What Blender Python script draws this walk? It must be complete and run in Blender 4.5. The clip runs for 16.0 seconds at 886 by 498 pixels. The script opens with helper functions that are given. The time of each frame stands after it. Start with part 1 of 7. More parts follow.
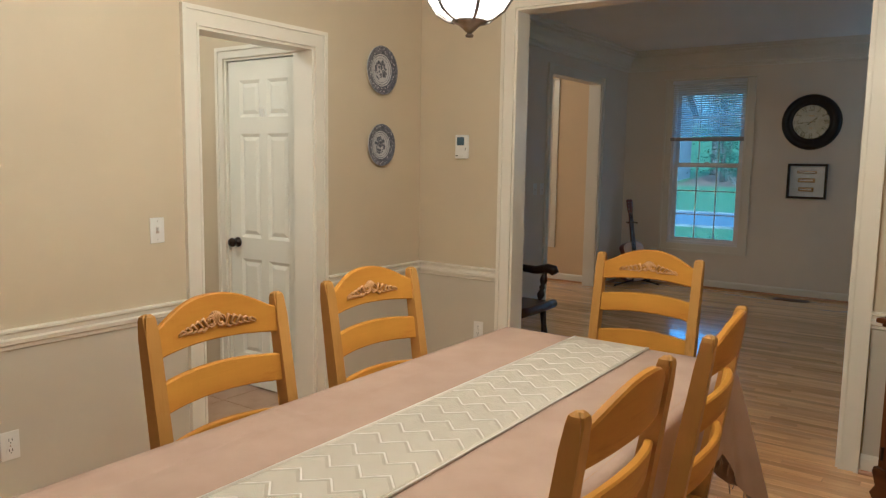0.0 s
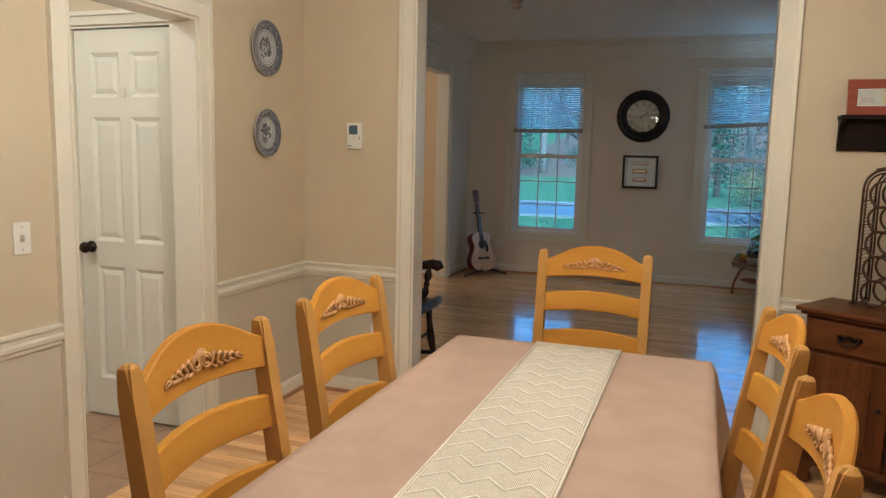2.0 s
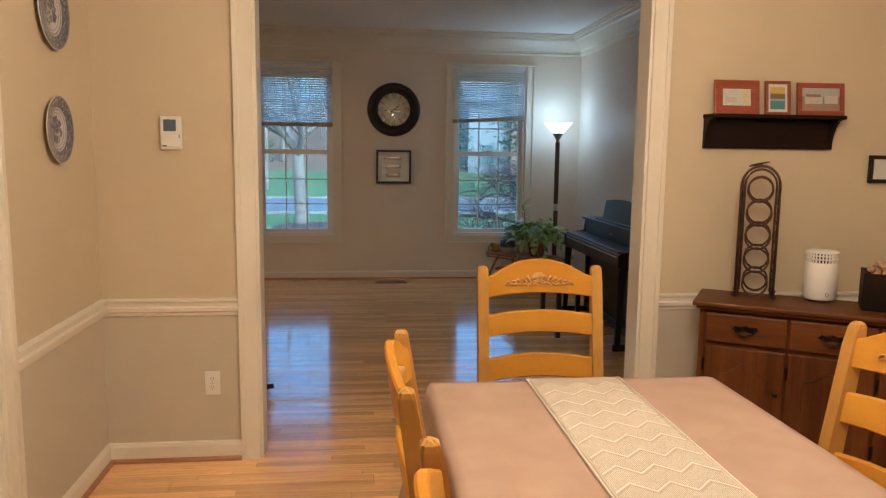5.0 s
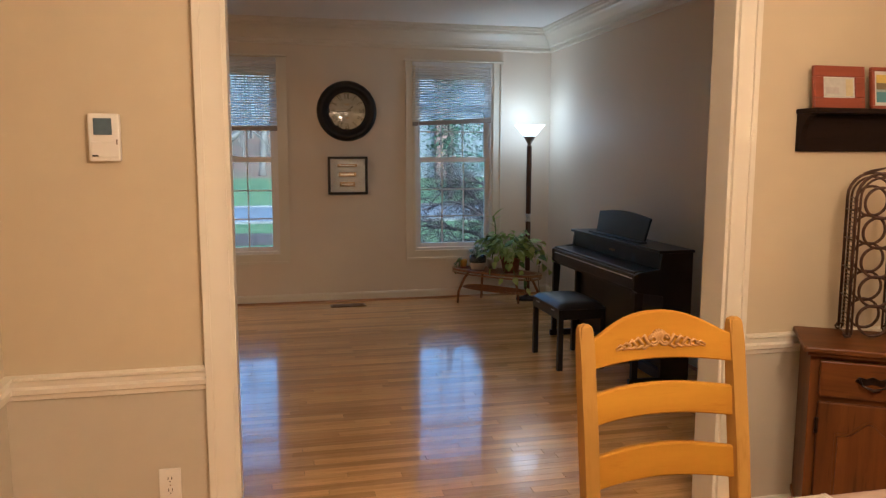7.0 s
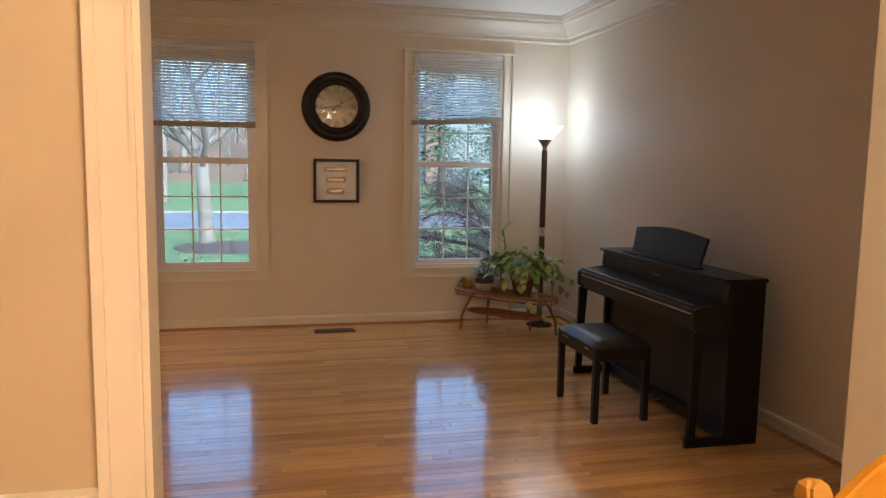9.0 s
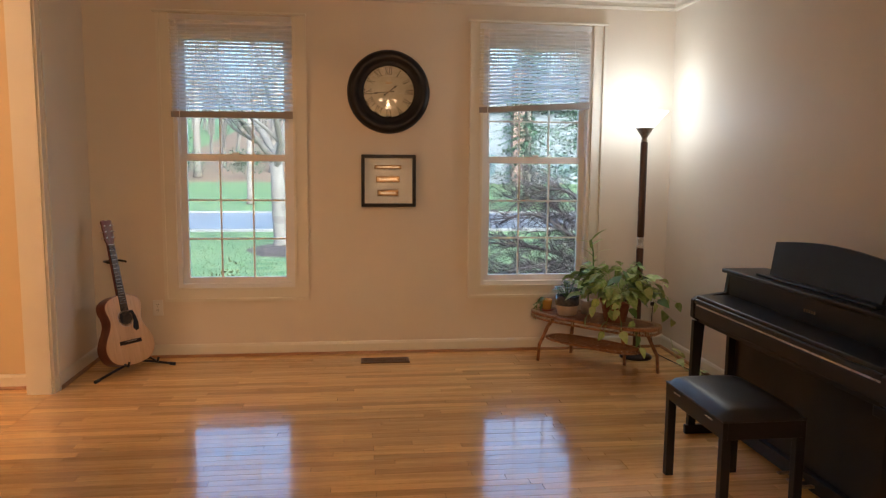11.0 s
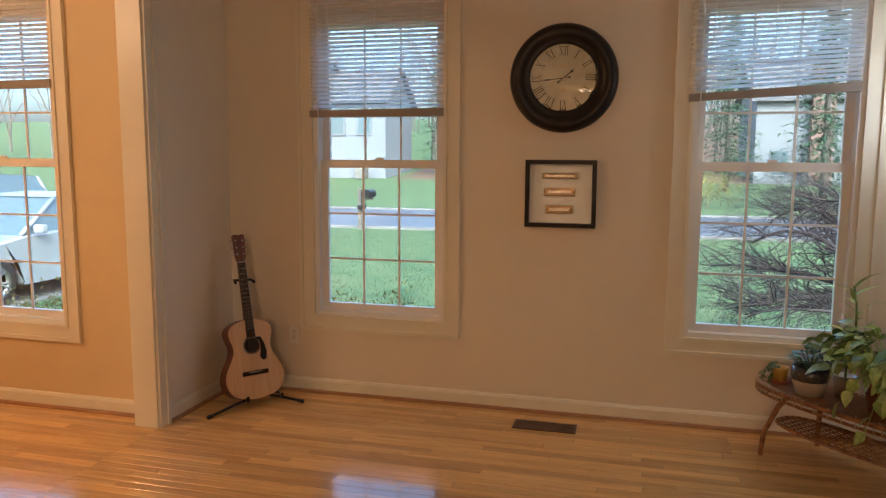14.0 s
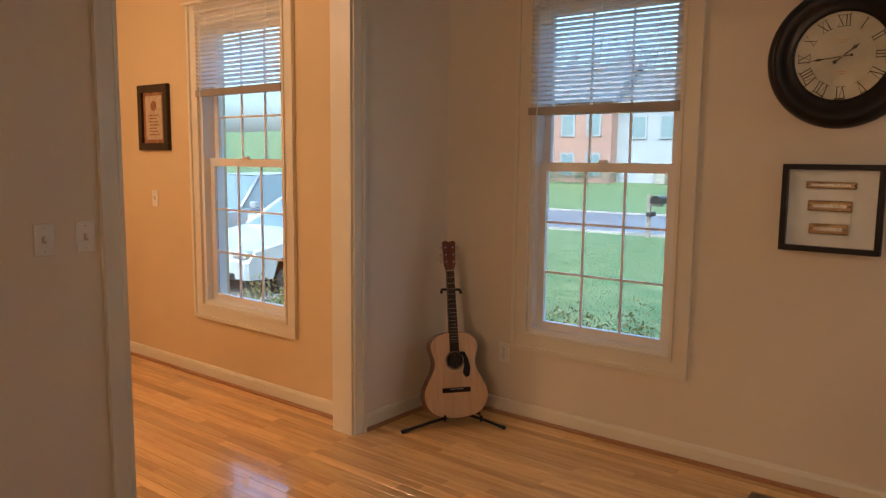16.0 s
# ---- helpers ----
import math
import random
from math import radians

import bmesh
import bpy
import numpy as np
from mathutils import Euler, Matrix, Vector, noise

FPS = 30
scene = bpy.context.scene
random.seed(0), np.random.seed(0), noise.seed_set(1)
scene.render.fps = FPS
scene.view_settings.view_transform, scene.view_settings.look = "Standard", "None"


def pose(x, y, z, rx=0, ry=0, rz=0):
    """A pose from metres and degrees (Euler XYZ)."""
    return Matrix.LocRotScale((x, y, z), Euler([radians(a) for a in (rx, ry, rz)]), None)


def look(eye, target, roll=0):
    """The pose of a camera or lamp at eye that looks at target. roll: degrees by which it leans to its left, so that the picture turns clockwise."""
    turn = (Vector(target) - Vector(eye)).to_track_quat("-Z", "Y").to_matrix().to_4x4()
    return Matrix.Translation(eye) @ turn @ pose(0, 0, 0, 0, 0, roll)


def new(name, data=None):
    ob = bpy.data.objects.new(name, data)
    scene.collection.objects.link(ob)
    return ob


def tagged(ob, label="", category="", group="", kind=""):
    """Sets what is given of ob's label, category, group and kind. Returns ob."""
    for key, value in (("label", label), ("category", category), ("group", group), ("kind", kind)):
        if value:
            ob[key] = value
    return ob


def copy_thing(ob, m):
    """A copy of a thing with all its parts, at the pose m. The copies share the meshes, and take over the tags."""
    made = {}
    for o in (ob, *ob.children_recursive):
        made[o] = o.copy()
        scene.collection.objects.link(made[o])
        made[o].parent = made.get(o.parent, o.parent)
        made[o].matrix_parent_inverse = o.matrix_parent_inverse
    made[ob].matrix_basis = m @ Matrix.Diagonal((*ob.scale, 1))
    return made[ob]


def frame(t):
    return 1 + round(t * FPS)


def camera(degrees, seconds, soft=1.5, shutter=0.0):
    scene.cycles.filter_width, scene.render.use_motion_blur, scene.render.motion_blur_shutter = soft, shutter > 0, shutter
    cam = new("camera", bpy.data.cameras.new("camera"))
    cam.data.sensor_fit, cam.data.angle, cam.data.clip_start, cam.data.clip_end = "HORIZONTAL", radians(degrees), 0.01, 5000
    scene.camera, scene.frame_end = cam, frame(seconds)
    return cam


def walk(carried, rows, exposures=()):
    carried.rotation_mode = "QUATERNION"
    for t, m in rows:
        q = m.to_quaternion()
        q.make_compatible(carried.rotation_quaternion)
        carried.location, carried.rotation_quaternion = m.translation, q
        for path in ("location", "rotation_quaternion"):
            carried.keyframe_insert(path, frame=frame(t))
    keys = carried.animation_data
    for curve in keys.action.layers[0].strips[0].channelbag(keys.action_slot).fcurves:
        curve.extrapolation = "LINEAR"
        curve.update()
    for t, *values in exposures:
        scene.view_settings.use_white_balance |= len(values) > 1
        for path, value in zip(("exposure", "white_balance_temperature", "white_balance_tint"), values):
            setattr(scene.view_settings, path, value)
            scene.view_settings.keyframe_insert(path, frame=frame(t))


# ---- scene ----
cam = camera(62.1, 16.0, soft=1.3)
PATH = [
    (0, (0.169, 0.218, 1.467), (-0.971, 1.845, 1.228), 0.9),
    (0.5, (0.003, 0.24, 1.452), (-1.052, 1.922, 1.216), 1.0),
    (1, (-0.176, 0.27, 1.464), (-1.123, 2.016, 1.225), 1.1),
    (1.5, (-0.324, 0.263, 1.461), (-1.127, 2.078, 1.213), 1.2),
    (2, (-0.52, 0.233, 1.467), (-1.176, 2.105, 1.209), 1.3),
    (2.5, (-0.675, 0.259, 1.457), (-1.183, 2.175, 1.189), 1.2),
    (3, (-0.866, 0.351, 1.462), (-1.204, 2.303, 1.188), 1.1),
    (3.5, (-1.025, 0.41, 1.461), (-1.209, 2.383, 1.188), 0.8),
    (4, (-1.239, 0.458, 1.48), (-1.266, 2.439, 1.211), 0.7),
    (4.2, (-1.319, 0.48, 1.485), (-1.288, 2.462, 1.216), 0.7),
    (6.3, (-1.91, 1.25, 1.495), (-1.516, 3.194, 1.232), 0.4),
    (6.5, (-1.921, 1.346, 1.494), (-1.517, 3.287, 1.23), 0.3),
    (7, (-1.932, 1.628, 1.5), (-1.497, 3.564, 1.249), 0.1),
    (7.5, (-1.946, 1.903, 1.495), (-1.488, 3.834, 1.248), -0.2),
    (8, (-1.946, 2.173, 1.505), (-1.458, 4.097, 1.261), -0.3),
    (8.2, (-1.942, 2.253, 1.488), (-1.44, 4.175, 1.253), 0.5),
    (10.3, (-1.598, 3.327, 1.46), (-1.229, 5.278, 1.22), 0.6),
    (10.5, (-1.562, 3.446, 1.467), (-1.225, 5.403, 1.225), 0.6),
    (11, (-1.475, 3.711, 1.448), (-1.239, 5.683, 1.211), 0.5),
    (11.5, (-1.438, 3.957, 1.45), (-1.31, 5.939, 1.217), 0.4),
    (12, (-1.31, 4.16, 1.455), (-1.3, 6.146, 1.22), 0.4),
    (12.5, (-1.161, 4.345, 1.496), (-1.252, 6.327, 1.246), 0.4),
    (13, (-1.059, 4.556, 1.497), (-1.261, 6.53, 1.245), 0.4),
    (13.5, (-0.961, 4.763, 1.505), (-1.302, 6.718, 1.256), 0.3),
    (14, (-0.821, 4.951, 1.507), (-1.32, 6.871, 1.258), 0.3),
    (14.5, (-0.73, 5.12, 1.507), (-1.377, 6.995, 1.255), 0.3),
    (15, (-0.693, 5.335, 1.514), (-1.503, 7.147, 1.263), 0.5),
    (15.5, (-0.657, 5.498, 1.518), (-1.671, 7.203, 1.269), 0.5),
    (16, (-0.603, 5.623, 1.499), (-1.82, 7.192, 1.255), 0.6),
]
# ---------------------------------------------------------------- light
EXPOSURES = [
    (0.0, 1.64, 3750, 0), (2.5, 1.72, 3850, 2), (4.2, 1.79, 4280, 7), (6.3, 1.93, 4640, 13), (8.2, 2.08, 5020, 18),
    (10.3, 2.60, 5520, 21), (13.0, 2.43, 5670, 22), (16.0, 2.26, 5430, 20)]
walk(cam, [(t, look(eye, target, roll)) for t, eye, target, roll in PATH], EXPOSURES)

world = bpy.data.worlds.new("overcast")
scene.world = world
world.use_nodes = True
sky = world.node_tree.nodes.new("ShaderNodeTexSky")
sky.sky_type = "NISHITA"
sky.sun_disc = False
sky.sun_elevation, sky.sun_rotation = radians(38), radians(150)
sky.dust_density, sky.air_density = 6.0, 1.0
cloud = world.node_tree.nodes.new("ShaderNodeMix")      # thin even cloud takes the deep blue out
cloud.data_type, cloud.blend_type = "RGBA", "MULTIPLY"
cloud.inputs[0].default_value = 1.0
cloud.inputs[7].default_value = (0.81, 1.0, 0.965, 1)
world.node_tree.links.new(sky.outputs[0], cloud.inputs[6])
world.node_tree.links.new(cloud.outputs[2], world.node_tree.nodes["Background"].inputs[0])
world.node_tree.nodes["Background"].inputs[1].default_value = 0.15


def lamp(name, kind, place, energy, colour, size=0.1):
    data = bpy.data.lights.new(name, kind)
    data.energy, data.color = energy, colour
    if kind == "POINT":
        data.shadow_soft_size = size
    ob = new(name, data)
    ob.location = place
    return ob


sun = lamp("sun", "SUN", (0, 0, 30), 0.5, (1.0, 0.96, 0.9))
sun.data.angle = radians(14)
sun.rotation_euler = (radians(52), 0, radians(150 - 180))

WARM = (1.0, 0.60, 0.27)
SOFT = (0.93, 1.0, 0.88)
CH = Vector((-0.945, 1.916, 0))          # chandelier axis
TORCH = Vector((0.61, 8.895, 0))       # torchiere axis
lamp("chandelier_bulb", "POINT", (CH.x, CH.y, 2.02), 6.6, WARM, 0.07)
for k in range(3):
    a = radians(30 + 120 * k)
    lamp("chandelier_bulb", "POINT", (CH.x + 0.34 * math.cos(a), CH.y + 0.34 * math.sin(a), 2.22), 6.6, WARM, 0.05)
lamp("torchiere_bulb", "POINT", (TORCH.x, TORCH.y, 1.80), 0.95, SOFT, 0.09)
lamp("foyer_bulb", "POINT", (-4.9, 6.35, 2.55), 12.5, WARM, 0.1)
lamp("hall_bulb", "POINT", (-3.6, 1.9, 2.5), 10.5, (1.0, 0.66, 0.35), 0.1)


# ---------------------------------------------------------------- materials
def node_mat(name):
    m = bpy.data.materials.new(name)
    m.use_nodes = True
    return m, m.node_tree, m.node_tree.nodes["Principled BSDF"]


def mix_colour(nt, fac, a, b):
    mx = nt.nodes.new("ShaderNodeMix")
    mx.data_type = "RGBA"
    if fac is not None:
        nt.links.new(fac, mx.inputs[0])
    for sock, v in ((mx.inputs[6], a), (mx.inputs[7], b)):
        if isinstance(v, tuple):
            sock.default_value = (*v, 1)
        else:
            nt.links.new(v, sock)
    return mx.outputs[2]


def coords(nt, scale=(1, 1, 1)):
    tc = nt.nodes.new("ShaderNodeTexCoord")
    mp = nt.nodes.new("ShaderNodeMapping")
    mp.inputs["Scale"].default_value = scale
    nt.links.new(tc.outputs["Object"], mp.inputs[0])
    return mp.outputs[0]


def noise_tex(nt, vec, scale, detail=3.0, rough=0.5):
    n = nt.nodes.new("ShaderNodeTexNoise")
    n.inputs["Scale"].default_value, n.inputs["Detail"].default_value, n.inputs["Roughness"].default_value = scale, detail, rough
    nt.links.new(vec, n.inputs["Vector"])
    return n.outputs["Fac"]


def ramp(nt, fac, lo, hi):
    r = nt.nodes.new("ShaderNodeMapRange")
    r.inputs[1].default_value, r.inputs[2].default_value = lo, hi
    nt.links.new(fac, r.inputs[0])
    return r.outputs[0]


def bump(nt, bsdf, height, strength, dist):
    b = nt.nodes.new("ShaderNodeBump")
    b.inputs["Strength"].default_value, b.inputs["Distance"].default_value = strength, dist
    nt.links.new(height, b.inputs["Height"])
    nt.links.new(b.outputs[0], bsdf.inputs["Normal"])


def surf(name, c1, c2, scale=3.0, fine=120.0, rough=0.6, metal=0.0, relief=0.15, dist=0.001, coat=0.0, spread=(0.35, 0.65), stretch=(1, 1, 1)):
    """A surface that varies between two colours, with a fine relief and an uneven gloss."""
    m, nt, p = node_mat(name)
    v = coords(nt, stretch)
    big = noise_tex(nt, v, scale, 4)
    small = noise_tex(nt, v, fine, 3)
    nt.links.new(mix_colour(nt, ramp(nt, big, *spread), c1, c2), p.inputs["Base Color"])
    rr = nt.nodes.new("ShaderNodeMapRange")
    rr.inputs[3].default_value, rr.inputs[4].default_value = rough * 0.85, min(1, rough * 1.15)
    nt.links.new(small, rr.inputs[0])
    nt.links.new(rr.outputs[0], p.inputs["Roughness"])
    p.inputs["Metallic"].default_value = metal
    p.inputs["Coat Weight"].default_value = coat
    p.inputs["Coat Roughness"].default_value = 0.12
    if relief:
        bump(nt, p, small, relief, dist)
    return m


def wood(name, dark, light, along=0, grain=16.0, rough=0.35, coat=0.3, vary=None, relief=0.1, spec=0.5, polish=0.15, streak=0.6):
    """Grain that runs along one local axis. vary: 'object' or 'island' shifts each piece's tone."""
    m, nt, p = node_mat(name)
    st = [grain, grain, grain]
    st[along] = grain * 0.07
    v = coords(nt, tuple(st))
    shade = None
    if vary:
        if vary == "object":
            src = nt.nodes.new("ShaderNodeObjectInfo").outputs["Random"]
        else:
            src = nt.nodes.new("ShaderNodeNewGeometry").outputs["Random Per Island"]
        add = nt.nodes.new("ShaderNodeVectorMath")
        add.operation = "MULTIPLY_ADD"
        nt.links.new(src, add.inputs[0])
        add.inputs[1].default_value = (37, 91, 53)
        nt.links.new(v, add.inputs[2])
        v = add.outputs[0]
        shade = src
    g1 = noise_tex(nt, v, 1.0, 6, 0.62)
    g2 = noise_tex(nt, v, 5.0, 3, 0.7)
    col = mix_colour(nt, ramp(nt, g1, 0.3, 0.7), dark, light)
    col = mix_colour(nt, ramp(nt, g2, 0.58, 0.78), col, tuple(c * streak for c in dark))
    if shade is not None:
        hsv = nt.nodes.new("ShaderNodeHueSaturation")
        mr = nt.nodes.new("ShaderNodeMapRange")
        mr.inputs[3].default_value, mr.inputs[4].default_value = 0.80, 1.24
        nt.links.new(shade, mr.inputs[0])
        nt.links.new(mr.outputs[0], hsv.inputs["Value"])
        nt.links.new(col, hsv.inputs["Color"])
        col = hsv.outputs[0]
    nt.links.new(col, p.inputs["Base Color"])
    p.inputs["Roughness"].default_value = rough
    p.inputs["Coat Weight"].default_value = coat
    p.inputs["Coat Roughness"].default_value = polish
    p.inputs["Specular IOR Level"].default_value = spec
    bump(nt, p, g1, relief, 0.0006)
    return m


def plain(name, colour, rough=0.5, metal=0.0, coat=0.0):
    m, nt, p = node_mat(name)
    v = coords(nt)
    n = noise_tex(nt, v, 60, 3)
    nt.links.new(mix_colour(nt, ramp(nt, n, 0.3, 0.7), colour, tuple(min(1, c * 0.88) for c in colour)), p.inputs["Base Color"])
    p.inputs["Roughness"].default_value, p.inputs["Metallic"].default_value, p.inputs["Coat Weight"].default_value = rough, metal, coat
    return m


def glow(name, colour, strength):
    m, nt, p = node_mat(name)
    p.inputs["Base Color"].default_value = (0.85, 0.83, 0.78, 1)
    p.inputs["Emission Color"].default_value = (*colour, 1)
    p.inputs["Emission Strength"].default_value = strength
    p.inputs["Roughness"].default_value = 0.3
    return m


def glass(name, tint=(1, 1, 1), rough=0.0):
    m, nt, p = node_mat(name)
    p.inputs["Base Color"].default_value = (*tint, 1)
    p.inputs["Transmission Weight"].default_value, p.inputs["Roughness"].default_value, p.inputs["IOR"].default_value = 1.0, rough, 1.45
    return m


WALL_UP = surf("dining_wall_paint", (0.60, 0.52, 0.355), (0.57, 0.49, 0.33), 1.2, 260, 0.55, relief=0.12)
WALL_LOW = surf("dining_dado_paint", (0.58, 0.535, 0.425), (0.55, 0.505, 0.395), 1.2, 260, 0.55, relief=0.12)
WALL_LIV = surf("living_wall_paint", (0.76, 0.69, 0.575), (0.73, 0.66, 0.545), 1.2, 260, 0.6, relief=0.12)
WALL_FOY = surf("foyer_wall_paint", (0.70, 0.555, 0.32), (0.67, 0.525, 0.295), 1.2, 260, 0.6, relief=0.12)
WALL_OUT = surf("outer_wall", (0.5, 0.48, 0.44), (0.45, 0.43, 0.4), 1, 50, 0.8)
CEIL = surf("ceiling_paint", (0.84, 0.83, 0.80), (0.81, 0.80, 0.77), 0.9, 180, 0.8, relief=0.25)
TRIM = surf("trim_paint", (0.78, 0.74, 0.625), (0.74, 0.70, 0.585), 2.0, 90, 0.35, relief=0.05)
DOOR_W = surf("door_paint", (0.80, 0.78, 0.68), (0.77, 0.75, 0.65), 2.0, 90, 0.38, relief=0.05)
VINYL = surf("window_vinyl", (0.82, 0.81, 0.78), (0.78, 0.77, 0.74), 3.0, 90, 0.35, relief=0.04)
OAK = wood("oak_plank", (0.63, 0.35, 0.105), (0.86, 0.545, 0.20), 0, 26, 0.19, 0.6, "object", polish=0.06)
OAK_S = wood("oak_plank_field", (0.63, 0.35, 0.105), (0.86, 0.545, 0.20), 0, 26, 0.19, 0.6, "island", polish=0.06)
OAK_TRIM = wood("oak_trim", (0.30, 0.14, 0.05), (0.42, 0.22, 0.09), 0, 26, 0.35, 0.3)
SUBFLOOR = plain("joint_shadow_gap", (0.07, 0.035, 0.015), 0.8)
HONEY = wood("honey_maple", (0.41, 0.182, 0.002), (0.54, 0.28, 0.004), 0, 7, 0.45, 0.0, relief=0.04, spec=0.08, streak=0.93)
# uprights are duller and tanner: weaker light on their sides is in the colour
HONEY_SHADED = wood("honey_maple_upright_shaded", (0.39, 0.205, 0.025), (0.47, 0.265, 0.04), 2, 7, 0.45, 0.0, relief=0.04, spec=0.1, streak=0.93)
CARVE = surf("carved_gilt_wood", (0.47, 0.25, 0.055), (0.60, 0.35, 0.11), 40, 200, 0.42, relief=0.2)
CLOTH = surf("taupe_tablecloth", (0.41, 0.29, 0.21), (0.445, 0.32, 0.235), 9, 420, 0.9, relief=0.7, dist=0.0016)
RUNNER = surf("cream_runner", (0.53, 0.47, 0.365), (0.475, 0.415, 0.32), 30, 500, 0.85, relief=0.5)
RUN_CORD = surf("runner_cord", (0.84, 0.79, 0.72), (0.79, 0.74, 0.66), 40, 500, 0.85, relief=0.4)
RUN_HATCH = surf("runner_hatch_thread", (0.76, 0.70, 0.585), (0.70, 0.645, 0.53), 40, 500, 0.85, relief=0.4)
CHERRY = wood("cherry_buffet", (0.055, 0.019, 0.004), (0.155, 0.056, 0.009), 0, 12, 0.42, 0.06, spec=0.12)
CHERRY_V = wood("cherry_buffet_upright", (0.055, 0.019, 0.004), (0.155, 0.056, 0.009), 2, 12, 0.42, 0.06, spec=0.12)
DARKWOOD = wood("ebonised_wood", (0.012, 0.007, 0.005), (0.035, 0.018, 0.011), 2, 14, 0.3, 0.4)
SHELFWOOD = wood("espresso_shelf", (0.008, 0.005, 0.0035), (0.018, 0.010, 0.007), 0, 14, 0.5, 0.0, spec=0.12)
REDWOOD = wood("mahogany_frame", (0.20, 0.035, 0.012), (0.32, 0.07, 0.025), 0, 18, 0.35, 0.3)
BLACK = surf("satin_black", (0.012, 0.011, 0.011), (0.018, 0.016, 0.015), 8, 150, 0.35, relief=0.05)
PIANO = surf("piano_satin_black", (0.010, 0.009, 0.009), (0.016, 0.014, 0.013), 6, 220, 0.33, relief=0.12)
LEATHER = surf("black_leatherette", (0.016, 0.016, 0.018), (0.022, 0.022, 0.024), 10, 160, 0.38, relief=0.5, dist=0.0015)
VENT = surf("brown_vent_enamel", (0.13, 0.075, 0.045), (0.17, 0.10, 0.06), 30, 200, 0.4, 0.3, 0.1)
BRONZE = surf("oil_rubbed_bronze", (0.02, 0.014, 0.011), (0.04, 0.027, 0.02), 30, 200, 0.35, 0.8, 0.1)
IRON = surf("wrought_iron", (0.045, 0.022, 0.014), (0.09, 0.045, 0.028), 40, 200, 0.5, 0.4, 0.3)
PEWTER = surf("antique_pewter", (0.20, 0.17, 0.14), (0.32, 0.28, 0.23), 30, 150, 0.4, 0.7, 0.2)
SILVER = surf("brushed_silver", (0.55, 0.53, 0.5), (0.68, 0.66, 0.63), 20, 200, 0.28, 0.9, 0.05)
BRASS = surf("aged_brass", (0.26, 0.16, 0.07), (0.44, 0.30, 0.15), 30, 200, 0.3, 0.9, 0.08)
WHITE_P = surf("white_plastic", (0.80, 0.79, 0.74), (0.77, 0.75, 0.70), 10, 200, 0.35, relief=0.03)
LCD = plain("lcd_glass", (0.10, 0.15, 0.20), 0.15)
GLASS = glass("clear_glass", (0.97, 0.99, 0.98))
PORCELAIN = surf("white_porcelain", (0.62, 0.62, 0.62), (0.55, 0.55, 0.57), 10, 100, 0.2, relief=0.02, coat=0.5)
INK = surf("blue_black_transfer", (0.07, 0.075, 0.11), (0.16, 0.165, 0.21), 60, 160, 0.3, relief=0.03)
PAPER = surf("mount_board", (0.66, 0.65, 0.62), (0.62, 0.61, 0.58), 8, 200, 0.9, relief=0.05)
DIAL = surf("aged_dial_paper", (0.52, 0.47, 0.36), (0.40, 0.35, 0.25), 9, 120, 0.8, relief=0.03)
DIAL_INK = plain("dial_ink", (0.03, 0.025, 0.02), 0.7)
LAMPPOLE = wood("walnut_pole", (0.045, 0.016, 0.009), (0.09, 0.032, 0.017), 2, 14, 0.35, 0.3)
SHADE = glow("torchiere_glass", (0.94, 1.0, 0.90), 0.65)
BOWL = glow("alabaster_glass", (1.0, 0.66, 0.34), 2.4)
SPRUCE = wood("spruce_top", (0.60, 0.37, 0.19), (0.70, 0.47, 0.26), 2, 30, 0.28, 0.5)
MAHOG = wood("mahogany_side", (0.11, 0.022, 0.008), (0.20, 0.045, 0.016), 2, 20, 0.28, 0.5)
RATTAN = surf("rattan_cane", (0.22, 0.085, 0.03), (0.38, 0.18, 0.07), 30, 200, 0.45, relief=0.3)
CANE_W = surf("pale_cane", (0.60, 0.50, 0.36), (0.48, 0.36, 0.22), 40, 200, 0.55, relief=0.3)
LEAF = surf("pothos_leaf", (0.22, 0.40, 0.08), (0.52, 0.64, 0.25), 40, 90, 0.38, relief=0.1, coat=0.2)
LEAF_D = surf("dark_leaf", (0.07, 0.16, 0.04), (0.14, 0.27, 0.07), 22, 90, 0.4, relief=0.1)
LEAF_P = surf("pale_leaf", (0.56, 0.62, 0.26), (0.34, 0.48, 0.13), 30, 90, 0.4, relief=0.1)
TERRA = surf("terracotta", (0.24, 0.085, 0.04), (0.32, 0.13, 0.07), 20, 150, 0.75, relief=0.2)
GLAZE_Y = surf("yellow_glaze", (0.62, 0.36, 0.05), (0.52, 0.28, 0.035), 20, 100, 0.25, relief=0.05, coat=0.4)
GLAZE_W = surf("cream_glaze", (0.62, 0.55, 0.46), (0.52, 0.44, 0.36), 20, 100, 0.3, relief=0.05, coat=0.4)
GLAZE_D = surf("dark_glaze", (0.03, 0.035, 0.045), (0.08, 0.08, 0.09), 60, 100, 0.25, relief=0.05, coat=0.4)
SOIL = surf("potting_soil", (0.03, 0.02, 0.014), (0.06, 0.042, 0.03), 60, 200, 0.95, relief=0.8, dist=0.004)
TILE = surf("beige_tile", (0.40, 0.27, 0.16), (0.33, 0.21, 0.12), 7, 90, 0.4, relief=0.1)
GROUT = plain("grout", (0.24, 0.17, 0.11), 0.9)
BLIND = surf("blind_slat", (0.86, 0.86, 0.85), (0.83, 0.83, 0.82), 6, 100, 0.4, relief=0.03)
blind_tree = BLIND.node_tree
blind_out, thin, blend = blind_tree.nodes["Material Output"], blind_tree.nodes.new("ShaderNodeBsdfTranslucent"), blind_tree.nodes.new("ShaderNodeMixShader")
thin.inputs["Color"].default_value = (0.98, 0.98, 0.98, 1)
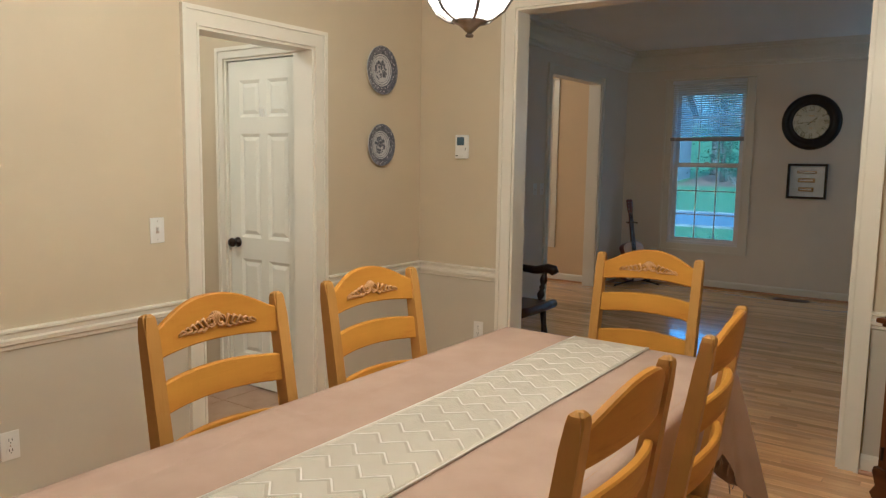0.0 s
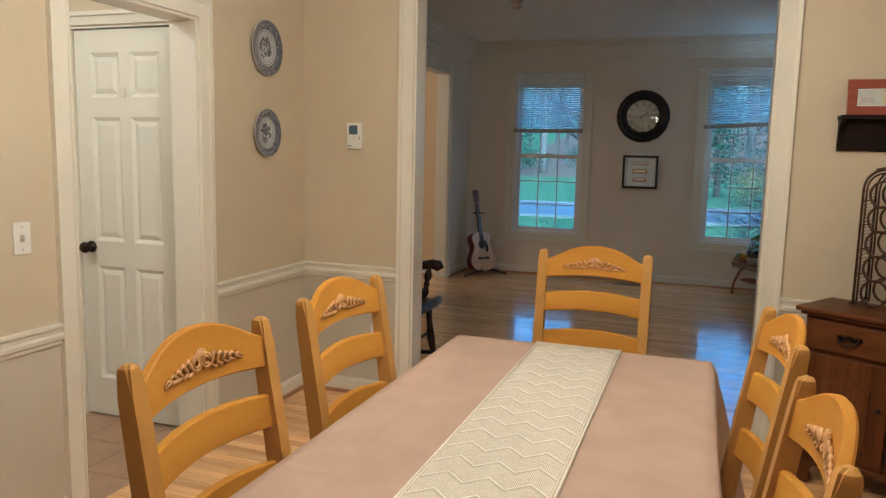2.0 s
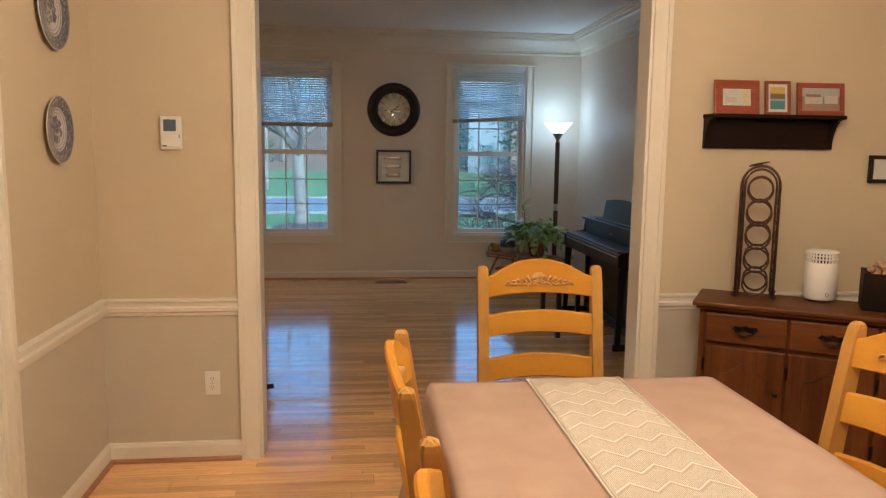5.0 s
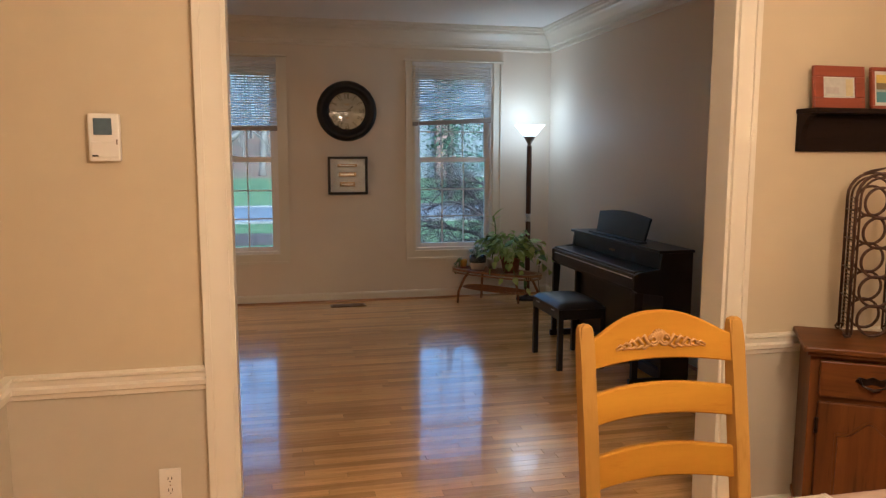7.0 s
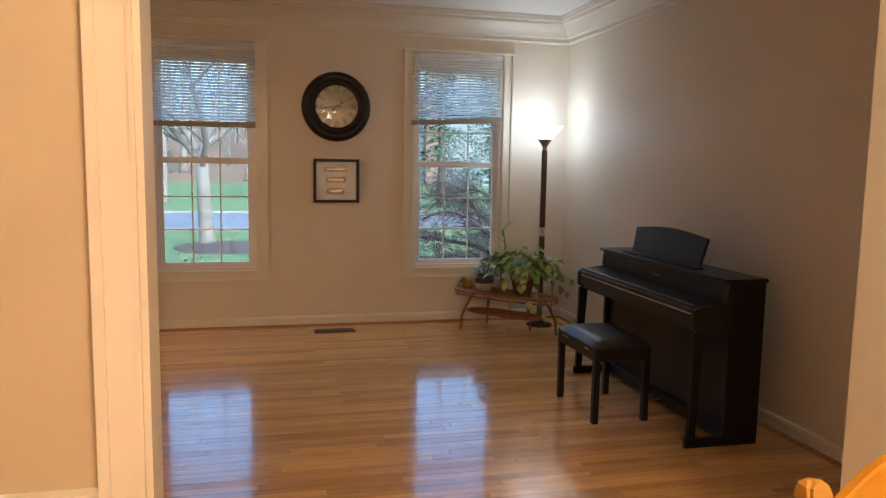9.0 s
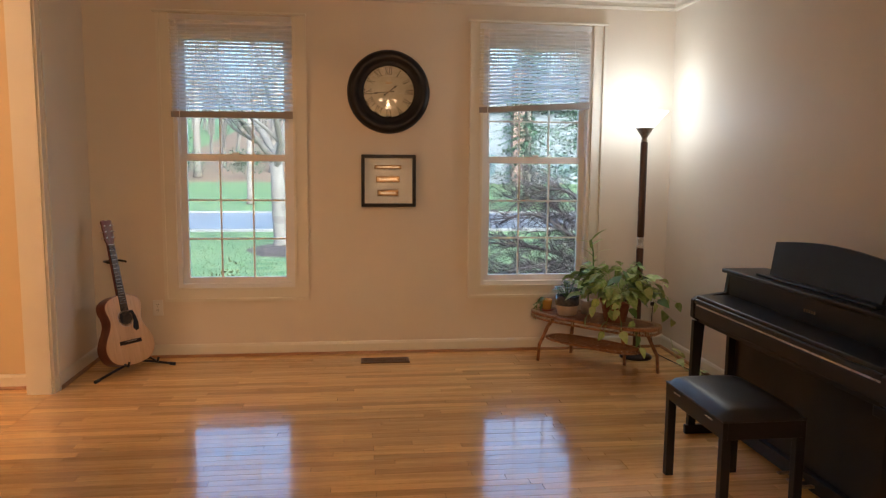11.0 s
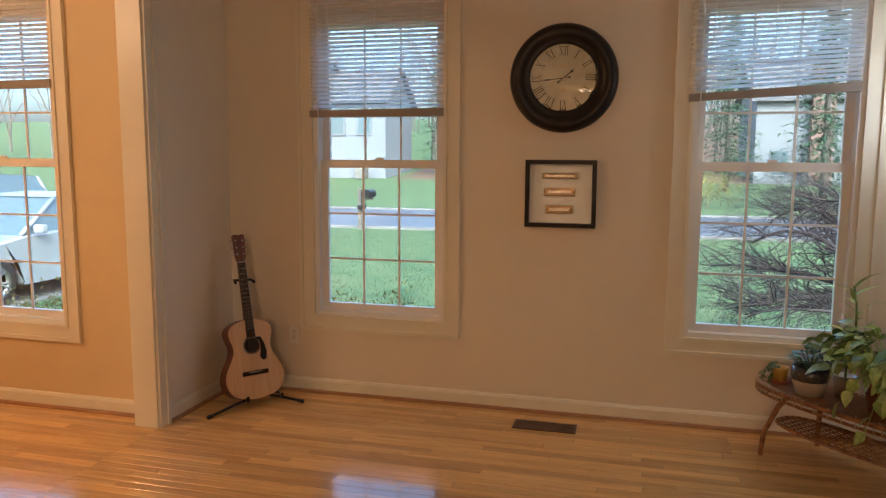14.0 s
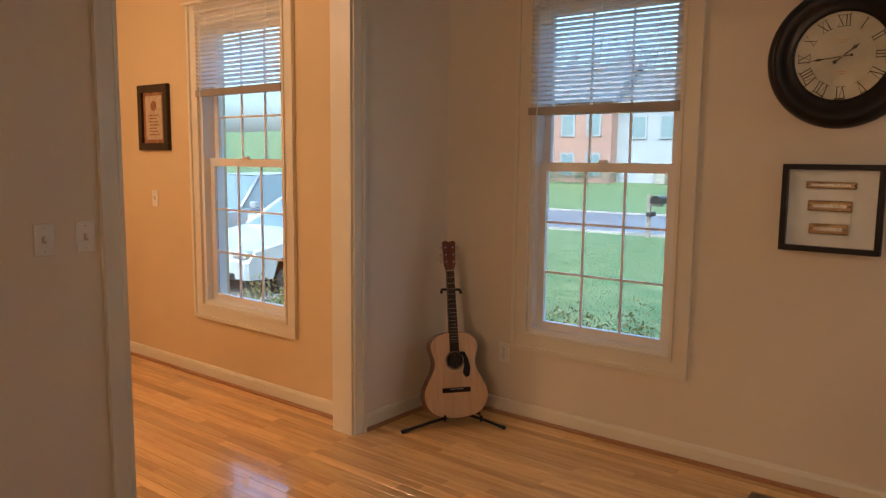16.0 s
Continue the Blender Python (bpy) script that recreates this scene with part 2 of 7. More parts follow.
blend.inputs[0].default_value = 0.93
blind_tree.links.new(blind_tree.nodes["Principled BSDF"].outputs[0], blend.inputs[1])
blind_tree.links.new(thin.outputs[0], blend.inputs[2])
blind_tree.links.new(blend.outputs[0], blind_out.inputs["Surface"])
BLIND_R = surf("blind_bottom_rail", (0.30, 0.265, 0.235), (0.26, 0.23, 0.205), 6, 100, 0.4, relief=0.03)
CORK = surf("cork", (0.42, 0.27, 0.14), (0.55, 0.37, 0.20), 90, 250, 0.9, relief=0.4)
# outdoors
GRASS = surf("lawn", (0.04, 0.10, 0.028), (0.115, 0.16, 0.062), 2.6, 22, 0.9, relief=1.0, dist=0.06)
ROADM = surf("wet_asphalt", (0.07, 0.075, 0.085), (0.105, 0.11, 0.125), 0.5, 40, 0.35, relief=0.3)
MULCH = surf("bark_mulch", (0.03, 0.019, 0.015), (0.06, 0.038, 0.03), 5, 40, 0.95, relief=1.0, dist=0.03)
LITTER = surf("leaf_litter", (0.16, 0.085, 0.05), (0.10, 0.075, 0.04), 0.5, 9, 0.95, relief=1.0, dist=0.06)
BARK = surf("grey_bark", (0.11, 0.09, 0.075), (0.20, 0.175, 0.15), 6, 60, 0.9, relief=0.8, dist=0.01)
BARK_L = surf("pale_bark", (0.17, 0.15, 0.13), (0.10, 0.088, 0.075), 5, 60, 0.85, relief=0.5, dist=0.01)
BARK_D = surf("dark_twig", (0.022, 0.016, 0.017), (0.048, 0.034, 0.036), 9, 60, 0.8, relief=0.4, dist=0.004)
NEEDLE = surf("conifer_needles", (0.02, 0.055, 0.03), (0.05, 0.10, 0.05), 3, 30, 0.8, relief=0.3)
SHRUB = surf("shrub_leaf", (0.26, 0.26, 0.09), (0.42, 0.35, 0.14), 3, 30, 0.8, relief=0.2)
FORSY = surf("yellow_blossom", (0.22, 0.19, 0.05), (0.14, 0.14, 0.045), 5, 30, 0.8, relief=0.2)
# white siding held to a dull bluish grey: distance haze put into its colour
SIDING_HAZY = surf("hazy_white_siding", (0.18, 0.195, 0.215), (0.165, 0.18, 0.20), 0.7, 30, 0.6, relief=0.05)
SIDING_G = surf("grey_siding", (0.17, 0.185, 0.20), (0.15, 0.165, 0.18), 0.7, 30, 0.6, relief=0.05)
# brick red is washed out, with haze put into the colour
BRICK_HAZY = surf("hazy_red_brick", (0.17, 0.10, 0.08), (0.22, 0.14, 0.115), 6, 30, 0.85, relief=0.3)
ROOF = surf("grey_shingle", (0.10, 0.10, 0.105), (0.15, 0.148, 0.15), 4, 30, 0.9, relief=0.5, dist=0.01)
CARPAINT = surf("white_car_paint", (0.30, 0.32, 0.345), (0.28, 0.30, 0.325), 1, 60, 0.2, relief=0.0, coat=1.0)
CARPAINT_S = surf("silver_car_paint", (0.30, 0.33, 0.35), (0.28, 0.31, 0.33), 1, 60, 0.25, 0.4, relief=0.0, coat=1.0)
# lighter blue in the glass colour stands in for reflected sky
CARGLASS_SKY = plain("sky_coloured_car_glass", (0.10, 0.15, 0.17), 0.05, coat=1.0)
RUBBER = plain("tyre_rubber", (0.018, 0.018, 0.018), 0.8)
CONCRETE = surf("driveway_concrete", (0.20, 0.195, 0.185), (0.16, 0.157, 0.15), 1.5, 40, 0.8, relief=0.3)


for dull in (PIANO, BLACK, DARKWOOD):
    dull.node_tree.nodes["Principled BSDF"].inputs["Specular IOR Level"].default_value = 0.25


# ---------------------------------------------------------------- mesh tools
def to_mesh(name, bm, mats, smooth=False):
    me = bpy.data.meshes.new(name)
    bm.to_mesh(me)
    bm.free()
    for mt in (mats if isinstance(mats, (list, tuple)) else [mats]):
        me.materials.append(mt)
    if smooth:
        for f in me.polygons:
            f.use_smooth = True
    return me


def part(name, bm, material, parent=None, label="", smooth=False, at=None):
    ob = new(name, to_mesh(name, bm, material, smooth))
    if parent is not None:
        ob.parent = parent
    if at is not None:
        ob.matrix_basis = at
    return tagged(ob, label)


def struct(name, bm, material, label, category, smooth=False):
    return tagged(part(name, bm, material, None, "", smooth), label, category, kind="structure")


def thing(name, m, label, category, group="", kind=""):
    ob = new(name)
    ob.empty_display_size = 0.1
    ob.matrix_basis = m
    return tagged(ob, label, category, group, kind)


def box(bm, x0, x1, y0, y1, z0, z1, mi=0):
    v = [bm.verts.new(c) for c in ((x0, y0, z0), (x1, y0, z0), (x1, y1, z0), (x0, y1, z0), (x0, y0, z1), (x1, y0, z1), (x1, y1, z1), (x0, y1, z1))]
    for q in ((0, 3, 2, 1), (4, 5, 6, 7), (0, 1, 5, 4), (1, 2, 6, 5), (2, 3, 7, 6), (3, 0, 4, 7)):
        bm.faces.new([v[i] for i in q]).material_index = mi
    return v


def bm_box(x0, x1, y0, y1, z0, z1, bevel=0.0, seg=2):
    bm = bmesh.new()
    box(bm, x0, x1, y0, y1, z0, z1)
    if bevel:
        bmesh.ops.bevel(bm, geom=bm.edges[:], offset=bevel, segments=seg, profile=0.5, affect="EDGES")
    return bm


def tube(bm, pts, radii, seg=8, mi=0, cap=True):
    """A round bar along a line of points."""
    pts = [Vector(p) for p in pts]
    if not isinstance(radii, (list, tuple)):
        radii = [radii] * len(pts)
    rings, ref = [], None
    for i, p in enumerate(pts):
        d = (pts[min(i + 1, len(pts) - 1)] - pts[max(i - 1, 0)]).normalized()
        if ref is None:
            ref = d.orthogonal().normalized()
        else:
            ref = (ref - d * ref.dot(d)).normalized()
        w = d.cross(ref)
        rings.append([bm.verts.new(p + radii[i] * (math.cos(2 * math.pi * k / seg) * ref + math.sin(2 * math.pi * k / seg) * w)) for k in range(seg)])
    for a, b in zip(rings, rings[1:]):
        for k in range(seg):
            f = bm.faces.new((a[k], a[(k + 1) % seg], b[(k + 1) % seg], b[k]))
            f.material_index, f.smooth = mi, True
    if cap:
        bm.faces.new(rings[0][::-1]).material_index = mi
        bm.faces.new(rings[-1]).material_index = mi


def lathe(bm, profile, seg=24, at=(0, 0, 0), mi=0, closed=False):
    """Turns (radius, height) points round the z axis."""
    rings = []
    for r, z in profile:
        if r < 1e-5:
            rings.append([bm.verts.new((at[0], at[1], at[2] + z))])
        else:
            rings.append([bm.verts.new((at[0] + r * math.cos(2 * math.pi * k / seg), at[1] + r * math.sin(2 * math.pi * k / seg), at[2] + z)) for k in range(seg)])
    for a, b in zip(rings, rings[1:]):
        for k in range(seg):
            q = [a[k % len(a)], a[(k + 1) % len(a)], b[(k + 1) % len(b)], b[k % len(b)]]
            q = [v for i, v in enumerate(q) if v not in q[:i]]
            if len(q) > 2:
                f = bm.faces.new(q)
                f.material_index, f.smooth = mi, True


def prism(bm, pts, d0, d1, axis="y", mi=0):
    """A flat outline given extruded along an axis. Points are (x, z) for y, (y, z) for x, (x, y) for z."""
    def at(p, d):
        return {"y": (p[0], d, p[1]), "x": (d, p[0], p[1]), "z": (p[0], p[1], d)}[axis]
    a = [bm.verts.new(at(p, d0)) for p in pts]
    b = [bm.verts.new(at(p, d1)) for p in pts]
    n = len(pts)
    bm.faces.new(a).material_index = mi
    bm.faces.new(b[::-1]).material_index = mi
    for i in range(n):
        bm.faces.new((a[i], b[i], b[(i + 1) % n], a[(i + 1) % n])).material_index = mi
    bmesh.ops.recalc_face_normals(bm, faces=bm.faces)


def disc_plate(bm, cx, cz, r, y0, y1, seg=32):
    prism(bm, [(cx + r * math.cos(2 * math.pi * k / seg), cz + r * math.sin(2 * math.pi * k / seg)) for k in range(seg)], y0, y1, "y")


def ring_bm(R, prof, seg=48):
    """A ring in the xz plane; prof: (radius offset, y) points of its section, closed."""
    bm = bmesh.new()
    rows = []
    for k in range(seg):
        a = 2 * math.pi * k / seg
        rows.append([bm.verts.new(((R + o) * math.cos(a), y, (R + o) * math.sin(a))) for o, y in prof])
    n = len(prof)
    for k in range(seg):
        a, b = rows[k], rows[(k + 1) % seg]
        for i in range(n):
            f = bm.faces.new((a[i], a[(i + 1) % n], b[(i + 1) % n], b[i]))
            f.smooth = True
    bmesh.ops.recalc_face_normals(bm, faces=bm.faces)
    return bm


def moulding(bm, p0, p1, out, profile):
    """A straight moulding from p0 to p1 along a wall; out: way off the wall; profile: (off, height) points, closed."""
    p0, p1, out = Vector((*p0, 0)), Vector((*p1, 0)), Vector((*out, 0))
    a = [bm.verts.new(p0 + out * o + Vector((0, 0, z))) for o, z in profile]
    b = [bm.verts.new(p1 + out * o + Vector((0, 0, z))) for o, z in profile]
    n = len(profile)
    bm.faces.new(a)
    bm.faces.new(b[::-1])
    for i in range(n):
        bm.faces.new((a[i], a[(i + 1) % n], b[(i + 1) % n], b[i]))
    bmesh.ops.recalc_face_normals(bm, faces=bm.faces)


def wall(name, axis, t0, t1, a0, a1, z0, z1, holes, mats, label, split=None, back=0):
    """A wall along an axis with real openings. t0, t1: its two faces; holes: (from, to, bottom, top)."""
    cuts = sorted({a0, a1, *[c for h in holes for c in h[:2]]})
    zs = sorted({z0, z1, *[c for h in holes for c in h[2:]], *([split] if split else [])})
    bm = bmesh.new()
    for u0, u1 in zip(cuts, cuts[1:]):
        for w0, w1 in zip(zs, zs[1:]):
            mu, mw = (u0 + u1) / 2, (w0 + w1) / 2
            if any(h[0] < mu < h[1] and h[2] < mw < h[3] for h in holes):
                continue
            mi = 1 if split and mw < split else 0
            if axis == "x":
                box(bm, u0, u1, t0, t1, w0, w1, mi)
            else:
                box(bm, t0, t1, u0, u1, w0, w1, mi)
    bmesh.ops.remove_doubles(bm, verts=bm.verts[:], dist=1e-5)
    bm.verts.index_update()
    seen = {}
    for f in bm.faces:
        seen.setdefault(frozenset(v.index for v in f.verts), []).append(f)
    bmesh.ops.delete(bm, geom=[f for fs in seen.values() if len(fs) > 1 for f in fs], context="FACES_ONLY")
    return struct(name, bm, mats, label, "wall")


# ---------------------------------------------------------------- the house
H = 2.815                      # ceiling
LX, DY, LY = -2.805, 4.18, 4.32  # dining side wall, dining end wall, its living-room face
WX, EX, WY = -3.34, 0.94, 9.19  # living room: west, east and window wall
FY, FW = 8.50, -6.4            # foyer window wall, foyer west wall
RX, BY = 1.30, -1.6            # dining room's far side and back
T = 0.14

OPEN = (-2.095, -0.218, 0.0, 2.375)
wall("wall_dining_end", "x", DY, LY, LX - T, RX, 0, H, [OPEN], [WALL_UP, WALL_LOW], "beige painted dining room wall with a wide cased opening", 0.745)
wall("wall_dining_west", "y", LX - T, LX, BY, DY, 0, H, [(2.435, 3.19, 0, 2.07)], [WALL_UP, WALL_LOW], "beige painted dining room wall with a cased doorway", 0.745)
wall("wall_dining_east", "y", RX, RX + T, BY, LY, 0, H, [], [WALL_UP, WALL_LOW], "beige painted dining room wall", 0.745)
wall("wall_dining_back", "x", BY - T, BY, LX - T, RX + T, 0, H, [], [WALL_UP, WALL_LOW], "beige painted dining room wall", 0.745)
WIN = [(-2.85, WY), (-0.63, WY), (-4.955, FY)]   # casing's outer left edge and wall face of each window


def hole(x):
    return (x + 0.095, x + 0.935, 0.51, 2.455)


wall("wall_north", "x", WY, WY + 0.2, WX - T, EX + T, 0, H, [hole(WIN[0][0]), hole(WIN[1][0])], [WALL_LIV], "light beige living room wall with two windows")
wall("wall_living_west", "y", WX - T, WX, LY, WY, 0, H, [(7.11, 8.37, 0, 2.38)], [WALL_LIV], "light beige living room wall with an opening to the foyer")
wall("wall_living_east", "y", EX, EX + T, LY, WY, 0, H, [], [WALL_LIV], "light beige living room wall")
wall("wall_foyer_north", "x", FY, FY + 0.2, FW - T, WX - T, 0, H, [hole(WIN[2][0])], [WALL_FOY], "warm beige foyer wall with a window")
wall("wall_foyer_west", "y", FW - T, FW, 4.46, FY, 0, H, [], [WALL_FOY], "warm beige foyer wall")
wall("wall_foyer_south", "x", LY, LY + T, FW - T, WX - T, 0, H, [], [WALL_FOY], "warm beige foyer wall")
wall("wall_foyer_east", "y", WX - T - 0.012, WX - T - 0.002, LY + T, 7.11, 0, H, [], [WALL_FOY], "warm beige foyer side of the dividing wall")
HX = -4.3
wall("wall_hall_north", "x", 3.27, 3.39, HX, LX - T, 0, H, [(-3.655, -2.985, 0, 2.07)], [WALL_UP], "beige hall wall round a panelled door")
wall("wall_hall_west", "y", HX - T, HX, 0.4, 3.39, 0, H, [], [WALL_UP], "beige hall wall")
wall("wall_hall_south", "x", 0.4 - T, 0.4, HX - T, LX - T, 0, H, [], [WALL_UP], "beige hall wall")
wall("wall_closet_back", "x", 3.95, 4.05, HX, LX - T, 0, H, [], [WALL_UP], "plain closet wall behind the door")

for nm, q, lab in (("ceiling_dining", (LX - T, RX + T, BY - T, LY - 0.002), "white dining room ceiling"), ("ceiling_living", (WX - T, EX + T, LY, WY + 0.2), "white painted living room ceiling"),
                   ("ceiling_foyer", (FW - T, WX - T - 0.002, LY, FY + 0.2), "white foyer ceiling"), ("ceiling_hall", (HX - T, LX - T - 0.002, 0.4 - T, 4.05), "white hall ceiling")):
    bm = bmesh.new()
    box(bm, *q, H, H + 0.12)
    struct(nm, bm, CEIL, lab, "ceiling")

# trim
BASE = [(0, 0), (0.014, 0), (0.014, 0.075), (0.008, 0.09), (0, 0.095)]
SHOE = [(0.014, 0), (0.03, 0), (0.028, 0.010), (0.022, 0.017), (0.014, 0.019)]
RAIL = [(0, 0.708), (0.010, 0.712), (0.012, 0.727), (0.024, 0.734), (0.026, 0.750), (0.016, 0.757), (0.018, 0.774), (0.030, 0.782), (0.030, 0.790), (0, 0.793)]
CROWN = [(0, 2.585), (0.016, 2.588), (0.022, 2.604), (0.016, 2.612), (0.018, 2.634), (0.036, 2.642), (0.040, 2.654), (0.058, 2.684), (0.100, 2.732), (0.122, 2.744), (0.126, 2.766), (0.148, 2.774), (0.152, 2.792), (0.162, 2.796), (0.164, H), (0, H)]


def run(name, pieces, profile, material, label, category="trim"):
    bm = bmesh.new()
    for p0, p1, out in pieces:
        moulding(bm, p0, p1, out, profile)
    return struct(name, bm, material, label, category)


LIV = [((WX, WY), (EX, WY), (0, -1)), ((EX, LY), (EX, WY), (-1, 0)), ((WX, 8.46), (WX, WY), (1, 0)), ((WX, LY), (WX, 7.02), (1, 0)),
       ((WX, LY), (OPEN[0] - 0.09, LY), (0, 1)), ((OPEN[1] + 0.09, LY), (EX, LY), (0, 1))]
DIN = [((LX, DY), (OPEN[0] - 0.09, DY), (0, -1)), ((OPEN[1] + 0.09, DY), (RX, DY), (0, -1)), ((LX, 3.284), (LX, DY), (1, 0)), ((LX, BY), (LX, 2.342), (1, 0)),
       ((RX, BY), (RX, DY), (-1, 0)), ((LX, BY), (RX, BY), (0, 1))]
FOY = [((FW, FY), (WX - T, FY), (0, -1)), ((FW, 4.46), (FW, FY), (1, 0)), ((FW, 4.46), (WX - T, 4.46), (0, 1)), ((WX - T - 0.012, 4.46), (WX - T - 0.012, 7.02), (-1, 0))]
run("baseboard_living", LIV, BASE, TRIM, "cream painted living room baseboard", "baseboard")
run("baseboard_dining", DIN, BASE, TRIM, "cream painted dining room baseboard", "baseboard")
run("baseboard_foyer", FOY, BASE, TRIM, "cream painted foyer baseboard", "baseboard")
run("trim_shoe_living", LIV, SHOE, OAK_TRIM, "narrow stained oak shoe moulding along the floor")
run("trim_shoe_dining", DIN, SHOE, OAK_TRIM, "narrow stained oak shoe moulding along the floor")
run("trim_shoe_foyer", FOY, SHOE, OAK_TRIM, "narrow stained oak shoe moulding along the floor")
run("trim_chair_rail", DIN, RAIL, TRIM, "cream moulded chair rail round the dining room")
CR = [((WX, WY), (EX, WY), (0, -1)), ((EX, LY), (EX, WY), (-1, 0)), ((WX, LY), (WX, WY), (1, 0)), ((WX, LY), (EX, LY), (0, 1))]
run("trim_crown", CR, CROWN, TRIM, "cream stepped crown moulding under the living room ceiling")


def casing_set(name, axis, face, way, a0, a1, top, w=0.085, label="cream moulded casing round an opening"):
    """Flat boards with a raised outer band round an opening on one wall face."""
    bm = bmesh.new()

    def bd(u0, u1, z0, z1, o):
        lo, hi = sorted((face, face + way * o))
        if axis == "x":
            box(bm, u0, u1, lo, hi, z0, z1)
        else:
            box(bm, lo, hi, u0, u1, z0, z1)
    for s, edge in ((-1, a0), (1, a1)):
        for f0, f1, o in ((0.002, 0.012, 0.018), (0.012, w - 0.022, 0.014), (w - 0.022, w, 0.024)):
            u0, u1 = sorted((edge + s * f0, edge + s * f1))
            bd(u0, u1, 0, top + f0, o)
    for f0, f1, o in ((0.002, 0.012, 0.018), (0.012, w - 0.022, 0.014), (w - 0.022, w, 0.024)):
        bd(a0 - f1, a1 + f1, top + f0, top + f1, o)
    return struct(name, bm, TRIM, label, "casing")


casing_set("trim_opening_dining", "x", DY, -1, OPEN[0], OPEN[1], OPEN[3], 0.09)
casing_set("trim_opening_living", "x", LY, 1, OPEN[0], OPEN[1], OPEN[3], 0.09)
casing_set("trim_doorway", "y", LX, 1, 2.435, 3.19, 2.07, 0.092)
casing_set("trim_foyer_living", "y", WX, 1, 7.11, 8.37, 2.38)
casing_set("trim_hall_door", "x", 3.27, -1, -3.655, -2.985, 2.07, 0.07)


def jamb(name, axis, t0, t1, a0, a1, top):
    bm = bmesh.new()
    for u0, u1, z0, z1 in ((a0 - 0.003, a0 + 0.012, 0, top), (a1 - 0.012, a1 + 0.003, 0, top), (a0 + 0.012, a1 - 0.012, top - 0.012, top + 0.003)):
        if axis == "x":
            box(bm, u0, u1, t0 - 0.003, t1 + 0.003, z0, z1)
        else:
            box(bm, t0 - 0.003, t1 + 0.003, u0, u1, z0, z1)
    struct(name, bm, TRIM, "cream painted jamb lining an opening", "jamb")


jamb("trim_jamb_living", "x", DY, LY, OPEN[0], OPEN[1], OPEN[3])
jamb("trim_jamb_doorway", "y", LX - T, LX, 2.435, 3.19, 2.07)
jamb("trim_jamb_foyer", "y", WX - T, WX, 7.11, 8.37, 2.38)
jamb("trim_jamb_door", "x", 3.27, 3.39, -3.655, -2.985, 2.07)


# six-panel door in the hall
def panel_door():
    d = thing("door_1", pose(-3.640, 3.285, 0.012), "closed white six-panel door with a dark knob", "door", kind="structure")
    w, h, t = 0.64, 2.04, 0.035
    cols = [(0.10, 0.285), (0.35, 0.535)]
    rows = [(0.205, 0.82), (0.955, 1.60), (1.70, 1.925)]
    bm = bmesh.new()
    xs = sorted({0, w, *[c for p in cols for c in p]})
    zs = sorted({0, h, *[c for p in rows for c in p]})
    for x0, x1 in zip(xs, xs[1:]):
        for z0, z1 in zip(zs, zs[1:]):
            if (x0, x1) in cols and (z0, z1) in rows:
                continue
            box(bm, x0, x1, 0, t, z0, z1)
    part("frame", bm, DOOR_W, d)
    for x0, x1 in cols:
        for z0, z1 in rows:
            bm = bmesh.new()
            o = [bm.verts.new(p) for p in ((x0, 0.001, z0), (x1, 0.001, z0), (x1, 0.001, z1), (x0, 0.001, z1))]
            g = [bm.verts.new(p) for p in ((x0 + .02, 0.012, z0 + .02), (x1 - .02, 0.012, z0 + .02), (x1 - .02, 0.012, z1 - .02), (x0 + .02, 0.012, z1 - .02))]
            i = [bm.verts.new(p) for p in ((x0 + .045, 0.003, z0 + .045), (x1 - .045, 0.003, z0 + .045), (x1 - .045, 0.003, z1 - .045), (x0 + .045, 0.003, z1 - .045))]
            for a, b in ((o, g), (g, i)):
                for k in range(4):
                    bm.faces.new((a[k], a[(k + 1) % 4], b[(k + 1) % 4], b[k]))
            bm.faces.new(i)
            bmesh.ops.recalc_face_normals(bm, faces=bm.faces)
            part("panel", bm, DOOR_W, d)
    bm = bmesh.new()
    lathe(bm, [(0.0, 0), (0.031, 0.0), (0.031, 0.008), (0.012, 0.012), (0.011, 0.03), (0.026, 0.038), (0.030, 0.052), (0.024, 0.064), (0, 0.067)], 20)
    bmesh.ops.rotate(bm, verts=bm.verts, matrix=Matrix.Rotation(radians(90), 3, "X"))
    part("door_knob", bm, BRONZE, d, "dark bronze door knob", at=pose(0.068, 0, 0.92))
    for z in (0.30, 1.05, 1.78):
        part("hinge", bm_box(w - 0.016, w - 0.001, -0.007, 0.006, z - 0.045, z + 0.045, 0.002, 1), BRONZE, d, "dark bronze hinge")
    part("coat_hook", bm_box(0.315, 0.322, -0.03, 0.0, 1.70, 1.75, 0.002, 1), WHITE_P, d, "small white hook")


panel_door()


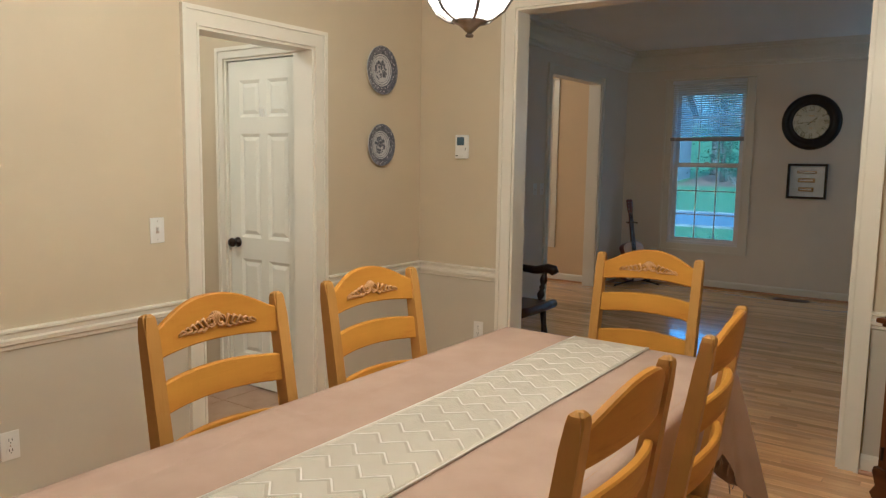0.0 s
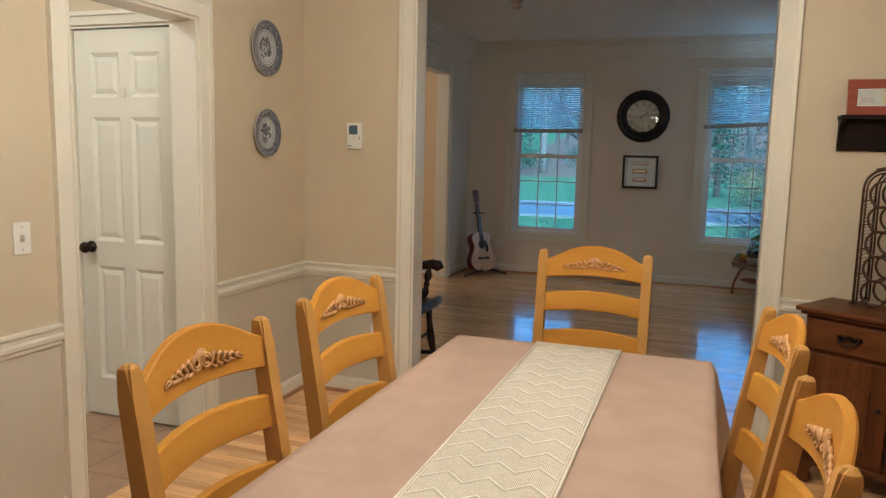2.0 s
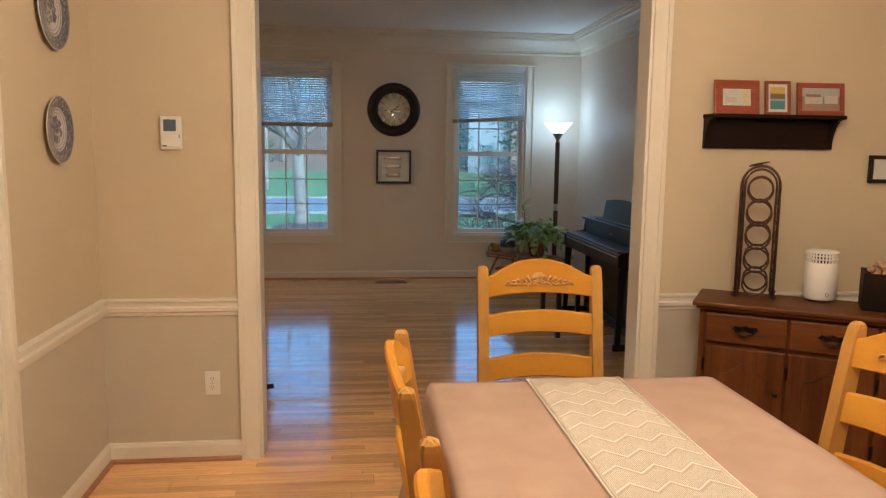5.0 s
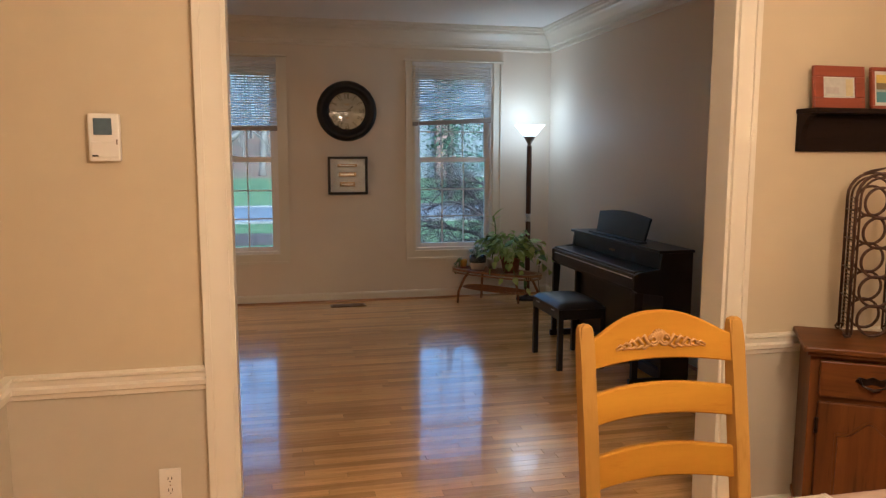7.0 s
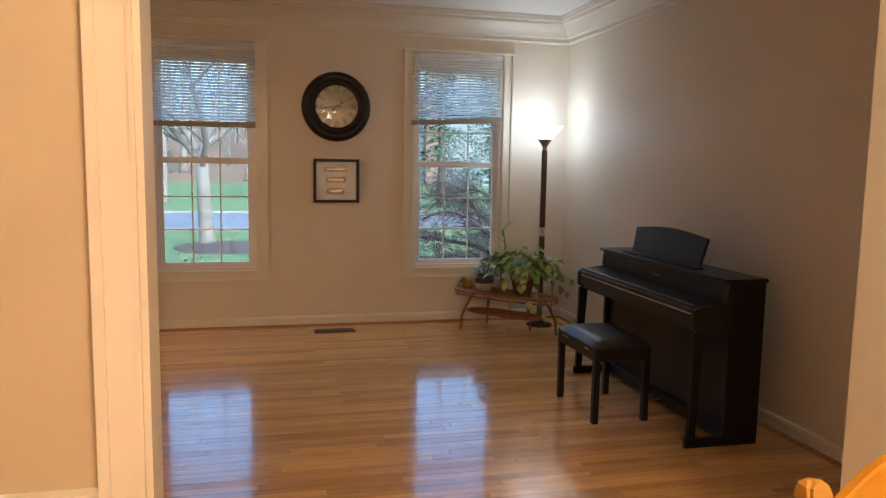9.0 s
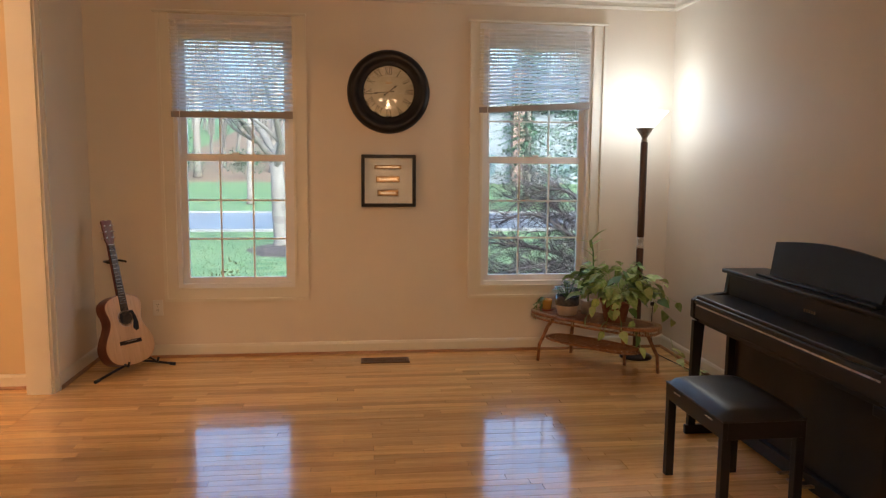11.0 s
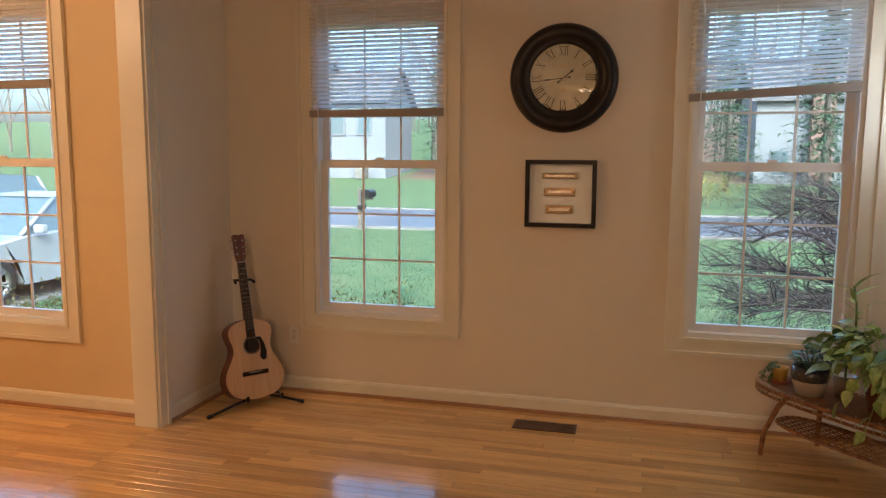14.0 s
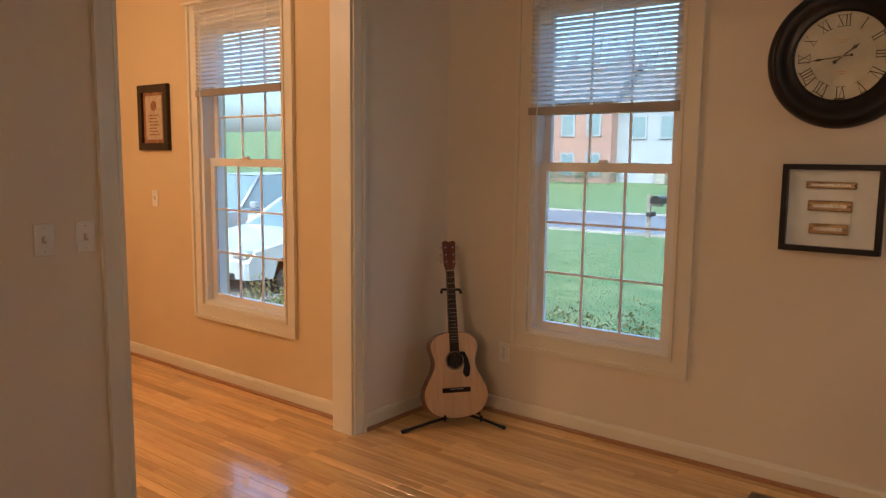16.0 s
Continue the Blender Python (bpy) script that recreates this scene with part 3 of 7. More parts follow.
# ---------------------------------------------------------------- windows and blinds
def make_window(name, x, face, label):
    w = thing(name, pose(x, face, 0), label, "window", kind="structure")
    W, z0, z1 = 1.03, 0.415, 2.46
    bm = bmesh.new()
    for f0, f1, o in ((0.0, 0.022, 0.024), (0.022, 0.080, 0.012), (0.080, 0.098, 0.020)):
        box(bm, f0, f1, -o, 0.0, z0 + f1, z1)
        box(bm, W - f1, W - f0, -o, 0.0, z0 + f1, z1)
        box(bm, f0, W - f0, -o, 0.0, z0 + f0, z0 + f1)
    part("casing", bm, TRIM, w, "cream moulded window casing")
    part("cap", bm_box(-0.018, W + 0.006, -0.045, 0, z1, z1 + 0.018, 0.006), TRIM, w, "thin cream head moulding")
    a0, a1, b0, b1 = 0.095, 0.935, 0.51, 2.37
    bm = bmesh.new()
    for q in ((a0, a0 + 0.03, 0, 0.16, b0, 2.455), (a1 - 0.03, a1, 0, 0.16, b0, 2.455), (a0, a1, 0.001, 0.16, b0, b0 + 0.03), (a0, a1, 0.045, 0.16, b1 - 0.03, 2.455)):
        box(bm, *q)
    part("window_frame", bm, VINYL, w, "white vinyl window frame")
    for nm, y, s0, s1, rows in (("lower_sash", 0.05, b0 + 0.03, 1.485, 3), ("upper_sash", 0.09, 1.44, b1 - 0.03, 3)):
        bm = bmesh.new()
        l, r, st = a0 + 0.03, a1 - 0.03, 0.042
        for q in ((l, l + st, s0, s1), (r - st, r, s0, s1), (l + st, r - st, s0, s0 + 0.042), (l + st, r - st, s1 - 0.05, s1)):
            box(bm, q[0], q[1], y, y + 0.034, q[2], q[3])
        sash = part(nm, bm, VINYL, w)
        gx0, gx1, gz0, gz1 = l + st, r - st, s0 + 0.042, s1 - 0.05
        for k in (1, 2):
            u = gx0 + (gx1 - gx0) * k / 3
            part("muntin", bm_box(u - 0.006, u + 0.006, y + 0.011, y + 0.024, gz0, gz1), VINYL, sash)
            v = gz0 + (gz1 - gz0) * k / rows
            part("muntin", bm_box(gx0, gx1, y + 0.012, y + 0.023, v - 0.006, v + 0.006), VINYL, sash)
        for i in range(3):
            for j in range(rows):
                u0, u1 = gx0 + (gx1 - gx0) * i / 3, gx0 + (gx1 - gx0) * (i + 1) / 3
                v0, v1 = gz0 + (gz1 - gz0) * j / rows, gz0 + (gz1 - gz0) * (j + 1) / rows
                g = part("pane", bm_box(u0 + .001, u1 - .001, y + 0.015, y + 0.019, v0 + .001, v1 - .001), GLASS, sash)
                g.visible_shadow = False
    part("sash_lock", bm_box(0.49, 0.54, 0.03, 0.05, 1.485, 1.50, 0.004), VINYL, w)
    return w


make_window("window_1", WIN[0][0], WY, "white double-hung window with grilles in the living room")
make_window("window_2", WIN[1][0], WY, "white double-hung window with grilles beside the floor lamp")
make_window("window_3", WIN[2][0], FY, "white double-hung window with grilles in the foyer")


def blind(x0, x1, face, zl, zr, label):
    b = thing("window_blind", pose(x0, face - 0.004, 0), label, "blind", "blinds over the windows")
    w, top = x1 - x0, 2.452
    part("headrail", bm_box(0, w, -0.028, 0.010, top - 0.04, top, 0.004), BLIND, b)
    slat = bmesh.new()
    for y0, y1, h0, h1 in ((-0.0125, 0, 0.0, 0.0022), (0, 0.0125, 0.0022, 0.0)):
        v = [slat.verts.new(p) for p in ((0, y0, h0), (w, y0, h0), (w, y1, h1), (0, y1, h1), (0, y0, h0 + .0008), (w, y0, h0 + .0008), (w, y1, h1 + .0008), (0, y1, h1 + .0008))]
        for q in ((0, 3, 2, 1), (4, 5, 6, 7), (0, 1, 5, 4), (1, 2, 6, 5), (2, 3, 7, 6), (3, 0, 4, 7)):
            slat.faces.new([v[i] for i in q])
    me = to_mesh("slat", slat, BLIND)
    zm = (zl + zr) / 2 + 0.06
    n = int((top - 0.05 - zm) / 0.0245)
    for k in range(n):
        f = 1 - k / n
        s = new("slat", me)
        s.parent = b
        s.matrix_basis = Matrix.Translation((0, -0.010, zl + 0.065 + (top - 0.05 - zl - 0.06) * k / n)) @ Matrix.Rotation(-math.atan2((zr - zl) * f, w), 4, "Y") @ Matrix.Rotation(-radians(random.uniform(30, 34)), 4, "X")
    bm = bmesh.new()
    v = [(0, zl), (w, zr), (w, zr + 0.048), (0, zl + 0.040)]
    prism(bm, v, -0.026, 0.008, "y")
    part("bottom_rail", bm, BLIND_R, b, "stacked slats and taupe bottom rail")
    for u in (0.12, w / 2, w - 0.12):
        bm = bmesh.new()
        tube(bm, [(u, -0.023, zl + 0.03), (u, -0.023, top - 0.03)], 0.0012, 5)
        part("ladder_cord", bm, BLIND, b)
    bm = bmesh.new()
    tube(bm, [(0.06, -0.033, 1.62), (0.06, -0.031, top - 0.03)], 0.003, 6)
    part("tilt_wand", bm, VINYL, b)


blind(-2.762, -1.918, WY, 1.742, 1.742, "half-raised white slatted blind with a taupe bottom rail")
blind(-0.560, 0.276, WY, 1.806, 1.848, "half-raised white slatted blind hanging slightly crooked")
blind(-4.86 + 0.002, -4.02 - 0.002, FY, 1.88, 1.88, "half-raised white slatted blind in the foyer")


# ---------------------------------------------------------------- dining room
def crest_pts(w, z0, z1, rise, n=24):
    top = []
    for k in range(n + 1):
        u = k / n
        s = abs(2 * u - 1)
        h = rise * max(0, 1 - s ** 2.3) ** 1.35
        top.append((w * (u - 0.5), z1 + h))
    return [(w * (k / n - 0.5), z0) for k in range(n + 1)], top


def slat_mesh(w, z0, z1, rise, bow, lean, thick=0.02, low=0.0, n=24):
    """A curved back slat; its front faces -y, it bows towards +y."""
    lower, upper = crest_pts(w, z0, z1, rise, n)
    bm = bmesh.new()
    cols = []
    for k in range(n + 1):
        u = 2 * k / n - 1
        y = bow * (1 - u * u)
        zl, zu = lower[k][1] + low * (1 - u * u), upper[k][1]
        yl, yu = y + lean * (zl - 0.45), y + lean * (zu - 0.45)
        x = lower[k][0]
        e = min(0.004, thick / 3)
        ring = [(x, yl + e, zl), (x, yl, zl + e), (x, yu, zu - e), (x, yu + e, zu), (x, yu + thick - e, zu), (x, yu + thick, zu - e), (x, yl + thick, zl + e), (x, yl + thick - e, zl)]
        cols.append([bm.verts.new(p) for p in ring])
    for a, b in zip(cols, cols[1:]):
        for i in range(8):
            f = bm.faces.new((a[i], b[i], b[(i + 1) % 8], a[(i + 1) % 8]))
    bm.faces.new(cols[0])
    bm.faces.new(cols[-1][::-1])
    bmesh.ops.recalc_face_normals(bm, faces=bm.faces)
    return bm


def dining_chair():
    """Faces -y; origin on the floor under the top of the backrest."""
    c = thing("dining_chair", pose(0, 0, 0), "honey-stained wooden ladder-back dining chair with a carved crest", "chair", "dining chairs round the table")
    W, lean = 0.46, 0.13
    for s in (-1, 1):
        x = s * (W / 2 - 0.019)
        bm = bmesh.new()
        prof = [(0.0, 0.0, 0.030), (0.2, -0.004, 0.040), (0.44, -0.010, 0.046), (0.7, -0.004 + lean * 0.24, 0.044), (0.95, lean * 0.5, 0.036), (0.998, lean * 0.555, 0.032), (1.008, lean * 0.562, 0.027), (1.013, lean * 0.566, 0.016)]
        rows = []
        for z, yo, d in prof:
            y = yo - lean * 0.56
            hw = 0.019 if z < 1.0 else (0.0165 if z < 1.01 else 0.010)
            rows.append([bm.verts.new(p) for p in ((x - hw, y - d / 2, z), (x + hw, y - d / 2, z), (x + hw, y + d / 2, z), (x - hw, y + d / 2, z))])
        for a, b in zip(rows, rows[1:]):
            for k in range(4):
                bm.faces.new((a[k], a[(k + 1) % 4], b[(k + 1) % 4], b[k]))
        bm.faces.new(rows[0][::-1])
        bm.faces.new(rows[-1])
        bmesh.ops.bevel(bm, geom=[e for e in bm.edges if abs(e.verts[0].co.z - e.verts[1].co.z) > 0.004], offset=0.005, segments=2, affect="EDGES")
        part("back_post", bm, HONEY_SHADED, c)
        bm = bmesh.new()
        fy = -0.475
        v = []
        for z, d in ((0.0, 0.013), (0.40, 0.021), (0.425, 0.021)):
            v.append([bm.verts.new((x * 0.98 + i * d, fy + j * d, z)) for i, j in ((-1, -1), (1, -1), (1, 1), (-1, 1))])
        for a, b in zip(v, v[1:]):
            for k in range(4):
                bm.faces.new((a[k], a[(k + 1) % 4], b[(k + 1) % 4], b[k]))
        bm.faces.new(v[0][::-1])
        bm.faces.new(v[-1])
        part("front_leg", bm, HONEY_SHADED, c)
    off = -lean * 0.56 - 0.012
    for nm, w0, w1, rise, bow, low in (("crest_rail", 0.900, 0.974, 0.060, 0.028, 0.012), ("middle_slat", 0.760, 0.838, 0.012, 0.028, 0.010), ("lower_slat", 0.600, 0.682, 0.012, 0.028, 0.010)):
        part(nm, slat_mesh(W - 0.07, w0, w1, rise, bow, lean, 0.02, low), HONEY, c, at=pose(0, off, 0))
    # carved ornament: shell, scrolls and trailing leaves
    bm = bmesh.new()

    def place(u, dz):
        u, dz = u * 1.12, dz * 1.15
        return Vector((u, off + 0.028 * (1 - (u / 0.195) ** 2) + lean * (0.49 + dz) - 0.0015, 0.957 + dz))
    for s in (-1, 1):
        for rr in (0.013, 0.007):
            tube(bm, [place(s * 0.014 + rr * math.cos(a) * s, rr * math.sin(a) + 0.004) for a in [2 * math.pi * k / 9 for k in range(9)]], 0.0032, 5)
        for k in range(5):
            u0 = s * (0.026 + 0.016 * k)
            tube(bm, [place(u0, -0.008 + 0.003 * (k % 2)), place(u0 + s * 0.012, 0.014 - 0.004 * k), place(u0 + s * 0.024, 0.006 - 0.004 * k)], [0.0045, 0.0055 - 0.0006 * k, 0.0015], 5)
            tube(bm, [place(u0, -0.006), place(u0 + s * 0.012, -0.014 + 0.001 * k), place(u0 + s * 0.022, -0.010 - 0.001 * k)], [0.004, 0.004 - 0.0004 * k, 0.0012], 5)
    for k in range(7):
        a = radians(30 + 20 * k)
        tube(bm, [place(0, -0.004), place(0.012 * math.cos(a), 0.008 + 0.010 * math.sin(a)), place(0.022 * math.cos(a), 0.006 + 0.022 * math.sin(a))], [0.002, 0.0045, 0.0022], 5)
    tagged(part("carving", bm, CARVE, c, "carved shell and leaf ornament"), kind="stuff")
    seat = bmesh.new()
    prism(seat, [(-0.185, -0.06), (0.185, -0.06), (0.222, -0.47), (0.20, -0.50), (-0.20, -0.50), (-0.222, -0.47)], 0.425, 0.455, "z")
    bmesh.ops.bevel(seat, geom=[e for e in seat.edges if abs(e.verts[0].co.z - e.verts[1].co.z) < 1e-4], offset=0.008, segments=2, affect="EDGES")
    part("seat", seat, HONEY, c)
    for q in ((-0.19, 0.19, -0.49, -0.465, 0.36, 0.42), (-0.20, -0.178, -0.46, -0.10, 0.36, 0.42), (0.178, 0.20, -0.46, -0.10, 0.36, 0.42), (-0.2, 0.2, -0.095, -0.073, 0.36, 0.42),
              (-0.205, -0.19, -0.46, -0.10, 0.16, 0.185), (0.19, 0.205, -0.46, -0.10, 0.16, 0.185)):
        part("stretcher", bm_box(*q, 0.003, 1), HONEY, c)
    return c


chair = dining_chair()
chair.matrix_basis = pose(-0.937, 3.387, 0) @ Matrix.Diagonal((1.04, 1.04, 1.05, 1))
for x, y, a in ((-1.510, 1.516, 90.5), (-1.525, 2.195, 88), (-0.312, 1.52, -90), (-0.308, 2.21, -86)):
    copy_thing(chair, pose(x, y, 0, 0, 0, a))

TX0, TX1, TY0, TY1, TZ = -1.405, -0.442, 0.82, 2.96, 0.755


def dining_table():
    t = thing("dining_table", pose(0, 0, 0), "long rectangular wooden dining table under a cloth", "table")
    part("tabletop", bm_box(TX0 + 0.01, TX1 - 0.01, TY0 + 0.01, TY1 - 0.01, TZ - 0.035, TZ - 0.006, 0.004), HONEY, t)
    part("apron", bm_box(TX0 + 0.10, TX1 - 0.10, TY0 + 0.12, TY1 - 0.12, TZ - 0.13, TZ - 0.036, 0.003), HONEY, t)
    for x in (TX0 + 0.12, TX1 - 0.12):
        for y in (TY0 + 0.14, TY1 - 0.14):
            bm = bmesh.new()
            lathe(bm, [(0.0, 0), (0.024, 0), (0.030, 0.03), (0.022, 0.06), (0.034, 0.3), (0.040, 0.5), (0.028, 0.53), (0.040, 0.56), (0.040, TZ - 0.14)], 16, (x, y, 0))
            part("leg", bm, HONEY_SHADED, t)


def tablecloth():
    """Top sheet, rounded edge and a hanging skirt whose corners drop lower in folds."""
    c = thing("tablecloth", pose(0, 0, 0), "taupe woven tablecloth with tasselled edges hanging over the table", "tablecloth")
    cx, cy, hx, hy, r = (TX0 + TX1) / 2, (TY0 + TY1) / 2, (TX1 - TX0) / 2, (TY1 - TY0) / 2, 0.03
    n_side = 60
    peri = []
    for sx, sy, a0 in ((1, 1, 0), (-1, 1, 90), (-1, -1, 180), (1, -1, 270)):
        for k in range(9):
            a = radians(a0 + 90 * k / 8)
            peri.append((cx + sx * (hx - r) + r * math.cos(a), cy + sy * (hy - r) + r * math.sin(a), math.cos(a), math.sin(a), 1 - abs(k - 4) / 4 * 0.3))
    full = []
    for i, p in enumerate(peri):
        q = peri[(i + 1) % len(peri)]
        full.append(p)
        d = math.hypot(q[0] - p[0], q[1] - p[1])
        if d > 0.2:
            m = int(d / 0.03)
            for k in range(1, m):
                f = k / m
                full.append((p[0] + (q[0] - p[0]) * f, p[1] + (q[1] - p[1]) * f, p[2], p[3], 0.0))
    bm = bmesh.new()
    nx, ny = 72, 156

    def zz(x, y):
        return TZ + 0.0022 * noise.noise((x * 5, y * 5, 3.1)) + 0.0016 * noise.noise((x * 14, y * 9, 7.7)) + 0.005 * max(0, 1 - abs(x + 1.27 + 0.01 * noise.noise((0, y * 4, 0))) / 0.014) * (1 if y < 2.2 else 0.3) + 0.006 * max(0, 1 - abs(y - 1.62 - 0.02 * noise.noise((x * 6, 0, 0))) / 0.016) * max(0, 1 - abs(x + 1.3) / 0.16) + 0.005 * max(0, 1 - abs(y - 2.3) / 0.015) * max(0, 1 - abs(x + 1.28) / 0.14)
    grid = [[bm.verts.new((cx + (hx - r) * (2 * i / nx - 1), cy + (hy - r) * (2 * j / ny - 1), zz(cx + (hx - r) * (2 * i / nx - 1), cy + (hy - r) * (2 * j / ny - 1)))) for j in range(ny + 1)] for i in range(nx + 1)]
    for i in range(nx):
        for j in range(ny):
            bm.faces.new((grid[i][j], grid[i + 1][j], grid[i + 1][j + 1], grid[i][j + 1])).smooth = True
    top = part("top_sheet", bm, CLOTH, c)
    bm = bmesh.new()
    rings = []
    levels = 14
    for lv in range(-1, levels + 1):
        ring = []
        for i, (x, y, nxv, nyv, cw) in enumerate(full):
            near = max(0, 1 - min(math.hypot(x - px, y - py) for px in (TX0, TX1) for py in (TY0, TY1)) / 0.26)
            drop = 0.23 + 0.30 * near
            f = max(0, lv) / levels
            if lv == -1:
                ring.append(bm.verts.new((x - nxv * r * 1.02, y - nyv * r * 1.02, TZ - 0.001)))
                continue
            wav = 0.010 * math.sin(i * 0.55) + 0.008 * math.sin(i * 0.23 + 1.0) + 0.03 * near * math.sin(i * 1.1)
            o = 0.006 * min(1, f * 4) + f * (0.012 + wav + 0.10 * near)
            zt = TZ - 0.012 * min(1, f * 6) - drop * f
            if lv == 0:
                o, zt = -0.006, TZ - 0.001
            ring.append(bm.verts.new((x + nxv * o, y + nyv * o, zt)))
        rings.append(ring)
    for a, b in zip(rings, rings[1:]):
        for i in range(len(a)):
            j = (i + 1) % len(a)
            bm.faces.new((a[i], b[i], b[j], a[j])).smooth = True
    ends = [(v.co.copy(), i) for i, v in enumerate(rings[-1])]
    bmesh.ops.recalc_face_normals(bm, faces=bm.faces)
    part("skirt", bm, CLOTH, c)
    bm = bmesh.new()
    for co, i in ends[::2]:
        tube(bm, [co + Vector((0, 0, 0.004)), co + Vector((random.uniform(-.004, .004), random.uniform(-.004, .004), -0.018)), co + Vector((random.uniform(-.008, .008), random.uniform(-.008, .008), -0.04))], [0.0015, 0.0024, 0.0018], 4)
    tagged(part("fringe", bm, CLOTH, c, "short tasselled fringe"), kind="stuff")


dining_table()
tablecloth()


def table_runner():
    t = thing("table_runner", pose(0, 0, 0), "cream woven table runner with raised zigzag stripes", "table runner")
    x0, x1, z = -1.082, -0.766, TZ + 0.004
    y0, y1 = TY0 + 0.02, TY1 - 0.01
    part("cloth", bm_box(x0, x1, y0, y1, z - 0.0015, z + 0.002), RUNNER, t)
    for x in (x0 + 0.004, x0 + 0.012, x1 - 0.012, x1 - 0.004):
        bm = bmesh.new()
        tube(bm, [(x, y0, z + 0.0022), (x, y1, z + 0.0022)], 0.0022, 5)
        part("edge_cord", bm, RUN_HATCH if x in (x0 + 0.012, x1 - 0.012) else RUN_CORD, t)
    per, amp = (x1 - x0 - 0.032) / 2.4, 0.046
    n = int((y1 - y0 - amp) / 0.092)
    for k in range(n):
        yb = y0 + 0.01 + k * 0.092
        bm = bmesh.new()
        for j in range(6):
            xa, xb = x0 + 0.016 + j * per / 2 * 0.8, x0 + 0.016 + (j + 1) * per / 2 * 0.8
            ya, ye = yb + (amp if j % 2 else 0), yb + (0 if j % 2 else amp)
            v = [bm.verts.new(p) for p in ((xa, ya, z + 0.0032), (xb, ye, z + 0.0032), (xb, ye + 0.006, z + 0.0032), (xa, ya + 0.006, z + 0.0032))]
            bm.faces.new(v)
            w = [bm.verts.new(p) for p in ((xa, ya - 0.001, z + 0.0015), (xb, ye - 0.001, z + 0.0015), (xb, ye + 0.007, z + 0.0015), (xa, ya + 0.007, z + 0.0015))]
            bm.faces.new((w[0], w[1], v[1], v[0]))
            bm.faces.new((v[3], v[2], w[2], w[3]))
        part("zigzag_stripe", bm, RUN_CORD, t)
        for bm in [bmesh.new()]:
            for j in range(6):
                for q in range(11):
                    f = (q + 0.5) / 11
                    x = x0 + 0.016 + (j + f) * per / 2 * 0.8
                    ya = yb + (amp * (1 - f) if j % 2 else amp * f) + 0.010
                    v = [bm.verts.new(p) for p in ((x - 0.0011, ya, z + 0.0028), (x + 0.0011, ya, z + 0.0028), (x + 0.0011, ya + 0.070, z + 0.0028), (x - 0.0011, ya + 0.070, z + 0.0028))]
                    bm.faces.new(v)
            tagged(part("hatch_threads", bm, RUN_HATCH, t), kind="stuff")


table_runner()


# chandelier over the table
def chandelier():
    c = thing("chandelier", pose(CH.x, CH.y, 0.09), "pewter chandelier with lit frosted glass bowls over the table", "chandelier")
    bm = bmesh.new()
    lathe(bm, [(0, 1.7050), (0.010, 1.7066), (0.012, 1.7118), (0.006, 1.7170), (0.011, 1.7206), (0.016, 1.7258), (0.030, 1.7378), (0.048, 1.7450), (0.050, 1.7492), (0, 1.7502)], 20)
    part("finial", bm, PEWTER, c, "turned pewter finial")
    bm = bmesh.new()
    lathe(bm, [(0.042, 1.749), (0.062, 1.756), (0.090, 1.774), (0.112, 1.805), (0.126, 1.862), (0.130, 1.874), (0.122, 1.874), (0.106, 1.813), (0.084, 1.783), (0.058, 1.765), (0.042, 1.758)], 32)
    g = part("glass_bowl", bm, BOWL, c, "lit frosted glass bowl")
    g.visible_shadow = False
    for k in range(6):
        a = radians(60 * k + 15)
        bm = bmesh.new()
        pts = [(0.045, 1.745), (0.066, 1.751), (0.095, 1.770), (0.118, 1.803), (0.134, 1.869), (0.10, 1.949), (0.03, 2.06)]
        for d in (-0.05, 0.05):
            tube(bm, [(r * math.cos(a + d * 0.4), r * math.sin(a + d * 0.4), z) for r, z in pts], 0.0032, 6)
        for i in range(26):
            f = i / 25 * (len(pts) - 2)
            j = int(f)
            r = pts[j][0] + (pts[j + 1][0] - pts[j][0]) * (f - j)
            z = pts[j][1] + (pts[j + 1][1] - pts[j][1]) * (f - j)
            lathe(bm, [(0, -0.004), (0.0045, 0), (0, 0.004)], 6, (r * math.cos(a), r * math.sin(a), z))
        part("rope_rib", bm, PEWTER, c)
    bm = bmesh.new()
    lathe(bm, [(0.03, 2.05), (0.02, 2.08), (0.028, 2.12), (0.016, 2.18), (0.024, 2.24), (0.010, 2.30), (0.008, H - 0.22), (0.012, H - 0.20), (0.06, H - 0.125), (0.065, H - 0.09), (0, H - 0.09)], 20)
    part("column", bm, PEWTER, c)
    for k in range(3):
        a = radians(30 + 120 * k)
        ca, sa = math.cos(a), math.sin(a)
        bm = bmesh.new()
        tube(bm, [(r * ca, r * sa, z) for r, z in ((0.02, 2.14), (0.10, 2.02), (0.20, 1.965), (0.30, 1.985), (0.34, 2.04))], 0.0075, 8)
        part("arm", bm, PEWTER, c)
        bm = bmesh.new()
        lathe(bm, [(0.0, 2.035), (0.022, 2.040), (0.028, 2.055), (0.02, 2.065), (0, 2.066)], 16, (0.34 * ca, 0.34 * sa, 0))
        part("cup", bm, PEWTER, c)
        bm = bmesh.new()
        lathe(bm, [(0.026, 2.058), (0.055, 2.075), (0.080, 2.115), (0.092, 2.165), (0.105, 2.185), (0.099, 2.187), (0.084, 2.165), (0.073, 2.12), (0.05, 2.083), (0.026, 2.066)], 24, (0.34 * ca, 0.34 * sa, 0))
        g = part("glass_shade", bm, BOWL, c, "lit frosted bell glass shade")
        g.visible_shadow = False


chandelier()


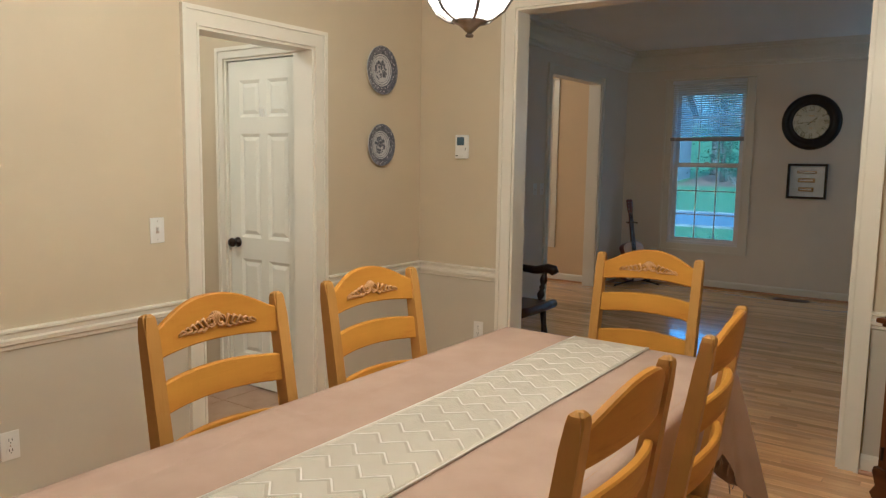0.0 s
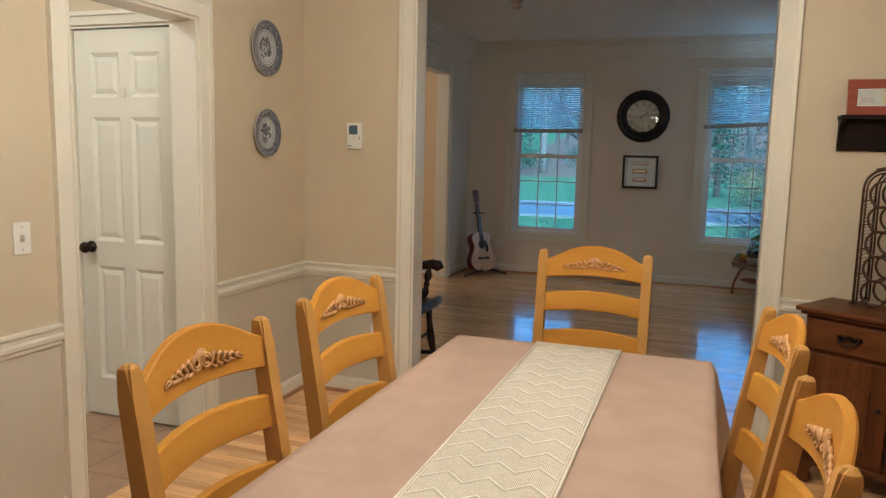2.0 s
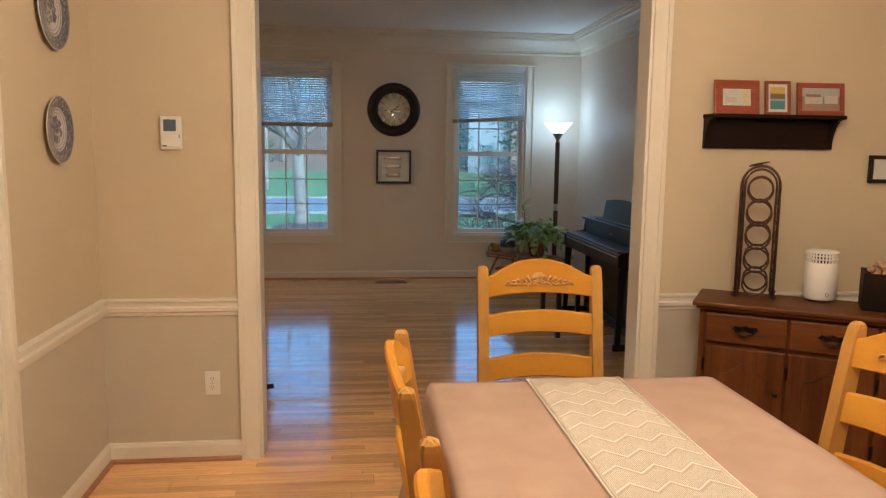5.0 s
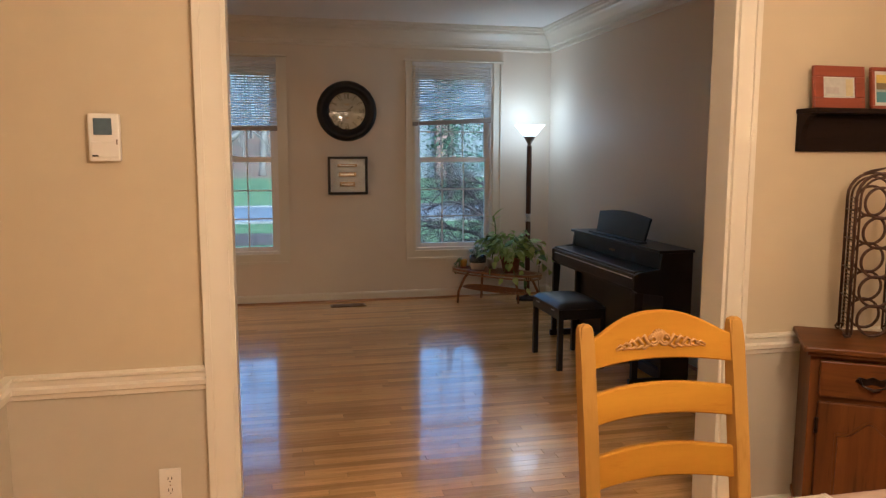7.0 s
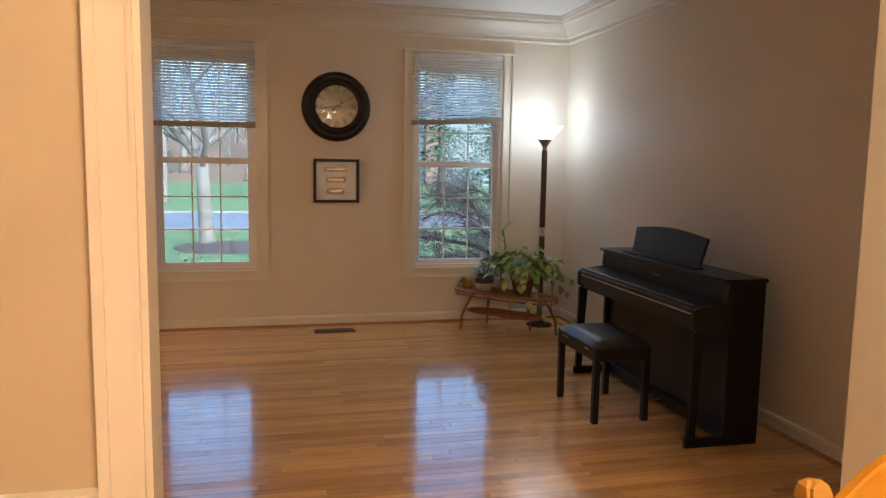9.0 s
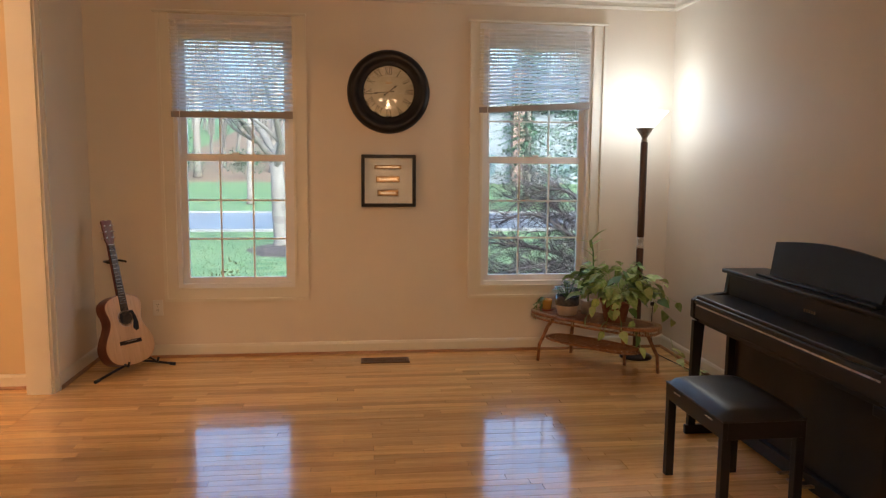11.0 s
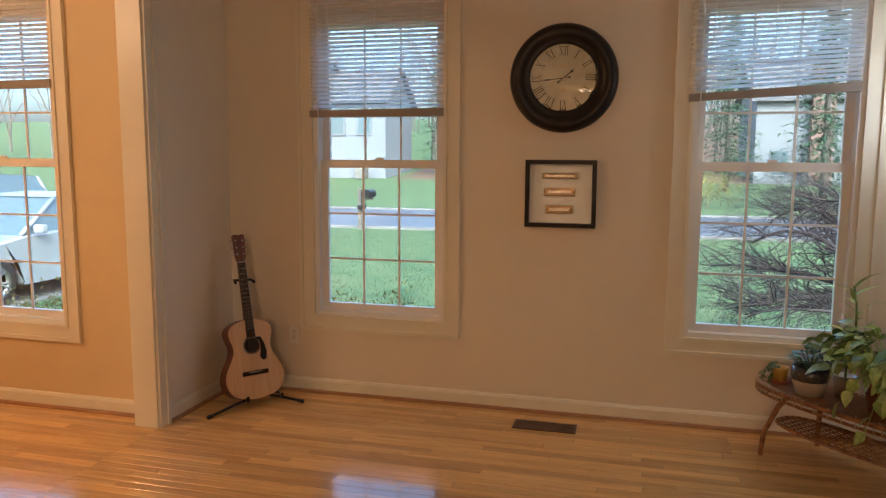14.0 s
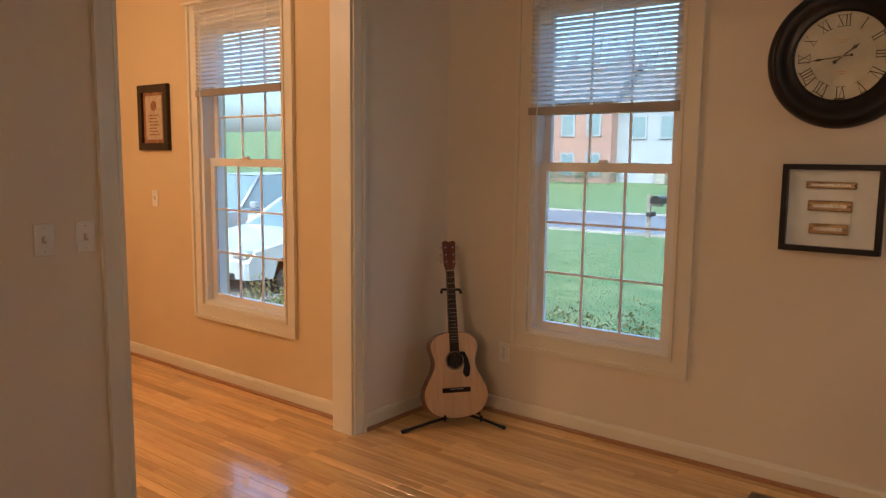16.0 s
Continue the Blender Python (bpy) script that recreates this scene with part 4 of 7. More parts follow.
def ceiling_fixture(name, x, y, label):
    f = thing(name, pose(x, y, 0), label, "ceiling light")
    bm = bmesh.new()
    lathe(bm, [(0, H), (0.16, H), (0.16, H - 0.02), (0.14, H - 0.03), (0, H - 0.03)], 28)
    part("canopy", bm, PEWTER, f)
    bm = bmesh.new()
    lathe(bm, [(0.145, H - 0.03), (0.14, H - 0.06), (0.10, H - 0.10), (0.0, H - 0.115)], 28)
    part("diffuser", bm, BOWL, f).visible_shadow = False


ceiling_fixture("foyer_light", -4.9, 6.35, "lit flush glass ceiling light in the foyer")
ceiling_fixture("hall_light", -3.6, 1.9, "lit flush glass ceiling light in the hall")


# wall plates, switches, sockets
def wall_plate(m, kind, label):
    """Lies in the xz plane with its back at y = 0 and its front at -y."""
    t = thing("light_switch" if kind == "switch" else "wall_outlet", m, label, "switch" if kind == "switch" else "outlet")
    part("plate", bm_box(-0.036, 0.036, -0.006, 0, -0.058, 0.058, 0.003), WHITE_P, t)
    if kind == "switch":
        part("toggle", bm_box(-0.005, 0.005, -0.020, -0.005, -0.002, 0.014, 0.002), WHITE_P, t)
        part("slot", bm_box(-0.008, 0.008, -0.0072, -0.005, -0.014, 0.014), GLAZE_W, t)
    else:
        for z in (-0.021, 0.021):
            bm = bmesh.new()
            disc_plate(bm, 0, z, 0.0165, -0.0085, -0.005, 20)
            sock = part("socket", bm, WHITE_P, t)
            for x in (-0.006, 0.006):
                part("slot", bm_box(x - 0.0012, x + 0.0012, -0.0092, -0.008, z - 0.001, z + 0.009), BLACK, sock)
            part("slot", bm_box(-0.002, 0.002, -0.0092, -0.008, z - 0.010, z - 0.006), BLACK, sock)
    for z in (-0.042, 0.042) if kind == "switch" else (0,):
        bm = bmesh.new()
        disc_plate(bm, 0, z, 0.003, -0.0075, -0.005, 10)
        part("screw", bm, SILVER, t)
    return t


wall_plate(pose(LX, 2.195, 1.132, 0, 0, 90), "switch", "white toggle light switch beside the doorway casing")
wall_plate(pose(LX, 1.52, 0.33, 0, 0, 90), "outlet", "white duplex wall outlet below the chair rail")
wall_plate(pose(-2.316, DY, 0.38), "outlet", "white duplex wall outlet beside the cased opening")
wall_plate(pose(-2.905, WY, 0.37), "outlet", "white duplex wall outlet behind the guitar")
wall_plate(pose(0.84, WY, 0.37), "outlet", "white duplex wall outlet behind the plants")
wall_plate(pose(WX, 6.815, 1.195, 0, 0, 90), "switch", "white toggle light switch on the living room wall")
wall_plate(pose(WX, 6.965, 1.195, 0, 0, 90), "switch", "white toggle light switch beside the foyer opening")
wall_plate(pose(-5.42, FY, 1.20), "switch", "white light switch under a framed picture")


def thermostat():
    t = thing("thermostat", pose(-2.462, DY, 1.556), "cream wall thermostat with a small blue-grey display", "thermostat")
    part("body", bm_box(-0.047, 0.047, -0.026, 0, -0.075, 0.075, 0.006), WHITE_P, t)
    part("display", bm_box(-0.030, 0.024, -0.0285, -0.025, 0.008, 0.060, 0.001, 1), LCD, t, "blue-grey liquid crystal display")
    part("cover", bm_box(-0.038, 0.044, -0.029, -0.025, -0.062, -0.012, 0.002, 1), WHITE_P, t)
    part("label_bar", bm_box(-0.036, -0.018, -0.0305, -0.028, -0.060, -0.055), BLACK, t)
    part("side_switch", bm_box(0.036, 0.040, -0.031, -0.025, -0.022, -0.006), PEWTER, t)


thermostat()


def wall_dish(y, z, r, label):
    """A transfer-printed plate hung on the west wall, facing +x."""
    t = thing("decorative_plate", Matrix.Translation((LX, y, z)) @ Matrix.Rotation(radians(90), 4, "Y"), label, "plate", "printed plates on the wall")
    bm = bmesh.new()
    lathe(bm, [(0, 0.004), (r * 0.55, 0.004), (r * 0.62, 0.009), (r * 0.98, 0.022), (r, 0.024), (r * 0.99, 0.027), (r * 0.62, 0.014), (r * 0.56, 0.010), (0, 0.010)], 40)
    part("dish", bm, PORCELAIN, t)
    rng = random.Random(int(z * 100))
    bm = bmesh.new()
    n = 48
    ra = [bm.verts.new((r * 0.66 * math.cos(2 * math.pi * k / n), r * 0.66 * math.sin(2 * math.pi * k / n), 0.0165)) for k in range(n)]
    rb = [bm.verts.new((r * 0.95 * math.cos(2 * math.pi * k / n), r * 0.95 * math.sin(2 * math.pi * k / n), 0.0268)) for k in range(n)]
    for k in range(n):
        bm.faces.new((ra[k], rb[k], rb[(k + 1) % n], ra[(k + 1) % n]))
    part("rim_band", bm, INK, t, "dark blue printed rim")
    bm = bmesh.new()
    for k in range(60):
        a = 2 * math.pi * k / 60 + rng.uniform(-0.03, 0.03)
        rr = r * rng.uniform(0.70, 0.91)
        s = r * rng.uniform(0.015, 0.04)
        lathe(bm, [(0, 0.0008), (s, 0)], rng.randint(4, 6), (rr * math.cos(a), rr * math.sin(a), 0.0165 + 0.0103 * (rr / r - 0.66) / 0.29 + 0.0012))
    tagged(part("rim_print", bm, PORCELAIN, t, "pale floral flecks"), kind="stuff")
    for R, w in ((0.97, 0.012), (0.60, 0.014), (0.50, 0.008)):
        bm = bmesh.new()
        n = 40
        zz = 0.0118 if R < 0.55 else (0.0145 if R < 0.7 else 0.0272)
        a_ = [bm.verts.new((r * (R - w) * math.cos(2 * math.pi * k / n), r * (R - w) * math.sin(2 * math.pi * k / n), zz)) for k in range(n)]
        b_ = [bm.verts.new((r * (R + w) * math.cos(2 * math.pi * k / n), r * (R + w) * math.sin(2 * math.pi * k / n), zz + 0.0004)) for k in range(n)]
        for k in range(n):
            bm.faces.new((a_[k], b_[k], b_[(k + 1) % n], a_[(k + 1) % n]))
        part("ring_line", bm, INK, t)
    bm = bmesh.new()
    for k in range(70):
        a, rr = rng.uniform(0, 6.28), r * 0.46 * math.sqrt(rng.random())
        s = r * rng.uniform(0.03, 0.08)
        lathe(bm, [(0, 0.0005), (s, 0)], rng.randint(3, 6), (rr * math.cos(a) * 0.9, rr * math.sin(a) * 0.8, 0.0112 + 0.0001 * k / 4))
    tagged(part("centre_print", bm, INK, t, "dark blue scenic print"), kind="stuff")


wall_dish(3.755, 2.008, 0.147, "large blue and white transfer-printed plate hung on the wall")
wall_dish(3.752, 1.556, 0.130, "smaller blue and white transfer-printed plate hung on the wall")


# buffet and what stands on it, set across the corner
BUF = pose(-0.09, 3.87, 0, 0, 0, -32)


def buffet():
    x0, x1, y0, y1, top = 0.03, 1.14, 0.035, 0.355, 0.82
    b = thing("buffet", BUF, "dark cherry wooden buffet with arched panel doors and bracket feet", "buffet")
    bm = bm_box(x0 - 0.03, x1 + 0.03, y0 - 0.035, y1, top - 0.022, top, 0.006)
    part("top", bm, CHERRY, b)
    part("moulding", bm_box(x0 - 0.014, x1 + 0.014, y0 - 0.016, y1, top - 0.038, top - 0.022, 0.005), CHERRY, b)
    part("carcass", bm_box(x0, x1, y0 + 0.02, y1, 0.13, top - 0.038, 0.002), CHERRY_V, b)
    n = 3
    w = (x1 - x0 - 0.05) / n
    for k in range(n):
        u0 = x0 + 0.025 + k * w + 0.006
        u1 = u0 + w - 0.012
        d = part("drawer", bm_box(u0, u1, y0 - 0.002, y0 + 0.02, 0.630, 0.765, 0.006), CHERRY, b)
        um = (u0 + u1) / 2
        bm = bmesh.new()
        tube(bm, [(um - 0.042, y0 - 0.010, 0.706), (um - 0.036, y0 - 0.026, 0.690), (um, y0 - 0.030, 0.676), (um + 0.036, y0 - 0.026, 0.690), (um + 0.042, y0 - 0.010, 0.706)], [0.003, 0.004, 0.006, 0.004, 0.003], 8)
        for s in (-1, 1):
            lathe(bm, [(0, -0.004), (0.008, 0), (0, 0.004)], 10, (um + s * 0.042, y0 - 0.008, 0.708))
        part("bail_pull", bm, BRONZE, d, "dark bronze bail pull")
        bm = bmesh.new()
        prism(bm, [(um + a, 0.700 + c) for a, c in ((-0.058, 0), (-0.045, 0.016), (-0.02, 0.010), (0, 0.020), (0.02, 0.010), (0.045, 0.016), (0.058, 0), (0.03, -0.014), (0, -0.008), (-0.03, -0.014))], y0 - 0.005, y0 - 0.002, "y")
        part("backplate", bm, BRONZE, d)
        door = part("cabinet_door", bm_box(u0, u1, y0 + 0.001, y0 + 0.02, 0.15, 0.61, 0.005), CHERRY_V, b)
        pts = [(u0 + 0.06, 0.21), (u1 - 0.06, 0.21), (u1 - 0.06, 0.49)]
        for q in range(13):
            f = q / 12
            x = u1 - 0.06 - (u1 - u0 - 0.12) * f
            pts.append((x, 0.49 + 0.055 * math.sin(math.pi * f) ** 2 + 0.008 * math.cos(4 * math.pi * f)))
        bm = bmesh.new()
        prism(bm, pts, y0 - 0.010, y0 + 0.002, "y")
        bmesh.ops.bevel(bm, geom=[e for e in bm.edges if all(v.co.y < y0 - 0.009 for v in e.verts)], offset=0.009, segments=2, affect="EDGES")
        part("raised_panel", bm, CHERRY_V, door)
        for z in (0.22, 0.52):
            part("hinge", bm_box(u0 - 0.008, u0 + 0.004, y0 - 0.006, y0 + 0.004, z - 0.03, z + 0.03, 0.002, 1), BRONZE, door, "dark bronze hinge")
        bm = bmesh.new()
        lathe(bm, [(0, -0.012), (0.010, -0.006), (0.012, 0.002), (0.006, 0.010), (0, 0.012)], 12, (u1 - 0.03, y0 - 0.012, 0.42))
        part("knob", bm, BRONZE, door)
    for s, x in ((1, x0), (-1, x1)):
        bm = bmesh.new()
        prism(bm, [(x - s * 0.008, 0.135), (x + s * 0.17, 0.135), (x + s * 0.14, 0.10), (x + s * 0.09, 0.085), (x + s * 0.07, 0.05), (x + s * 0.085, 0.02), (x + s * 0.07, 0.0), (x + s * 0.01, 0.0), (x - s * 0.012, 0.03), (x + s * 0.012, 0.07)], y0 - 0.006, y0 + 0.025, "y")
        part("bracket_foot", bm, CHERRY, b)
        part("rear_foot", bm_box(*sorted((x, x + s * 0.07)), y1 - 0.05, y1 - 0.005, 0, 0.135, 0.004), CHERRY, b)
    part("base_rail", bm_box(x0 - 0.006, x1 + 0.006, y0 - 0.006, y1, 0.125, 0.15, 0.004), CHERRY, b)


buffet()
BT = 0.82


def wine_rack():
    r = thing("wine_rack", pose(0.262, 3.968, BT, 0, 0, -30) @ Matrix.Diagonal((1, 1, 1.055, 1)), "arched wrought iron wine rack with five bottle rings", "wine rack")
    hw, h, d = 0.083, 0.50, 0.075
    for y in (-d, d):
        for k in (0, 1):
            o = k * 0.014
            pts = [(-hw + o, y, 0.012), (-hw + o, y, h)]
            pts += [((hw - o) * -math.cos(math.pi * q / 12), y, h + (hw - o) * 1.05 * math.sin(math.pi * q / 12)) for q in range(1, 12)]
            pts += [(hw - o, y, h), (hw - o, y, 0.012)]
            bm = bmesh.new()
            tube(bm, pts, 0.0058 if k == 0 else 0.0045, 7)
            part("arch_bar", bm, IRON, r)
        for s in (-1, 1):
            bm = bmesh.new()
            tube(bm, [(s * hw, y, 0.03), (s * (hw + 0.012), y, 0.012), (s * (hw + 0.006), y, 0.004), (s * (hw - 0.010), y, 0.006), (s * (hw - 0.012), y, 0.020), (s * (hw - 0.002), y, 0.026)], 0.004, 7)
            part("scroll_foot", bm, IRON, r)
        for k in range(5):
            zc = 0.068 + 0.104 * k
            bm = ring_bm(0.054, [(-0.0045, -0.0045), (0.0045, -0.0045), (0.0045, 0.0045), (-0.0045, 0.0045)], 28)
            part("bottle_ring", bm, IRON, r, at=pose(0, y, zc))
    for s in (-1, 1):
        for q in range(34):
            z = 0.03 + q * 0.0145
            bm = bmesh.new() if q == 0 else bm
            ph = q * 1.05
            if z < h:
                tube(bm, [(s * (hw - 0.007), -d, z), (s * (hw - 0.007 + 0.006 * math.sin(ph)), 0, z + 0.006), (s * (hw - 0.007), d, z + 0.002)], 0.0018, 5)
        tagged(part("woven_wire", bm, IRON, r, "twisted wire side weave"), kind="stuff")
    for z in (0.012, 0.14, 0.245, 0.35, 0.455):
        for s in (-1, 1):
            bm = bmesh.new()
            tube(bm, [(s * hw, -d, z), (s * hw, d, z)], 0.003, 6)
            part("cross_bar", bm, IRON, r)
    bm = bmesh.new()
    tube(bm, [(-0.055, -d * 0.4, h + 0.086), (-0.02, 0, h + 0.094), (0.03, d * 0.3, h + 0.105)], [0.004, 0.006, 0.003], 7)
    part("leaf_finial", bm, IRON, r)


wine_rack()


def air_purifier():
    a = thing("air_purifier", pose(0.52, 3.85, BT) @ Matrix.Diagonal((0.93, 0.93, 1.07, 1)), "white cylindrical desktop air purifier with a slotted top", "air purifier")
    bm = bmesh.new()
    lathe(bm, [(0, 0.008), (0.072, 0.008), (0.078, 0.014), (0.078, 0.165), (0.074, 0.17)], 36)
    part("body", bm, WHITE_P, a)
    bm = bmesh.new()
    lathe(bm, [(0, 0), (0.058, 0), (0.060, 0.009)], 30)
    part("base", bm, PEWTER, a)
    bm = bmesh.new()
    lathe(bm, [(0.066, 0.168), (0.064, 0.212)], 30)
    part("grille_core", bm, BLACK, a)
    for k in range(30):
        t = 2 * math.pi * k / 30
        part("grille_slat", bm_box(0.068, 0.0755, -0.0035, 0.0035, 0.166, 0.212), WHITE_P, a, at=pose(0, 0, 0, 0, 0, math.degrees(t)))
    for z in (0.185, 0.20):
        bm = bmesh.new()
        lathe(bm, [(0.067, z - 0.0025), (0.0765, z - 0.0025), (0.0765, z + 0.0025), (0.067, z + 0.0025)], 36)
        part("grille_ring", bm, WHITE_P, a)
    bm = bmesh.new()
    lathe(bm, [(0.0772, 0.210), (0.0765, 0.216), (0.066, 0.220), (0.0, 0.219)], 36)
    part("lid", bm, WHITE_P, a)
    bm = ring_bm(0.008, [(-0.001, -0.001), (0.001, -0.001), (0.001, 0.001), (-0.001, 0.001)], 16)
    part("power_button", bm, PEWTER, a, at=pose(-0.012, -0.0775, 0.035))


air_purifier()


def cork_box():
    b = thing("storage_box", BUF @ pose(0.89, 0.235, BT), "dark brown wooden box filled with corks", "box")
    for q in ((-0.20, 0.20, -0.10, -0.088, 0, 0.165), (-0.20, 0.20, 0.088, 0.10, 0, 0.165), (-0.20, -0.188, -0.088, 0.088, 0, 0.165), (0.188, 0.20, -0.088, 0.088, 0, 0.165), (-0.188, 0.188, -0.088, 0.088, 0.002, 0.145)):
        part("board", bm_box(*q, 0.002, 1), SHELFWOOD, b)
    bm = bmesh.new()
    lathe(bm, [(0, 0), (0.0105, 0.001), (0.011, 0.02), (0.0105, 0.042), (0, 0.043)], 12)
    me = to_mesh("cork", bm, CORK)
    rng = random.Random(5)
    for k in range(34):
        c = tagged(new("cork", me), "tan wine cork lying in the box", "cork", "corks in the box")
        c.matrix_basis = BUF @ pose(0.89 + rng.uniform(-0.165, 0.165), 0.235 + rng.uniform(-0.065, 0.065), BT + 0.158 + 0.016 * (k % 3), 90 + rng.uniform(-20, 20), 0, rng.uniform(0, 360))


cork_box()


def ledge_shelf():
    s = thing("wall_shelf", pose(0, 0, 0), "dark espresso picture ledge fixed to the wall", "shelf")
    x0, x1, z0, z1 = 0.062, 0.732, 1.52, 1.68
    part("back_board", bm_box(x0 + 0.01, x1 - 0.01, DY - 0.02, DY, z0, z1 - 0.015, 0.003), SHELFWOOD, s)
    part("ledge", bm_box(x0 - 0.006, x1 + 0.006, DY - 0.115, DY, z1 - 0.015, z1 + 0.004, 0.004), SHELFWOOD, s)
    for x in (x0, x1 - 0.022):
        bm = bmesh.new()
        prism(bm, [(DY, z0), (DY - 0.02, z0)] + [(DY - 0.02 - 0.085 * (1 - math.cos(radians(90 * k / 8))), z0 + 0.005 + 0.14 * math.sin(radians(90 * k / 8))) for k in range(9)] + [(DY, z1 - 0.015)], x, x + 0.022, "x")
        part("bracket", bm, SHELFWOOD, s)


ledge_shelf()


def photo_frame(x, w, h, label, art, mat, border=0.03, lean=7, y=DY - 0.075, z=1.684):
    f = thing("photo_frame", pose(x, y, z, -lean), label, "picture frame", "framed pictures on the ledge")
    for q in ((-w / 2, w / 2, 0, border), (-w / 2, w / 2, h - border, h), (-w / 2, -w / 2 + border, border, h - border), (w / 2 - border, w / 2, border, h - border)):
        part("frame_rail", bm_box(q[0], q[1], 0, 0.016, q[2], q[3], 0.003), mat, f)
    part("mat_board", bm_box(-w / 2 + border - 0.002, w / 2 - border + 0.002, 0.008, 0.013, border - 0.002, h - border + 0.002), PAPER, f)
    iw, ih = w - 2 * border, h - 2 * border
    for k, (u0, u1, v0, v1, c) in enumerate(art):
        pic = plain("print_tone", c, 0.7)
        part("print_area", bm_box(-w / 2 + border + u0 * iw, -w / 2 + border + u1 * iw, 0.0072 - 0.0002 * k, 0.009, border + v0 * ih, border + v1 * ih), pic, f)
    return f


photo_frame(0.195, 0.228, 0.165, "reddish mahogany frame with a pale faded print", [(0.04, 0.96, 0.05, 0.95, (0.55, 0.56, 0.52)), (0.72, 0.94, 0.10, 0.9, (0.58, 0.52, 0.30)), (0.1, 0.5, 0.2, 0.5, (0.50, 0.48, 0.46))], REDWOOD, 0.042)
photo_frame(0.405, 0.13, 0.165, "narrow reddish frame with a yellow and teal print", [(0.12, 0.88, 0.10, 0.90, (0.10, 0.27, 0.33)), (0.12, 0.88, 0.55, 0.90, (0.62, 0.46, 0.08)), (0.12, 0.88, 0.46, 0.66, (0.20, 0.15, 0.07)), (0.12, 0.88, 0.40, 0.47, (0.35, 0.45, 0.45))], REDWOOD, 0.015)
photo_frame(0.628, 0.245, 0.16, "red frame with a photograph of a white house", [(0, 1, 0, 1, (0.22, 0.25, 0.18)), (0, 1, 0.62, 1, (0.40, 0.40, 0.36)), (0.08, 0.55, 0.30, 0.62, (0.50, 0.46, 0.42)), (0.6, 0.95, 0.32, 0.66, (0.52, 0.48, 0.44)), (0, 1, 0, 0.28, (0.33, 0.22, 0.16)), (0.1, 0.5, 0.60, 0.72, (0.24, 0.16, 0.12))], REDWOOD, 0.024)


def hung_frame(name, cx, face, z0, z1, w, depth, border, mat, label, category="picture frame"):
    f = thing(name, pose(cx, face, 0), label, category)
    for q in ((-w / 2, w / 2, z0, z0 + border), (-w / 2, w / 2, z1 - border, z1), (-w / 2, -w / 2 + border, z0 + border, z1 - border), (w / 2 - border, w / 2, z0 + border, z1 - border)):
        part("frame_rail", bm_box(q[0], q[1], -depth, 0, q[2], q[3], 0.003), mat, f)
    return f


f = hung_frame("picture_frame", 1.035, DY, 1.355, 1.495, 0.17, 0.02, 0.02, BLACK, "small black picture frame above the buffet")
part("mat_board", bm_box(-0.067, 0.067, -0.012, -0.004, 1.373, 1.477), PAPER, f)

f = hung_frame("picture_frame", -5.38, FY, 1.535, 1.985, 0.37, 0.03, 0.05, DARKWOOD, "dark framed sepia certificate in the foyer")
part("mat_board", bm_box(-0.137, 0.137, -0.012, -0.004, 1.583, 1.937), RATTAN, f)
part("sheet", bm_box(-0.10, 0.10, -0.016, -0.010, 1.61, 1.91), CANE_W, f)
for k in range(7):
    part("text_bar", bm_box(-0.06 + 0.01 * (k % 2), 0.06 - 0.012 * (k % 3), -0.0172, -0.015, 1.64 + 0.022 * k, 1.648 + 0.022 * k), RATTAN, f)
bm = bmesh.new()
disc_plate(bm, 0, 1.84, 0.035, -0.0172, -0.015, 24)
part("seal", bm, RATTAN, f)

f = hung_frame("shadow_box", -1.23, WY, 1.11, 1.492, 0.40, 0.045, 0.024, BLACK, "black shadow-box frame holding three brass harmonicas", "shadow box")
part("mount_board", bm_box(-0.178, 0.178, -0.010, -0.002, 1.132, 1.47), PAPER, f)
g = part("glazing", bm_box(-0.178, 0.178, -0.040, -0.038, 1.132, 1.47), GLASS, f)
g.visible_shadow = False
for z, w, h in ((1.402, 0.20, 0.030), (1.312, 0.175, 0.046), (1.212, 0.155, 0.046)):
    hm = thing("harmonica", pose(-1.235, WY - 0.010, z), "brass harmonica mounted on white board", "harmonica", "harmonicas in the shadow box")
    part("comb", bm_box(-w / 2 + 0.004, w / 2 - 0.004, -0.010, 0, -h / 2 + 0.004, h / 2 - 0.004, 0.002, 1), BRONZE, hm)
    part("cover_plate", bm_box(-w / 2, w / 2, -0.020, -0.008, -h / 2, h / 2, 0.006, 3), BRASS, hm, "shiny brass cover plate")
    part("engraving", bm_box(-w / 2 + 0.022, w / 2 - 0.022, -0.0212, -0.019, -h / 6, h / 6, 0.001, 1), SILVER, hm)
    for s in (-1, 1):
        bm = bmesh.new()
        disc_plate(bm, s * (w / 2 - 0.009), 0, 0.004, -0.0215, -0.019, 10)
        part("screw", bm, BRONZE, hm)


